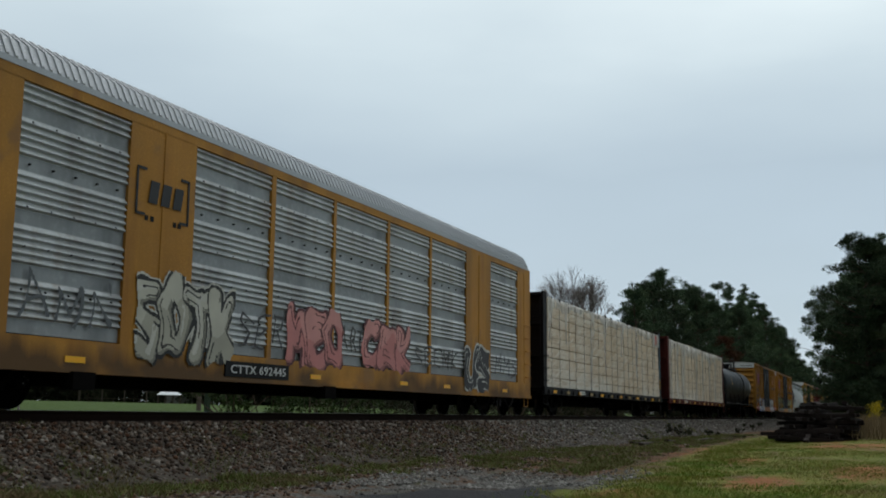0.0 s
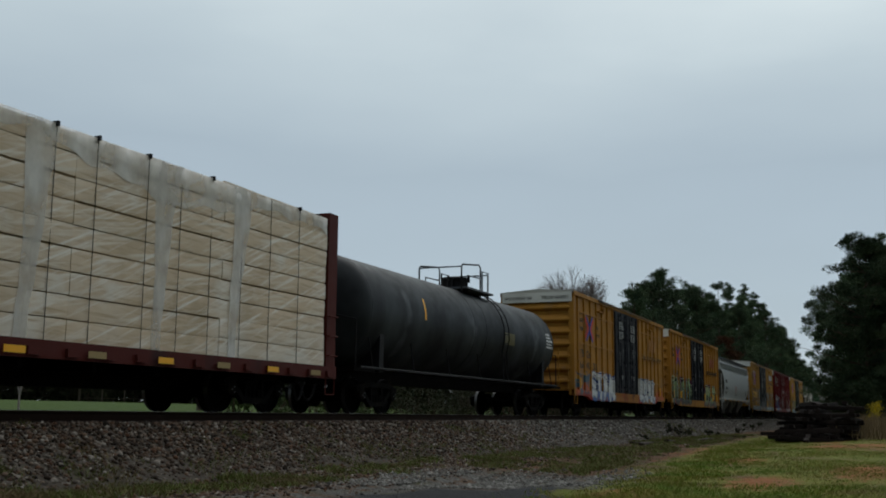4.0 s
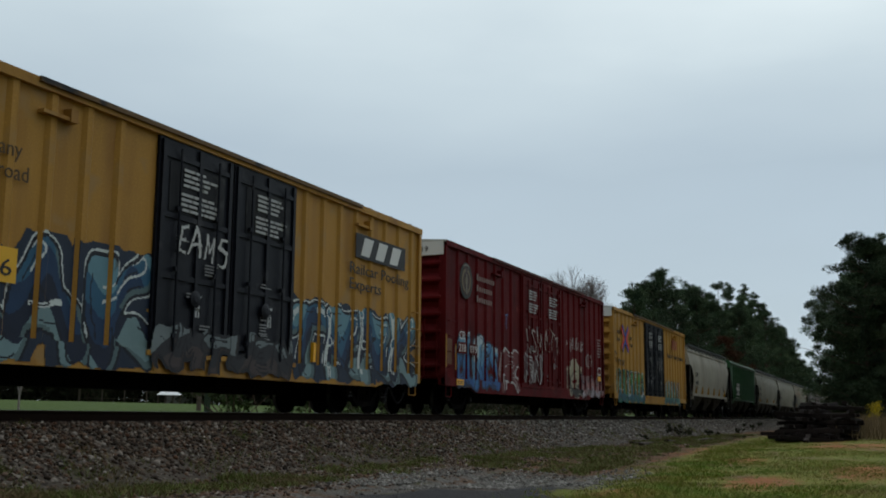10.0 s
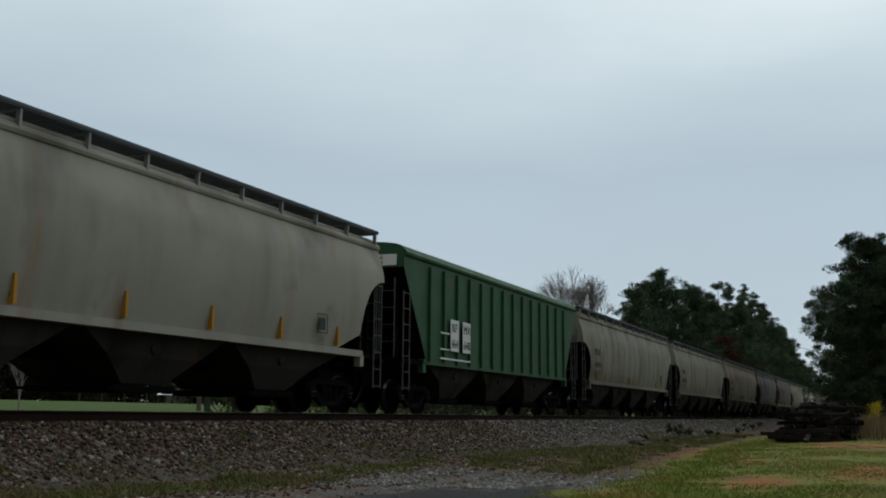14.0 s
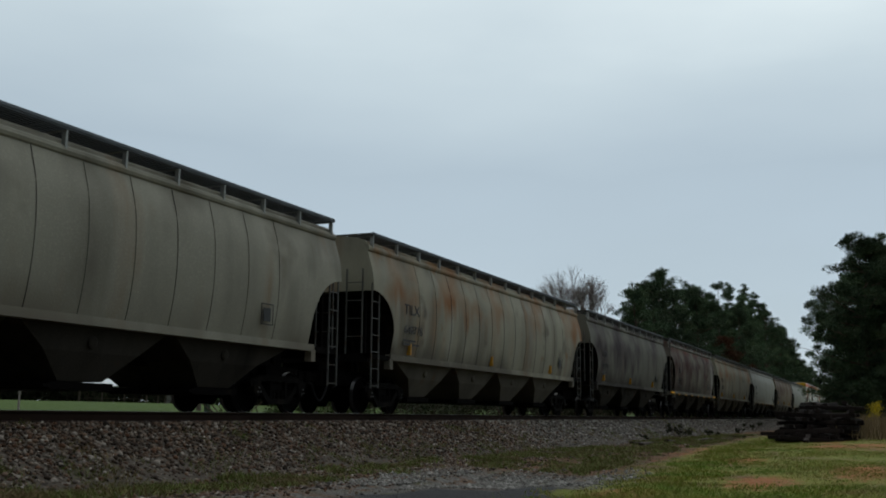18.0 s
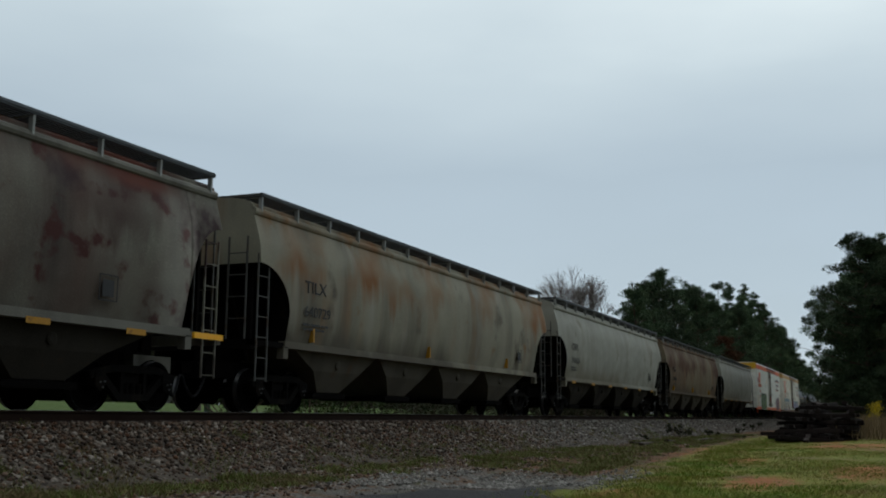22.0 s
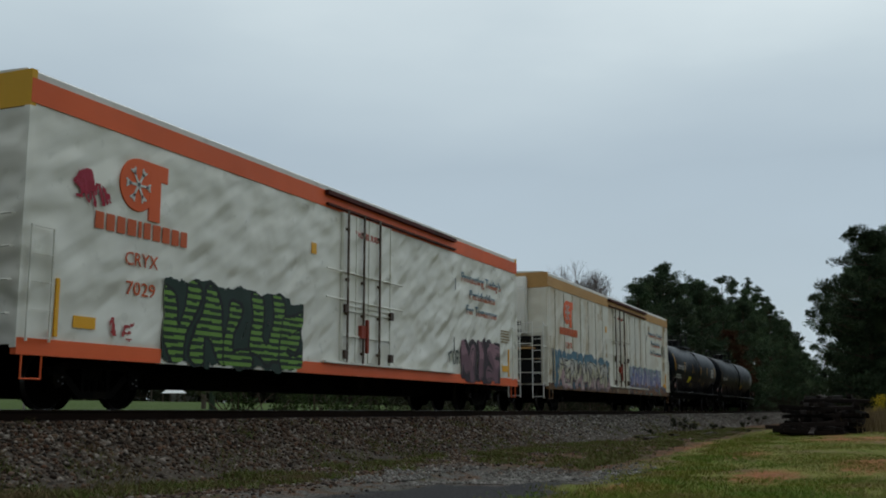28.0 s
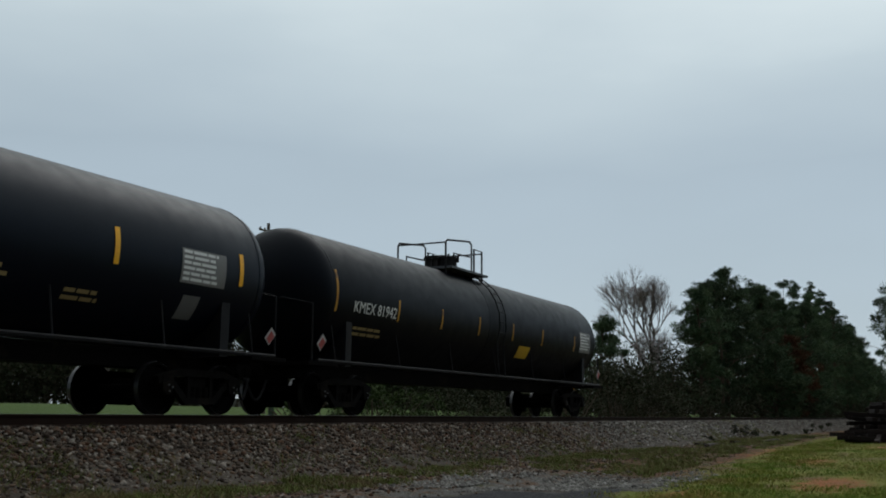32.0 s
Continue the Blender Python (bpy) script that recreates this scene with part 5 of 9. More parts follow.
    lettering("CTTX 692445", 8.9, 0.75, 0.17, M_TEXTW, car, -1.63, 2.0)
    for x in (0.9, 4.5, 12.0, 16.6, 19.5, 24.4):
        bars([(x, x + 0.45, 0.74, 0.10)], M_REFLECT, car, -1.6, "reflector")
    for x in (4.6, 12.5):
        bm = NB()
        box(bm, x, x + 0.5, -1.7, -1.45, 0.32, 0.6)
        part("jacking_pad", bm, M_UNDER, car)
    for e in (0.15, L - 0.57):
        for z in (1.3, 1.75, 2.2, 2.65, 3.1):
            grab(car, e, e + 0.42, -1.66, z, M_AUTO)
        stirrup(car, e, -1.55, M_AUTO, top=0.62, low=0.3)
    d = lambda x, z: -1.585
    graffiti(car, 6.0, 9.0, 0.78, 2.55, 4, [(0.36, 0.35, 0.29), (0.48, 0.47, 0.40)], (0.02, 0.02, 0.02), seed=4, depth=lambda x, z: -1.612, thick=0.26, word="SOTK", high=(0.52, 0.51, 0.46), label="pale bubble graffiti with black outline")
    graffiti(car, 9.1, 10.9, 1.2, 2.2, 3, [(0.3, 0.3, 0.3)], (0.05, 0.05, 0.055), seed=8, depth=d, tag=True, label="black sprayed tag")
    graffiti(car, 10.95, 13.5, 0.95, 2.45, 3, [(0.52, 0.20, 0.19), (0.57, 0.26, 0.24)], (0.09, 0.025, 0.03), seed=12, depth=d, thick=0.26, word="MEO", label="faded pink graffiti letters")
    graffiti(car, 13.4, 14.6, 1.35, 2.2, 3, [(0.3, 0.3, 0.3)], (0.06, 0.06, 0.06), seed=15, depth=d, tag=True, label="black sprayed tag")
    graffiti(car, 14.4, 17.3, 1.0, 2.35, 3, [(0.52, 0.20, 0.19), (0.57, 0.26, 0.24)], (0.09, 0.025, 0.03), seed=22, depth=d, thick=0.25, word="CEK", label="faded pink graffiti letters")
    graffiti(car, 17.5, 20.6, 1.2, 2.0, 5, [(0.3, 0.3, 0.3)], (0.07, 0.07, 0.07), seed=31, depth=d, tag=True, label="black sprayed tag")
    graffiti(car, 21.0, 23.2, 0.62, 2.2, 2, [(0.03, 0.03, 0.035)], (0.50, 0.50, 0.47), seed=37, depth=lambda x, z: -1.615, thick=0.34, label="black bubble graffiti with white outline")
    graffiti(car, 3.4, 5.6, 1.2, 2.2, 3, [(0.3, 0.3, 0.3)], (0.10, 0.11, 0.12), seed=44, depth=d, tag=True, label="faint sprayed tag")
    graffiti(car, 23.6, 25.9, 1.2, 2.1, 3, [(0.3, 0.3, 0.3)], (0.09, 0.09, 0.1), seed=47, depth=d, tag=True, label="faint sprayed tag")


autorack()


# ---- centre-beam flatcars with wrapped lumber ----
def flatcar(left, label, frame_mat, seed, film=1.0):
    L = 21.4
    car = rail_car("centerbeam_flatcar", left, L, label, "flatcar", truck_in=2.6)
    underframe(car, L, 1.3, 0.62, 0.86)
    bm = NB()
    box(bm, 0, L, -1.5, 1.5, 0.92, 1.02)
    part("deck", bm, M_UNDER, car)
    def sill(bm, s):
        prism(bm, [(0, 0.78), (L, 0.78), (L, 1.06), (0, 1.06)], "y", *sorted((s * 1.42, s * 1.54)))
        for i in range(26):
            x = 0.4 + i * 0.82
            box(bm, x, x + 0.28, *sorted((s * 1.5, s * 1.6)), 0.82, 0.95)
    sides(sill, frame_mat, "side_sill", car)
    for x, s in ((0, -1), (L, 1)):
        bm = NB()
        xa, xb = sorted((x - s * 0.42, x))
        box(bm, *sorted((x - s * 0.42, x - s * 0.3)), -1.5, 1.5, 1.02, 4.62)
        bh = part("bulkhead", bm, frame_mat, car, "ribbed steel end bulkhead")
        for y in (-1.5, -0.7, 0.62, 1.42):
            bm = NB()
            box(bm, *sorted((x - s * 0.3, x)), y, y + 0.08, 1.02, 4.62 if abs(y) > 1 else 4.58)
            part("bulkhead_post", bm, frame_mat, bh)
        for z in (1.03, 2.2, 3.4, 4.5):
            bm = NB()
            box(bm, *sorted((x - s * 0.3, x - s * 0.02)), -1.41, 1.41, z, z + 0.09)
            part("bulkhead_rib", bm, frame_mat, bh)
        ladder("end_ladder", car, x + s * 0.04, -1.38, 1.1, 4.4, "y", 0.4, 0.42, frame_mat)
        for z in (1.3, 1.75, 2.2):
            grab(car, *sorted((x - s * 0.02, x - s * 0.40)), -1.57, z, frame_mat)
        stirrup(car, xa, -1.5, frame_mat, top=0.8, low=0.42)
    bm = NB()
    box(bm, 0.4, L - 0.4, -0.05, 0.05, 1.02, 4.45)
    part("center_beam", bm, frame_mat, car)
    for i in range(12):
        x = 0.9 + i * 1.75
        bars([(x, x + 0.42, 0.83, 0.11)], M_REFLECT if i % 2 == 0 else M_TEXTG, car, -1.603, "reflector")
    bars(block(4.5, 5.6, 0.98, 2, 0.05, 0.03, seed), M_TEXTW, car, -1.61)
    r = random.Random(seed)
    for s in (-1, 1):
        x = 1.0
        while x < L - 0.9:
            bm = NB()
            pipe(bm, [(x, s * 1.0, 4.50), (x, s * 1.50, 4.47), (x, s * 1.515, 1.02)], 0.007, 4)
            st = part("tie_down_strap", bm, M_BLACK, car, "thin black tie-down strap")
            if r.random() < 0.5:
                bm = NB()
                box(bm, x - 0.025, x + 0.025, *sorted((s * 1.42, s * 1.54)), 4.42, 4.50)
                part("corner_protector", bm, M_BLACK, st)
            x += r.choice((0.95, 1.05, 1.15, 1.3))
    # the load: nine tiers of packages, slightly out of line with one another
    load = tagged(new("lumber_load"), "stacked lumber wrapped in translucent white plastic on the flatcar", "lumber load", "wrapped lumber loads")
    CARS.append((load, left))
    cols = [0.5 + 4.08 * i for i in range(5)] + [L - 0.5]

    def wrap_y(x, z):
        """How far the wrap bulges and creases at that place."""
        crease = abs(math.sin(x * 1.3 + z * 2.1 + seed) * math.sin(x * 3.7 - z * 5.3)) ** 3
        return 0.012 * math.sin(x * 1.1 + seed + z * 0.9) + 0.004 * math.sin(x * 4.3 - z * 5) + 0.008 * crease + 0.002 * math.sin(x * 13 + z * 31)

    for a, b in zip(cols, cols[1:]):
        lift = r.uniform(-0.04, 0.05)
        for k in range(9):
            for s in (-1, 1):
                z0 = 1.04 + k * 0.381 + r.uniform(-0.012, 0.012)
                out = r.uniform(-0.012, 0.010)
                sag = r.uniform(-0.02, 0.02)
                bm = NB()
                nx, nz = 44, 6
                g = []
                for i in range(nx + 1):
                    x = a + 0.004 + (b - a - 0.008) * i / nx
                    colv = []
                    for j in range(nz + 1):
                        t = j / nz
                        z = z0 + 0.357 * t + sag * (i / nx - 0.5) * (1 if k < 8 else 2) + (lift * t if k == 8 else 0)
                        edge = 0.006 * abs(2 * t - 1) ** 40
                        colv.append(bm.verts.new((x, s * (1.487 + out - edge + wrap_y(x, z)), z)))
                    g.append(colv)
                for p, q in zip(g, g[1:]):
                    for j in range(nz):
                        bm.faces.new((p[j], q[j], q[j + 1], p[j + 1]))
                inner = [[bm.verts.new((x, s * 0.08, z)) for z in (z0, z0 + 0.37)] for x in (a + 0.004, b - 0.004)]
                twin = lambda vs: [bm.verts.new(v.co) for v in vs]
                bm.faces.new(twin([c[-1] for c in g]) + [inner[1][1], inner[0][1]])
                bm.faces.new(twin(g[0]) + [inner[0][1], inner[0][0]])
                bm.faces.new(twin(g[-1]) + twin([inner[1][1], inner[1][0]]))
                part("wrapped_package", bm, M_WRAP, load, smooth=True)
    # overlaps of the film: upright whitish sheets, ragged along their edges
    for s in (-1, 1):
        x = 0.55
        while x < L - 1.2:
            w = film * r.uniform(0.35, 1.0)
            bm = NB()
            lo, hi = r.choice((1.05, 1.05, 1.9, 2.8)), 4.47
            p1, p2 = r.uniform(0, 6), r.uniform(0.0, 0.05)
            rows = []
            for j in range(41):
                z = lo + (hi - lo) * j / 40
                xa = x + p2 * math.sin(z * 1.6 + p1) + 0.008 * math.sin(z * 9 + p1)
                xb = xa + w * (0.35 + 0.65 * (j / 40) ** (0.6 + p2 * 30)) + 0.012 * math.sin(z * 7)
                rows.append([bm.verts.new((q, s * (1.503 + wrap_y(q, z) + 0.006 * math.sin(i * 1.9 + p1)), z)) for i, q in enumerate(xa + (xb - xa) * i / 6 for i in range(7))])
            for p, q in zip(rows, rows[1:]):
                for i in range(6):
                    bm.faces.new((p[i], p[i + 1], q[i + 1], q[i]))
            part("film_overlap", bm, M_FILM, load, "whitish overlap of the plastic film", smooth=True)
            x += w + r.choice((0.9, 1.6, 2.4, 3.3))
    # the film's whitish fold over the top tier
    for s in (-1, 1):
        bm = NB()
        rows = []
        for i in range(121):
            x = 0.52 + (L - 1.04) * i / 120
            low = 4.18 - 0.22 * (film - 1) + 0.13 * film * math.sin(x * 0.8 + seed) + 0.06 * math.sin(x * 2.9 + seed) + 0.04 * math.sin(x * 7.1)
            rows.append([bm.verts.new((x, s * (1.500 + wrap_y(x, z) + 0.004 * math.sin(x * 11 + j)), z)) for j, z in enumerate((low, low + (4.46 - low) * 0.5, 4.46))] + [bm.verts.new((x, s * 1.40, 4.475))])
        for p, q in zip(rows, rows[1:]):
            for j in range(3):
                bm.faces.new((p[j], q[j], q[j + 1], p[j + 1]))
        part("film_fold", bm, M_FILM, load, "whitish fold of film over the top edge", smooth=True)
    # A filler box behind the packages, in lumber colour darkened for the gaps' shade.
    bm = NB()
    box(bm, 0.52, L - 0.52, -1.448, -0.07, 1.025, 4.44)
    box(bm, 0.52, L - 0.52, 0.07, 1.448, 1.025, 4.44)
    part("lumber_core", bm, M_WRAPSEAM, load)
    return car


cb1 = flatcar(37.3, "black centre-beam flatcar with bulkheads carrying wrapped lumber", M_BLACK, 3)
cb2 = flatcar(60.8, "oxide-red centre-beam flatcar with bulkheads carrying wrapped lumber", M_OXIDE, 5, 1.9)

# a printed mark on the first load's wrap and coloured strips on its bulkhead
load1 = [o for o, u in CARS if u == 37.3 and o.name.startswith("lumber")][0]
bm = NB()
box(bm, 19.3, 20.9, -1.524, -1.520, 3.75, 4.46)
part("printed_wrap", bm, M_FILM, load1, "white printed end of the wrap")
for q, y, m, lab in ((0.25, -1.528, M_LOGORED, "red ring of the printed mark"), (0.19, -1.532, M_FILM, "pale middle of the printed mark"), (0.11, -1.536, spray((0.50, 0.22, 0.20)), "faint red print in the mark")):
    bm = NB()
    lathe(bm, [(q - 0.002, y - 0.003), (q, y), (q, y + 0.003)], (20.13, 0, 4.13), "y", 24)
    part("printed_mark", bm, m, load1, lab)
for z0, z1, m, lab in ((2.02, 4.55, spray((0.10, 0.24, 0.36)), "light blue strip on the bulkhead edge"), (1.5, 2.0, M_REFLECT, "yellow strip on the bulkhead edge")):
    bm = NB()
    box(bm, 21.02, 21.1, -1.512, -1.503, z0, z1)
    part("edge_strip", bm, m, cb1, lab)

# ---- the first tank car ----
tk = tank_car(83.4, 16.8, M_TANKGREY, "black tank car streaked with grey residue and a railed manway", (8.4, 10.8))
tank_block(tk, 15.2, 16.0, 3.05, 5, 0.07, 0.05, M_TEXTW, 4)
tank_patch(tk, 10.6, 11.6, 2.35, 2.75, spray((0.10, 0.085, 0.03)), "placard", "faded yellow notice")
tank_patch(tk, 4.0, 4.1, 2.6, 3.2, M_REFLECT)


# ---- the boxcars ----
def yellow_slogan(car, d, x=1.0):
    lettering("next\nload", x, 3.86, 0.25, M_TEXTK, car, d, 0.55)
    lettering("any\nroad", x + 2.55, 3.72, 0.25, spray((0.075, 0.042, 0.014)), car, d, 0.6)


b4, dep4 = boxcar(101.9, "yellow boxcar with black double doors, bordered panels and blue-white graffiti", M_YELLOW, "grid", strips=(0.9, 17.0), sill=M_REDSILL)
yellow_slogan(b4, -1.584, 0.85)
arrow_logo(b4, 2.35, 3.66, 0.64, -1.584)
for k, (tx, tx2) in enumerate((("TB", 0.85), ("OX", 1.85))):
    lettering(tx, tx2, 2.42, 0.32, M_TEXTK, b4, -1.584, 0.62)
for tx, tx2 in (("66", 0.82), ("40", 1.82), ("31", 2.85)):
    lettering(tx, tx2, 1.94, 0.32, M_TEXTK, b4, -1.584, 0.58)
lettering("RAILCAR POOLING EXPERTS", 12.7, 2.9, 0.24, spray((0.11, 0.06, 0.018)), b4, -1.584, 4.6)
wordmark(b4, 14.2, 16.0, 3.4, 4.0, spray((0.36, 0.15, 0.03)), -1.584)
lettering("TBOX 664031", 0, 4.74, 0.14, M_TEXTK, b4, -0.045, 1.15, end=True, y=-0.2)
lettering("EXCESS HEIGHT CAR", 0, 4.74, 0.12, M_TEXTK, b4, -0.045, 1.2, end=True, y=1.4)
door_writing(b4, 2, worn=True)
graffiti(b4, 2.6, 6.85, 0.62, 1.93, 4, [(0.50, 0.53, 0.54), (0.56, 0.58, 0.58), (0.60, 0.61, 0.60)], (0.02, 0.05, 0.19), (0.03, 0.10, 0.32), (0.66, 0.67, 0.67), 51, dep4, 0.26, word="STAR", label="white graffiti letters outlined in blue", glow=0.05)
graffiti(b4, 11.7, 15.7, 0.68, 1.95, 4, [(0.50, 0.52, 0.53), (0.56, 0.57, 0.56)], (0.03, 0.05, 0.14), (0.20, 0.30, 0.42), None, 57, dep4, 0.2, label="white and blue graffiti letters")
graffiti(b4, 0.2, 2.6, 0.85, 1.85, 3, [(0.45, 0.10, 0.03), (0.06, 0.12, 0.16), (0.40, 0.20, 0.03)], (0.06, 0.10, 0.15), None, None, 59, dep4, 0.2, label="faded red and teal graffiti")
graffiti(b4, 15.7, 18.0, 0.85, 1.5, 2, [(0.40, 0.08, 0.03)], (0.35, 0.12, 0.03), None, None, 60, dep4, 0.25, label="faded red graffiti")

b5, dep5 = boxcar(122.0, "yellow boxcar with black double doors and green-purple graffiti", M_YELLOW, "grid", strips=(0.9, 3.3, 5.6, 11.9, 13.9, 15.4, 17.0))
yellow_slogan(b5, -1.584, 0.6)
arrow_logo(b5, 2.25, 3.62, 0.62, -1.584)
for tx, tx2 in (("TB", 0.6), ("OX", 1.6)):
    lettering(tx, tx2, 2.45, 0.32, M_TEXTK, b5, -1.584, 0.62)
lettering("RAILCAR POOLING EXPERTS", 12.7, 2.9, 0.26, M_TEXTK, b5, -1.584, 4.6)
wordmark(b5, 14.0, 16.0, 3.45, 4.05, spray((0.30, 0.06, 0.04)), -1.584)
lettering("TBOX 664776", 0, 4.74, 0.14, M_TEXTK, b5, -0.045, 1.15, end=True, y=0.3)
door_writing(b5, 5, worn=True)
graffiti(b5, 0.5, 6.75, 0.66, 2.5, 4, [(0.045, 0.055, 0.05), (0.16, 0.20, 0.13), (0.26, 0.37, 0.18)], (0.008, 0.008, 0.012), (0.085, 0.012, 0.05), (0.40, 0.48, 0.36), 63, dep5, 0.26, label="grey-green graffiti outlined in purple", glow=0.05)
graffiti(b5, 11.4, 16.7, 0.66, 2.25, 4, [(0.10, 0.11, 0.10), (0.26, 0.36, 0.18), (0.36, 0.46, 0.26)], (0.015, 0.008, 0.02), (0.10, 0.02, 0.06), (0.45, 0.5, 0.4), 68, dep5, 0.26, label="pale green graffiti outlined in purple")

h6 = hopper(141.7, 16.5, HOPPER_MATS["light"], "clean light-grey covered hopper with a grey sill and yellow reflectors", "curved", 3, 1.49, 4.14, (0.0, 3.55, 1.35), under=paint("grey_bay_paint", (0.10, 0.105, 0.105), 0.6, vary=0.2, streak=[((0.04, 0.04, 0.04), 0.5, 1.0)]), sill=HOPPER_MATS["light"], mark=("WWUX", "30026"))
bm = NB()
for i in range(5):
    z = 3.72 + i * 0.085
    box(bm, 0.4, 16.1, -1.56 + 0.012 * i, -1.4, z, z + 0.03)
part("side_bead", bm, HOPPER_MATS["light"], h6)
bars(block(6.75, 8.0, 2.45, 6, 0.045, 0.045, 6), spray((0.40, 0.20, 0.19)), h6, -1.607, label="red block of small writing")
bars(block(6.6, 8.0, 1.85, 2, 0.04, 0.04, 7), M_TEXTK, h6, -1.60)
for i in range(6):
    bars([(1.6 + i * 2.5, 2.2 + i * 2.5, 1.29, 0.09)], M_REFLECT, h6, -1.532, "reflector")

b7, dep7 = boxcar(159.85, "yellow boxcar with black double doors and dark blue graffiti", M_YELLOW2, "posts", strips=(3.1, 12.4))
yellow_slogan(b7, -1.564, 0.65)
arrow_logo(b7, 2.25, 3.61, 0.72, -1.572, True)
for tx, x in (("TB", 1.5), ("OX", 2.3)):
    lettering(tx, x, 2.45, 0.32, M_TEXTK, b7, -1.572, 0.55)
for tx, x, z, w in (("6", 0.95, 2.02, 0.3), ("70", 1.6, 2.0, 0.55), ("54", 2.45, 1.94, 0.55), ("6", 3.3, 1.93, 0.3)):
    bm = NB()
    box(bm, x - 0.08, x + w + 0.08, -1.59, -1.58, z - 0.1, z + 0.42)
    part("number_board", bm, M_REFYEL, b7, "yellow patch under a number")
    lettering(tx, x + 0.04, z, 0.26, M_TEXTK, b7, -1.594, w - 0.08)
bm = NB()
box(bm, 14.3, 17.1, -1.58, -1.57, 3.75, 4.35)
part("emblem", bm, M_TEXTK, b7, "black board behind the company mark")
wordmark(b7, 14.5, 16.9, 3.82, 4.28, M_TEXTW, -1.584)
lettering("Railcar Pooling\nExperts", 14.0, 3.35, 0.28, M_TEXTK, b7, -1.572, 3.3)
lettering("TBOX 670546", 0, 4.74, 0.14, M_TEXTK, b7, -0.045, 1.2, end=True, y=0.5)
door_writing(b7, 8, worn=True)
graffiti(b7, 0.16, 6.9, 0.66, 2.75, 4, [(0.16, 0.25, 0.27), (0.008, 0.014, 0.035), (0.010, 0.035, 0.09), (0.025, 0.10, 0.18), (0.12, 0.25, 0.31)], (0.006, 0.008, 0.016), (0.012, 0.022, 0.045), (0.55, 0.60, 0.60), 71, dep7, 0.27, glow=0.12, label="dark blue and white graffiti letters")
graffiti(b7, 11.4, 18.0, 0.66, 2.6, 4, [(0.16, 0.25, 0.27), (0.008, 0.014, 0.035), (0.010, 0.035, 0.09), (0.025, 0.10, 0.18), (0.12, 0.25, 0.31)], (0.006, 0.008, 0.016), (0.012, 0.022, 0.045), (0.55, 0.60, 0.60), 77, dep7, 0.25, glow=0.12, label="blue and white graffiti letters")
graffiti(b7, 6.7, 11.5, 0.66, 1.6, 6, [(0.05, 0.035, 0.035), (0.02, 0.02, 0.025), (0.14, 0.17, 0.18)], (0.008, 0.008, 0.012), None, None, 79, lambda x, z: -1.615 if z > 1.05 else -1.625, 0.15, label="smeared graffiti over the doors")
graffiti(b7, 7.3, 9.0, 2.7, 3.5, 4, [(0.3, 0.3, 0.3)], (0.45, 0.46, 0.46), seed=80, depth=lambda x, z: -1.612, tag=True, label="white chalk tag")

b8, dep8 = boxcar(179.75, "maroon boxcar with double doors, white chalk tags and blue graffiti", M_MAROON, "posts", M_MAROON)
for q0, q1, y, a0, a1, m, lab in (
        (0.44, 0.55, -1.574, 0, 360, spray((0.02, 0.022, 0.016)), "dark weathered rim of the company emblem"),
        (0.0, 0.43, -1.574, 0, 360, spray((0.045, 0.018, 0.014)), "brown field of the company emblem"),
        (0.29, 0.38, -1.580, 105, 255, spray((0.15, 0.115, 0.06)), "tan wreath of the company emblem"),
        (0.29, 0.38, -1.580, -75, 75, spray((0.15, 0.115, 0.06)), "tan wreath of the company emblem"),
        (0.46, 0.51, -1.580, 60, 120, spray((0.16, 0.15, 0.12)), "pale top of the company emblem"),
        (0.0, 0.13, -1.580, 0, 360, spray((0.13, 0.10, 0.06)), "tan centre of the company emblem")):
    bm = NB()
    n = 28
    ring = []
    for k in range(n + 1):
        a = math.radians(a0 + (a1 - a0) * k / n)
        ring.append([bm.verts.new((1.6 + 0.92 * q * math.cos(a), yy, 4.03 + q * math.sin(a))) for q, yy in ((q0 + 0.001, y), (q1, y), (q1, -1.56))])
    for u, v in zip(ring, ring[1:]):
        bm.faces.new((u[0], v[0], v[1], u[1]))
        bm.faces.new((u[1], v[1], v[2], u[2]))
    part("emblem", bm, m, b8, lab)
bars([(1.575, 1.635, 3.62, 0.62)], spray((0.20, 0.18, 0.14)), b8, -1.584, "emblem", "pale staff in the emblem")
for z, n in ((4.16, 8), (3.82, 7), (3.48, 7)):
    for i in range(n):
        bars([(2.5 + 0.2 * i, 2.62 + 0.2 * i, z, 0.20 if i == 0 else 0.145)], spray((0.21, 0.14, 0.125)), b8, -1.572, label="plain bar of the dulled white company name")
for x0, x1 in ((0.93, 1.56), (1.83, 2.5)):
    bm = NB()
    box(bm, x0, x1, -1.597, -1.59, 1.80, 2.14)
    part("number_board", bm, M_MAROON, b8, "maroon patch behind the number")
for x, z0, z1 in ((0.02, 1.35, 2.3), (0.74, 1.3, 2.05)):
    bars([(x, x + 0.07, z0, z1 - z0)], M_OLDREFLECT, b8, -1.586, "reflector", "upright worn yellow strip")
bars([(0.22, 0.66, 1.45, 0.75)], spray((0.13, 0.05, 0.02)), b8, -1.506, "placard", "rusty orange patch beside the ladder")
bars([(0.86, 1.4, 0.86, 0.17)], M_REFLECT, b8, -1.586, "placard", "yellow notice plate on the sill")
bars([(0.93, 1.32, 0.90 + 0.05 * k, 0.025) for k in range(2)], M_TEXTK, b8, -1.592)
lettering("CP", 1.0, 2.22, 0.26, M_TEXTW, b8, -1.60, 0.42)
for tx, x in (("218", 0.97), ("019", 1.88)):
    lettering(tx, x, 1.86, 0.24, M_TEXTW, b8, -1.60, 0.55)
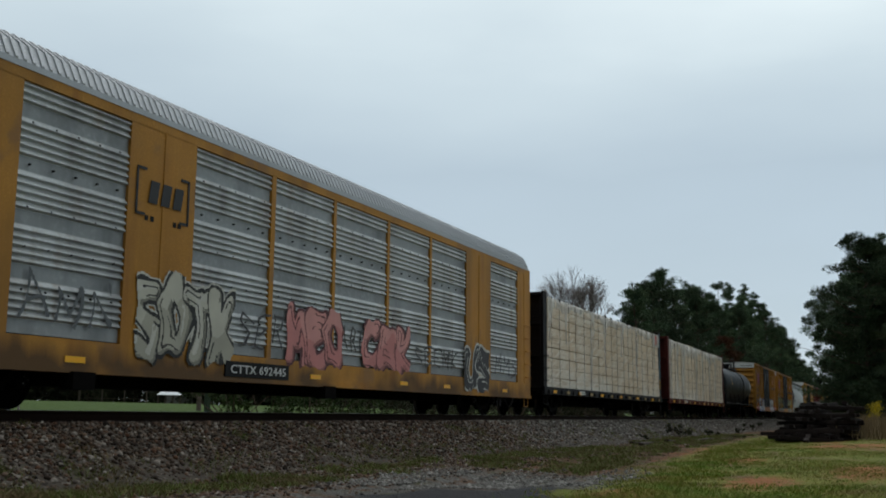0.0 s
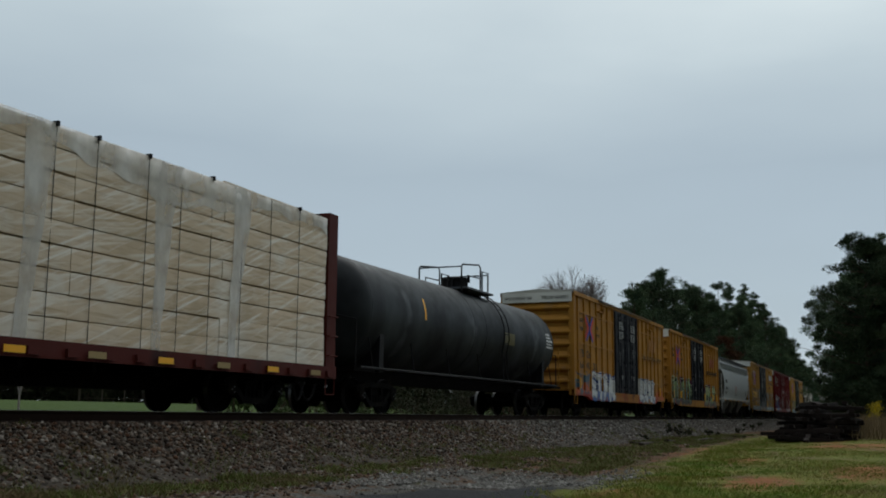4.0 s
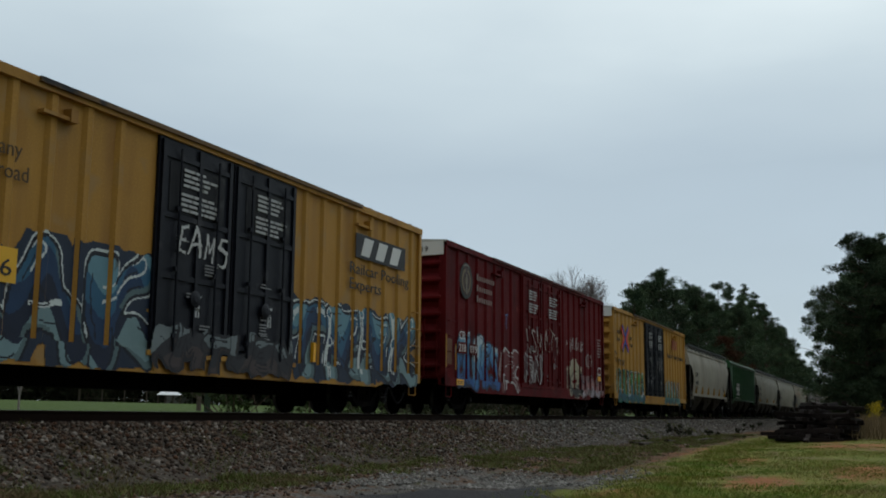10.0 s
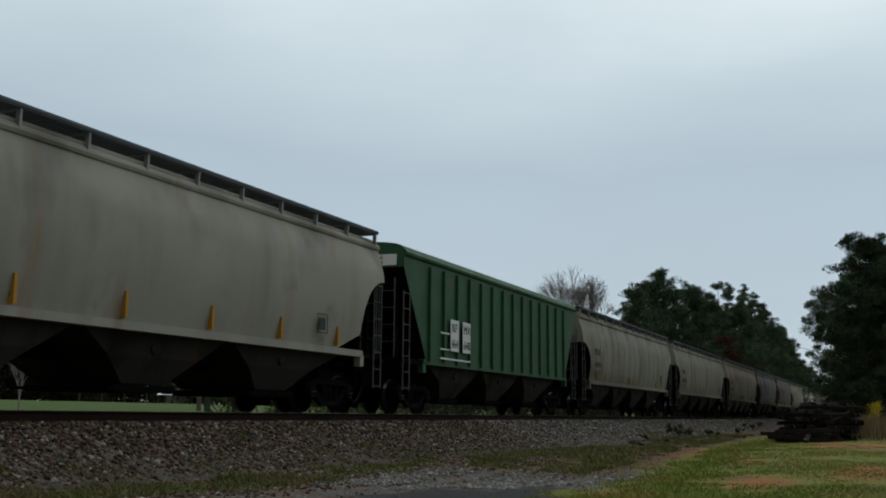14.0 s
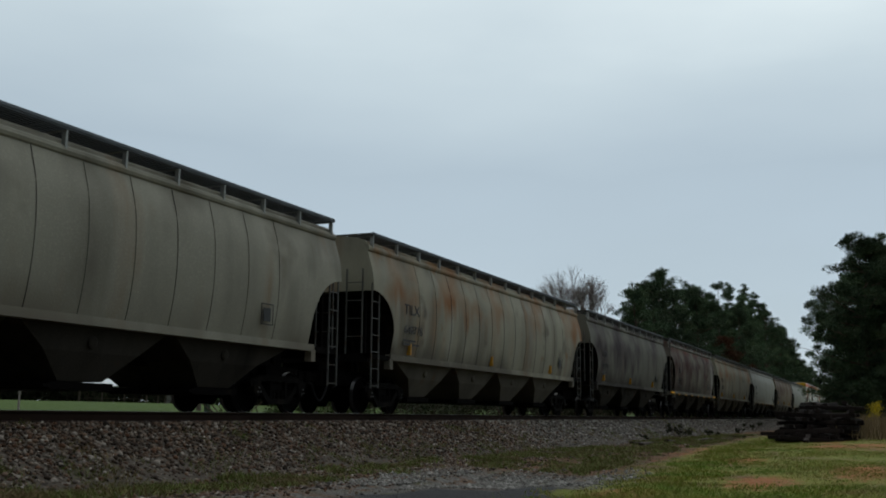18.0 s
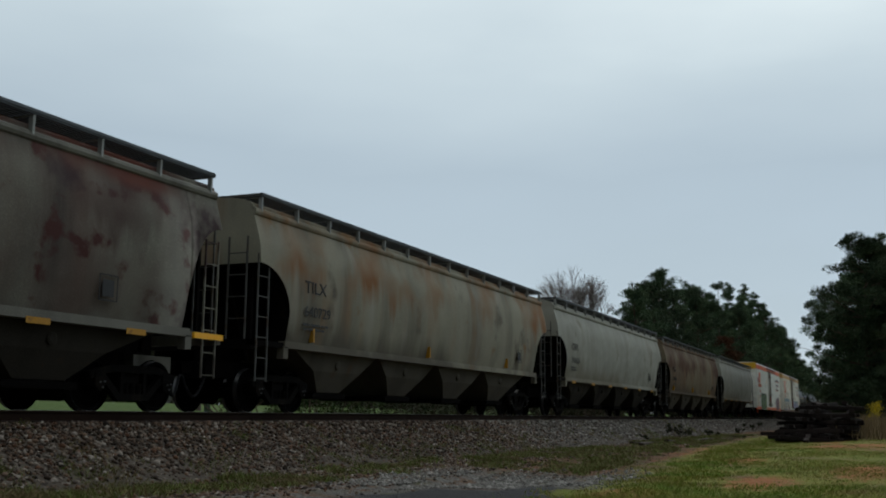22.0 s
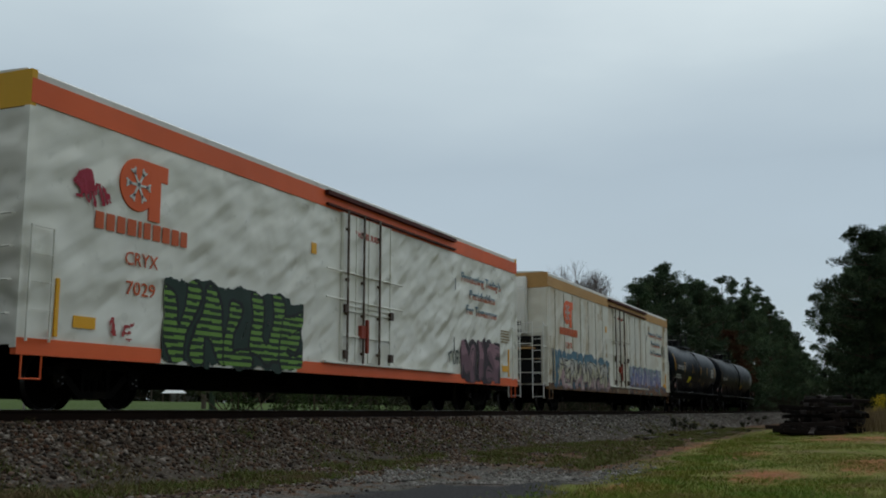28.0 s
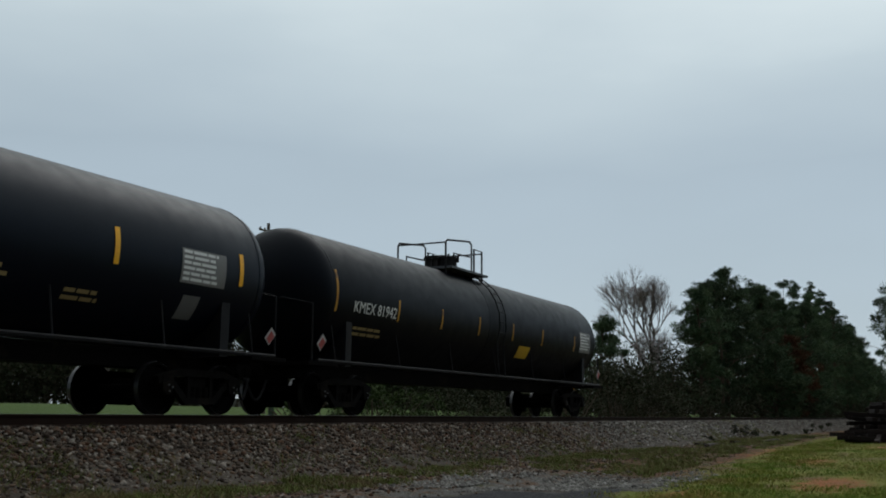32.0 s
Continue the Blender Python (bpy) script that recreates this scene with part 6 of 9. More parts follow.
lettering("CP  218019", 0, 4.74, 0.15, M_TEXTK, b8, -0.045, 1.2, end=True, y=0.2)
door_writing(b8, 11)
graffiti(b8, 0.9, 4.65, 0.68, 2.6, 5, [(0.015, 0.085, 0.27), (0.03, 0.15, 0.36), (0.10, 0.26, 0.42), (0.38, 0.48, 0.54)], (0.008, 0.010, 0.03), None, None, 81, dep8, 0.2, word="ELMES", label="blue graffiti letters fading to white")
graffiti(b8, 4.65, 6.75, 0.72, 2.45, 1, [(0.11, 0.012, 0.014)], (0.46, 0.46, 0.46), None, None, 84, dep8, 0.2, word="R", label="white outlined graffiti letter")
graffiti(b8, 6.8, 9.0, 1.1, 2.2, 2, [(0.05, 0.01, 0.012)], (0.36, 0.35, 0.35), None, None, 85, lambda x, z: -1.62, 0.12, label="white outlined graffiti letters")
graffiti(b8, 4.9, 5.6, 2.8, 3.45, 2, [(0.3, 0.3, 0.3)], (0.06, 0.14, 0.32), seed=87, depth=dep8, tag=True, label="blue sprayed tag")
graffiti(b8, 12.5, 14.7, 0.68, 2.3, 1, [(0.02, 0.018, 0.018), (0.30, 0.28, 0.19)], (0.40, 0.37, 0.28), (0.30, 0.27, 0.20), None, 86, dep8, 0.3, word="O", label="cream and black graffiti")
graffiti(b8, 14.2, 18.0, 0.72, 1.75, 4, [(0.34, 0.30, 0.34), (0.30, 0.15, 0.15), (0.20, 0.10, 0.11)], (0.03, 0.02, 0.025), (0.16, 0.10, 0.10), None, 88, dep8, 0.22, label="pink and grey graffiti letters")
graffiti(b8, 12.4, 15.0, 2.5, 3.2, 7, [(0.3, 0.3, 0.3)], (0.36, 0.33, 0.32), seed=90, depth=dep8, tag=True, label="white chalk tag")
graffiti(b8, 15.1, 16.3, 1.9, 2.7, 4, [(0.3, 0.3, 0.3)], (0.34, 0.30, 0.29), seed=91, depth=dep8, tag=True, label="white chalk tag")
bars([(17.0, 17.5, 1.75, 0.32)], M_TEXTW, b8, -1.575, "stencil_frame")
bars([(17.05, 17.45, 1.8, 0.22)], M_MAROON, b8, -1.580, "stencil_frame")
bars([(17.0, 17.5, 1.5, 0.2)], M_REFLECT, b8, -1.575, "placard", "yellow notice plate")
bars(block(17.0, 17.6, 3.3, 7, 0.05, 0.07, 77), spray((0.30, 0.22, 0.21)), b8, -1.575)
graffiti(b8, 7.1, 9.0, 2.0, 3.3, 3, [(0.3, 0.3, 0.3)], (0.42, 0.38, 0.36), seed=92, depth=lambda x, z: -1.615, tag=True, label="white chalk tag")
graffiti(b8, 9.3, 11.2, 2.2, 3.3, 3, [(0.3, 0.3, 0.3)], (0.36, 0.30, 0.28), seed=93, depth=lambda x, z: -1.615, tag=True, label="white chalk tag")

b9, dep9 = boxcar(199.7, "yellow boxcar with black double doors and green-blue graffiti", M_YELLOW2, "posts")
yellow_slogan(b9, -1.564, 0.75)
arrow_logo(b9, 2.33, 3.70, 0.76, -1.572)
for tx, x, z in (("TB", 0.8, 2.38), ("OX", 1.55, 2.38), ("66", 0.88, 1.88), ("32", 1.62, 1.88), ("01", 2.5, 1.88)):
    lettering(tx, x, z, 0.30, M_TEXTK, b9, -1.572, 0.55)
wordmark(b9, 14.0, 15.6, 3.9, 4.45, spray((0.30, 0.06, 0.04)), -1.572)
lettering("Railcar Pooling Experts", 12.6, 3.35, 0.28, M_TEXTK, b9, -1.572, 4.8)
lettering("TBOX 663201", 0, 4.74, 0.14, M_TEXTK, b9, -0.045, 1.2, end=True, y=0.4)
door_writing(b9, 14, worn=True)
graffiti(b9, 0.62, 6.6, 0.64, 2.25, 4, [(0.015, 0.09, 0.13), (0.018, 0.16, 0.085), (0.05, 0.22, 0.045)], (0.008, 0.02, 0.035), (0.02, 0.12, 0.085), (0.42, 0.44, 0.46), 96, dep9, 0.26, word="AUKE", glow=0.22, label="green and teal graffiti letters")
graffiti(b9, 11.4, 16.3, 0.64, 2.05, 5, [(0.02, 0.13, 0.12), (0.05, 0.20, 0.18), (0.18, 0.26, 0.28)], (0.012, 0.015, 0.04), (0.06, 0.04, 0.09), (0.40, 0.45, 0.45), 99, dep9, 0.23, label="teal and violet graffiti letters")
graffiti(b9, 9.5, 11.2, 2.3, 3.3, 3, [(0.3, 0.3, 0.3)], (0.26, 0.26, 0.27), seed=101, depth=lambda x, z: -1.612, tag=True, label="white chalk tag")
graffiti(b9, 7.0, 8.9, 1.5, 2.3, 3, [(0.3, 0.3, 0.3)], (0.22, 0.22, 0.23), seed=102, depth=lambda x, z: -1.612, tag=True, label="white chalk tag")
graffiti(b9, -0.02 + 0.3, 1.1, 2.4, 3.2, 2, [(0.3, 0.3, 0.3)], (0.03, 0.03, 0.03), seed=103, depth=dep9, tag=True, label="black sprayed tag")

# ---- the string of covered hoppers ----
h10 = hopper(219.65, 16.9, HOPPER_MATS["beige"], "beige covered hopper with grey streaks and orange reflectors", "curved", 3, 1.49, 4.22, (0.0, 3.3, 1.2), mark=("CAEX", "540105"))
h11 = hopper(237.8, 16.4, HOPPER_MATS["green"], "dark green ribbed covered hopper", "ribbed", 3, 1.49, 4.30, (0.0, 3.9, 1.5))
ribs_green(h11, 16.4, HOPPER_MATS["green"])
for x in (3.05, 3.98):
    bars([(x, x + 0.62, 1.82, 0.92)], M_TEXTW, h11, -1.61, "number_board", "white board behind the car's marks")
for tx, x, z, w in (("RF", 3.12, 2.38, 0.42), ("MX", 4.04, 2.38, 0.5), ("464", 3.1, 1.92, 0.5), ("648", 4.04, 1.92, 0.5)):
    lettering(tx, x, z, 0.26, M_TEXTK, h11, -1.618, w)
bm = NB()
box(bm, -0.03, -0.012, -1.3, 0.2, 3.95, 4.25)
part("number_board", bm, M_PLACARD, h11)
lettering("RFMX", 0, 4.11, 0.11, M_TEXTK, h11, -0.034, 0.75, end=True, y=-0.15)
lettering("464648", 0, 3.97, 0.10, M_TEXTK, h11, -0.034, 0.75, end=True, y=-0.15)
bars([(2.3, 2.98, 2.28, 0.05), (2.3, 2.98, 1.82, 0.04), (2.3, 4.6, 1.55, 0.05)], M_TEXTW, h11, -1.61)
h12 = hopper(255.3, 18.9, HOPPER_MATS["cream"], "cream covered hopper with brown streaks and orange reflectors", "curved", 4, 1.49, 4.16, (0.0, 3.05, 1.25), mark=("TILX", "648913"))
h13 = hopper(275.75, 19.3, HOPPER_MATS["cream"], "cream covered hopper with brown streaks", "curved", 4, 1.49, 4.14, (0.0, 3.05, 1.25), mark=("TILX", "648914"))
h14 = hopper(296.75, 19.05, HOPPER_MATS["rusty"], "rust-stained grey covered hopper", "curved", 4, 1.49, 4.16, (0.0, 3.05, 1.25), mark=("TILX", "640718"), bay=M_BAYPALE)
h15 = hopper(317.3, 16.45, HOPPER_MATS["purple"], "sooty grey-brown covered hopper with purple streaks", "curved", 3, 1.49, 4.14, (0.0, 3.1, 1.25), mark=("CEFX", "10272"))
h16 = hopper(335.2, 15.85, HOPPER_MATS["plum"], "brown-streaked covered hopper with a deep pale sill", "curved", 3, 1.49, 4.20, (0.0, 3.5, 1.0), sill=paint("weathered_pale_sill", (0.15, 0.145, 0.125), 0.6, vary=0.15, streak=[((0.03, 0.025, 0.022), 0.6, 1.2)]), mark=("CEFX", "10876"), yellow_ends=True)
for y in (-1.38, 1.38):
    bm = NB()
    pipe(bm, [(0.05, y * 1.06, 1.4), (0.05, y * 1.06, 3.4), (0.05, y * 1.06, 4.3), (0.12, y * 1.05, 4.45), (0.3, y, 4.52), (1.2, y, 4.53)], 0.04, 8)
    part("end_rail", bm, M_GALVBAR, h16, "bent rail over the car end")
h17 = hopper(352.4, 19.35, HOPPER_MATS["rusty"], "cream covered hopper with orange rust streaks", "curved", 4, 1.49, 4.16, (0.0, 3.05, 1.25), mark=("TILX", "640729"), bay=M_BAYPALE)
h18 = hopper(373.3, 19.5, HOPPER_MATS["clean"], "clean grey-white covered hopper", "curved", 4, 1.49, 4.20, (0.0, 3.05, 1.25), mark=("CEFX", "31026"))
h19 = hopper(394.3, 19.35, HOPPER_MATS["brown"], "brown-stained covered hopper with rust streaks", "curved", 4, 1.49, 4.16, (0.0, 3.05, 1.25), mark=("TILX", "637087"), bay=M_BAYPALE)
h20 = hopper(415.2, 19.3, HOPPER_MATS["clean"], "pale grey covered hopper with a rounded side", "curved", 3, 1.49, 4.22, (0.0, 3.05, 1.25))
for h, L in ((h10, 16.9), (h15, 16.45), (h12, 18.9), (h13, 19.3), (h14, 19.05), (h17, 19.35), (h19, 19.35)):
    for i in range(6 if h is h10 else 0 if h is h13 else 3):
        bm = NB()
        x = 2.2 + i * (L - 4.6) / (5 if h is h10 else 2.3)
        box(bm, x, x + 0.07, -1.575, -1.44, 1.55, 2.0 if h is h10 else 1.85)
        part("reflector", bm, M_OLDREFLECT, h, "upright orange reflector strip")
    # faint upright seams between the side sheets
    for i in range(1, 14 if h in (h12, h13, h14) else 1):
        bm = NB()
        x = 1.6 + i * (L - 3.2) / 14
        pts = [(-(1.44 + 0.15 * math.sin(math.pi * min(1, max(0, t)) ** 0.9) - 0.10 * max(0, t - 0.75) / 0.25) - 0.004, 1.5 + 2.65 * t) for t in [k / 10 for k in range(11)]]
        va = [bm.verts.new((x, y, z)) for y, z in pts]
        vm = [bm.verts.new((x + 0.012, y - 0.008, z)) for y, z in pts]
        vb = [bm.verts.new((x + 0.024, y, z)) for y, z in pts]
        for p, q in ((va, vm), (vm, vb)):
            for k in range(10):
                bm.faces.new((p[k], q[k], q[k + 1], p[k + 1]))
        part("sheet_seam", bm, HOPPER_MATS["purple"], h)
for h, L in ((h18, 19.5), (h20, 19.3), (h16, 15.85)):
    for i in range(6):
        x = 2.0 + i * (L - 4.6) / 5
        bars([(x, x + 0.5, 1.29, 0.10)], M_OLDREFLECT, h, -1.534, "reflector")


# ---- refrigerator cars ----
M_RODS = paint("rust_stained_rod", (0.10, 0.07, 0.05), 0.6, vary=0.2, patch=[((0.30, 0.28, 0.25), 0.35, 3.0)])


def reefer(left, label, body, band, sillm, second):
    L = 22.1
    car = rail_car("refrigerator_car", left, L, label, "refrigerator car", truck_in=2.3)
    underframe(car, L)
    W = 1.56
    r = random.Random(int(left))
    # sides, softly buckled between the posts
    for s in (-1, 1):
        bm = NB()
        nx, nz = 170, 34
        ph = [r.uniform(0, 6) for _ in range(6)]
        g = []
        for i in range(nx + 1):
            x = 0.1 + (L - 0.2) * i / nx
            colv = []
            for j in range(nz + 1):
                z = 1.02 + 3.98 * j / nz
                amp = 0.007 if not second else 0.004
                w = amp * math.sin(x * 3.9 + 1.9 * z + ph[0] + 0.9 * math.sin(z * 1.3 + x * 0.7 + ph[1])) * math.sin(z * 3.4 - x * 0.8 + ph[2] + 0.7 * math.sin(x * 1.1 + ph[3]))
                w += 0.35 * amp * math.sin(x * 1.1 - z * 2.0 + ph[4])
                colv.append(bm.verts.new((x, s * (W + w - 0.004 - (0.012 if j in (0, nz) else 0)), z)))
            g.append(colv)
        for p, q in zip(g, g[1:]):
            for j in range(nz):
                bm.faces.new((p[j], q[j], q[j + 1], p[j + 1]))
        part("side_wall", bm, body, car, smooth=True)
    bm = NB()
    prism(bm, [(-W + 0.01, 4.98), (W - 0.01, 4.98), (W - 0.01, 5.11), (W - 0.14, 5.18), (0, 5.23), (-W + 0.14, 5.18), (-W + 0.01, 5.11)], "x", 0.02, L - 0.02)
    part("roof", bm, M_WHITE, car, "white roof with a bright eave")
    def bandf(bm, s):
        box(bm, 0.0, L, *sorted((s * (W - 0.05), s * (W + 0.016))), 4.62, 5.0)
    sides(bandf, band, "top_band", car, "painted band below the eave")
    def sillf(bm, s):
        y = sorted((s * (W - 0.1), s * (W + 0.014)))
        if second:
            box(bm, 0, L, *y, 0.80, 1.03)
        else:
            box(bm, 0, 3.3, *y, 0.80, 1.05)
            box(bm, 7.85, L, *y, 0.80, 1.05)
    sides(sillf, sillm, "side_sill", car)
    if not second:
        bm = NB()
        for s in (-1, 1):
            box(bm, 3.3, 7.85, *sorted((s * (W - 0.1), s * (W + 0.01))), 0.80, 1.03)
        part("side_sill", bm, body, car)
    for x, s in ((0, -1), (L, 1)):
        bm = NB()
        box(bm, *sorted((x - s * 0.1, x)), -W, W, 0.95, 4.56)
        part("end_wall", bm, body, car)
        bm = NB()
        box(bm, *sorted((x - s * 0.1, x + s * 0.012)), -W - 0.01, W + 0.01, 4.57, 5.14)
        part("end_band", bm, M_REFYEL if not second else band, car, "coloured band over the car end")
        for y in (-W, W - 0.1):
            bm = NB()
            box(bm, *sorted((x - s * 0.12, x + s * 0.015)), y - 0.008, y + 0.108, 0.9, 4.57)
            part("corner_post", bm, body, car)
    # plug door on its rails
    a, b = 8.95, 12.3
    bm = NB()
    box(bm, a + 0.75, b, -(W + 0.05), -(W - 0.05), 1.12, 4.62)
    d = part("door", bm, body, car, "white plug door with lock rods and hinges")
    for x in (a + 0.8, a + 1.45, a + 2.1, a + 2.75, b - 0.06):
        bm = NB()
        box(bm, x - 0.02, x + 0.02, -(W + 0.07), -W, 1.12, 4.62)
        part("door_post", bm, body, d)
    for x in (a + 0.95, a + 1.75, a + 2.6):
        bm = NB()
        rod(bm, (x, -(W + 0.11), 1.1), (x, -(W + 0.11), 4.7), 0.028, 6)
        for z in (1.3, 2.2, 3.0, 4.2):
            box(bm, x - 0.05, x + 0.05, -(W + 0.12), -(W + 0.04), z, z + 0.06)
        part("lock_rod", bm, M_RODS, d, "rust-stained dark lock rod")
    for z in (2.3, 2.42, 1.7):
        bm = NB()
        box(bm, a + 0.8, b - 0.05, -(W + 0.09), -(W + 0.04), z, z + 0.04)
        part("door_bar", bm, body, d)
    for x in (a + 0.8, b - 0.15):
        for z in (1.18, 2.25):
            bm = NB()
            box(bm, x, x + 0.16, -(W + 0.13), -(W + 0.04), z, z + 0.20)
            part("hinge", bm, spray((0.06, 0.035, 0.025)), d, "dark rusty hinge block")
    bm = NB()
    box(bm, a + 1.6, a + 2.0, -(W + 0.14), -(W + 0.05), 1.7, 2.0)
    box(bm, a + 1.85, a + 1.93, -(W + 0.17), -(W + 0.1), 1.35, 2.15)
    part("door_handle", bm, spray((0.30, 0.05, 0.03)), d, "red lock handle")
    for z in (1.06, 4.66):
        bm = NB()
        box(bm, a, 16.5, -(W + 0.10), -(W - 0.03), z, z + 0.05)
        part("door_rail", bm, body if z < 2 else M_OXIDE, car)
    bm = NB()
    box(bm, a - 0.05, 16.5, -(W + 0.12), -(W - 0.03), 4.90, 5.0)
    part("door_hood", bm, M_OXIDE, car, "dark red hood over the door rail")
    bm = NB()
    pipe(bm, [(a, -(W + 0.08), 3.2), (b + 0.6, -(W + 0.08), 3.2)], 0.02, 5)
    pipe(bm, [(a, -(W + 0.08), 2.55), (b + 0.6, -(W + 0.08), 2.55)], 0.02, 5)
    part("door_guide", bm, body, car)
    # ladders and grabs
    for x in (0.12, L - 0.62):
        ladder("side_ladder", car, x, -(W + 0.07), 1.0, 2.75, "x", 0.46, 0.42, body)
        stirrup(car, x, -W, sillm, top=0.82, low=0.45)
        bm = NB()
        box(bm, x + 0.6 if x < 5 else x - 0.3, x + 0.67 if x < 5 else x - 0.23, -(W + 0.03), -W, 1.1, 2.0)
        part("reflector", bm, M_REFLECT, car, "upright yellow reflector strip")
    bm = NB()
    for z in (1.4, 1.9, 2.4, 2.9):
        pipe(bm, [(-0.06, -1.45, z), (-0.12, -1.45, z), (-0.12, 0.9, z), (-0.06, 0.9, z)], 0.018, 5)
    part("end_grab_iron", bm, body, car)
    # mark: an orange disc with a tail and a snow crystal
    bm = NB()
    lathe(bm, [(0.45, -(W + 0.024)), (0.46, -(W + 0.02)), (0.46, -W)], (2.5, 0, 3.82), "y", 26)
    strut(bm, [(2.6, 4.14), (3.2, 4.13)], 0.29, -(W + 0.022), -W)
    strut(bm, [(2.95, 4.05), (2.95, 3.34)], 0.30, -(W + 0.026), -W)
    part("emblem", bm, M_ORANGE, car, "orange company emblem")
    bm = NB()
    for i in range(6):
        q = i * math.pi / 3
        strut(bm, [(2.5, 3.82), (2.5 + 0.29 * math.cos(q), 3.82 + 0.29 * math.sin(q))], 0.045, -(W + 0.036), -(W + 0.027))
        for k in (-0.5, 0.5):
            strut(bm, [(2.5 + 0.2 * math.cos(q), 3.82 + 0.2 * math.sin(q)), (2.5 + 0.2 * math.cos(q) + 0.12 * math.cos(q + k), 3.82 + 0.2 * math.sin(q) + 0.12 * math.sin(q + k))], 0.035, -(W + 0.036), -(W + 0.027))
    part("emblem", bm, M_WHITE, car, "white snow crystal on the emblem")
    x = 1.5
    rows = []
    for w in (0.24, 0.24, 0.24, 0.26, 0.12, 0.22, 0.24, 0.24, 0.24, 0.22):
        rows.append((x, x + w - 0.04, 2.92, 0.28))
        x += w + 0.02
    bars(rows, M_TEXTO, car, -(W + 0.017), label="company name as orange bars")
    lettering("CRYX", 2.25, 2.42, 0.24, M_TEXTO, car, -(W + 0.016), 0.85)
    lettering("7029" if not second else "4022", 2.3, 1.92, 0.24, M_TEXTO, car, -(W + 0.016), 0.75)
    for k, (tx, x, w) in enumerate((("Protecting Today's", 17.1, 3.35), ("Perishables", 17.75, 2.15), ("For Tomorrow", 17.5, 2.6))):
        two_coloured(lettering(tx, x, 3.84 - k * 0.48, 0.29, M_SLOGANTOP, car, -(W + 0.018), w), 3.94 - k * 0.48, M_SLOGANLOW)
    bars(block(20.5, 21.4, 2.6, 5, 0.04, 0.05, int(left)), M_TEXTG, car, -(W + 0.016))
    lettering("WOMBOURNE", 10.35, 4.12, 0.16, M_TEXTR, car, -(W + 0.056), 1.4) if not second else lettering("MT HOOD", 10.4, 4.15, 0.15, M_TEXTR, car, -(W + 0.056), 1.0)
    for x, z in ((8.35, 3.45),):
        bars([(x, x + 0.22, z, 0.25)], M_REFLECT, car, -(W + 0.018), "placard", "small yellow plate")
    bars([(1.12, 1.62, 1.27, 0.19), (20.6, 21.15, 1.25, 0.2)], M_REFLECT, car, -(W + 0.018), "placard", "yellow notice plates")
    for x in (16.55, 16.45):
        bars([(x, x + 0.05, 3.5 if x > 16.5 else 1.75, 0.36)], M_TEXTK, car, -(W + 0.05), "hook")
    return car


def corner_ladder(car, x, s, material):
    """A tall white ladder standing off the car's end at the near corner, with hand rails to the far side."""
    ladder("corner_ladder", car, x + s * 0.42, -1.52, 0.45, 3.25, "y", 0.42, 0.42, material)
    for z in (1.0, 2.35, 3.1):
        bm = NB()
        pipe(bm, [(x, -1.5, z), (x + s * 0.42, -1.5, z)], 0.022, 5)
        part("ladder_bracket", bm, material, car)
    for z in (2.45, 2.85, 3.2):
        bm = NB()
        pipe(bm, [(x + s * 0.42, -1.1, z), (x + s * 0.42, 1.25, z), (x, 1.25, z)], 0.02, 5)
        part("hand_rail", bm, material, car)
    for y in (-0.35, 0.45, 1.22):
        bm = NB()
        pipe(bm, [(x + s * 0.42, y, 2.3), (x + s * 0.42, y, 3.2)], 0.02, 5)
        part("rail_post", bm, material, car)


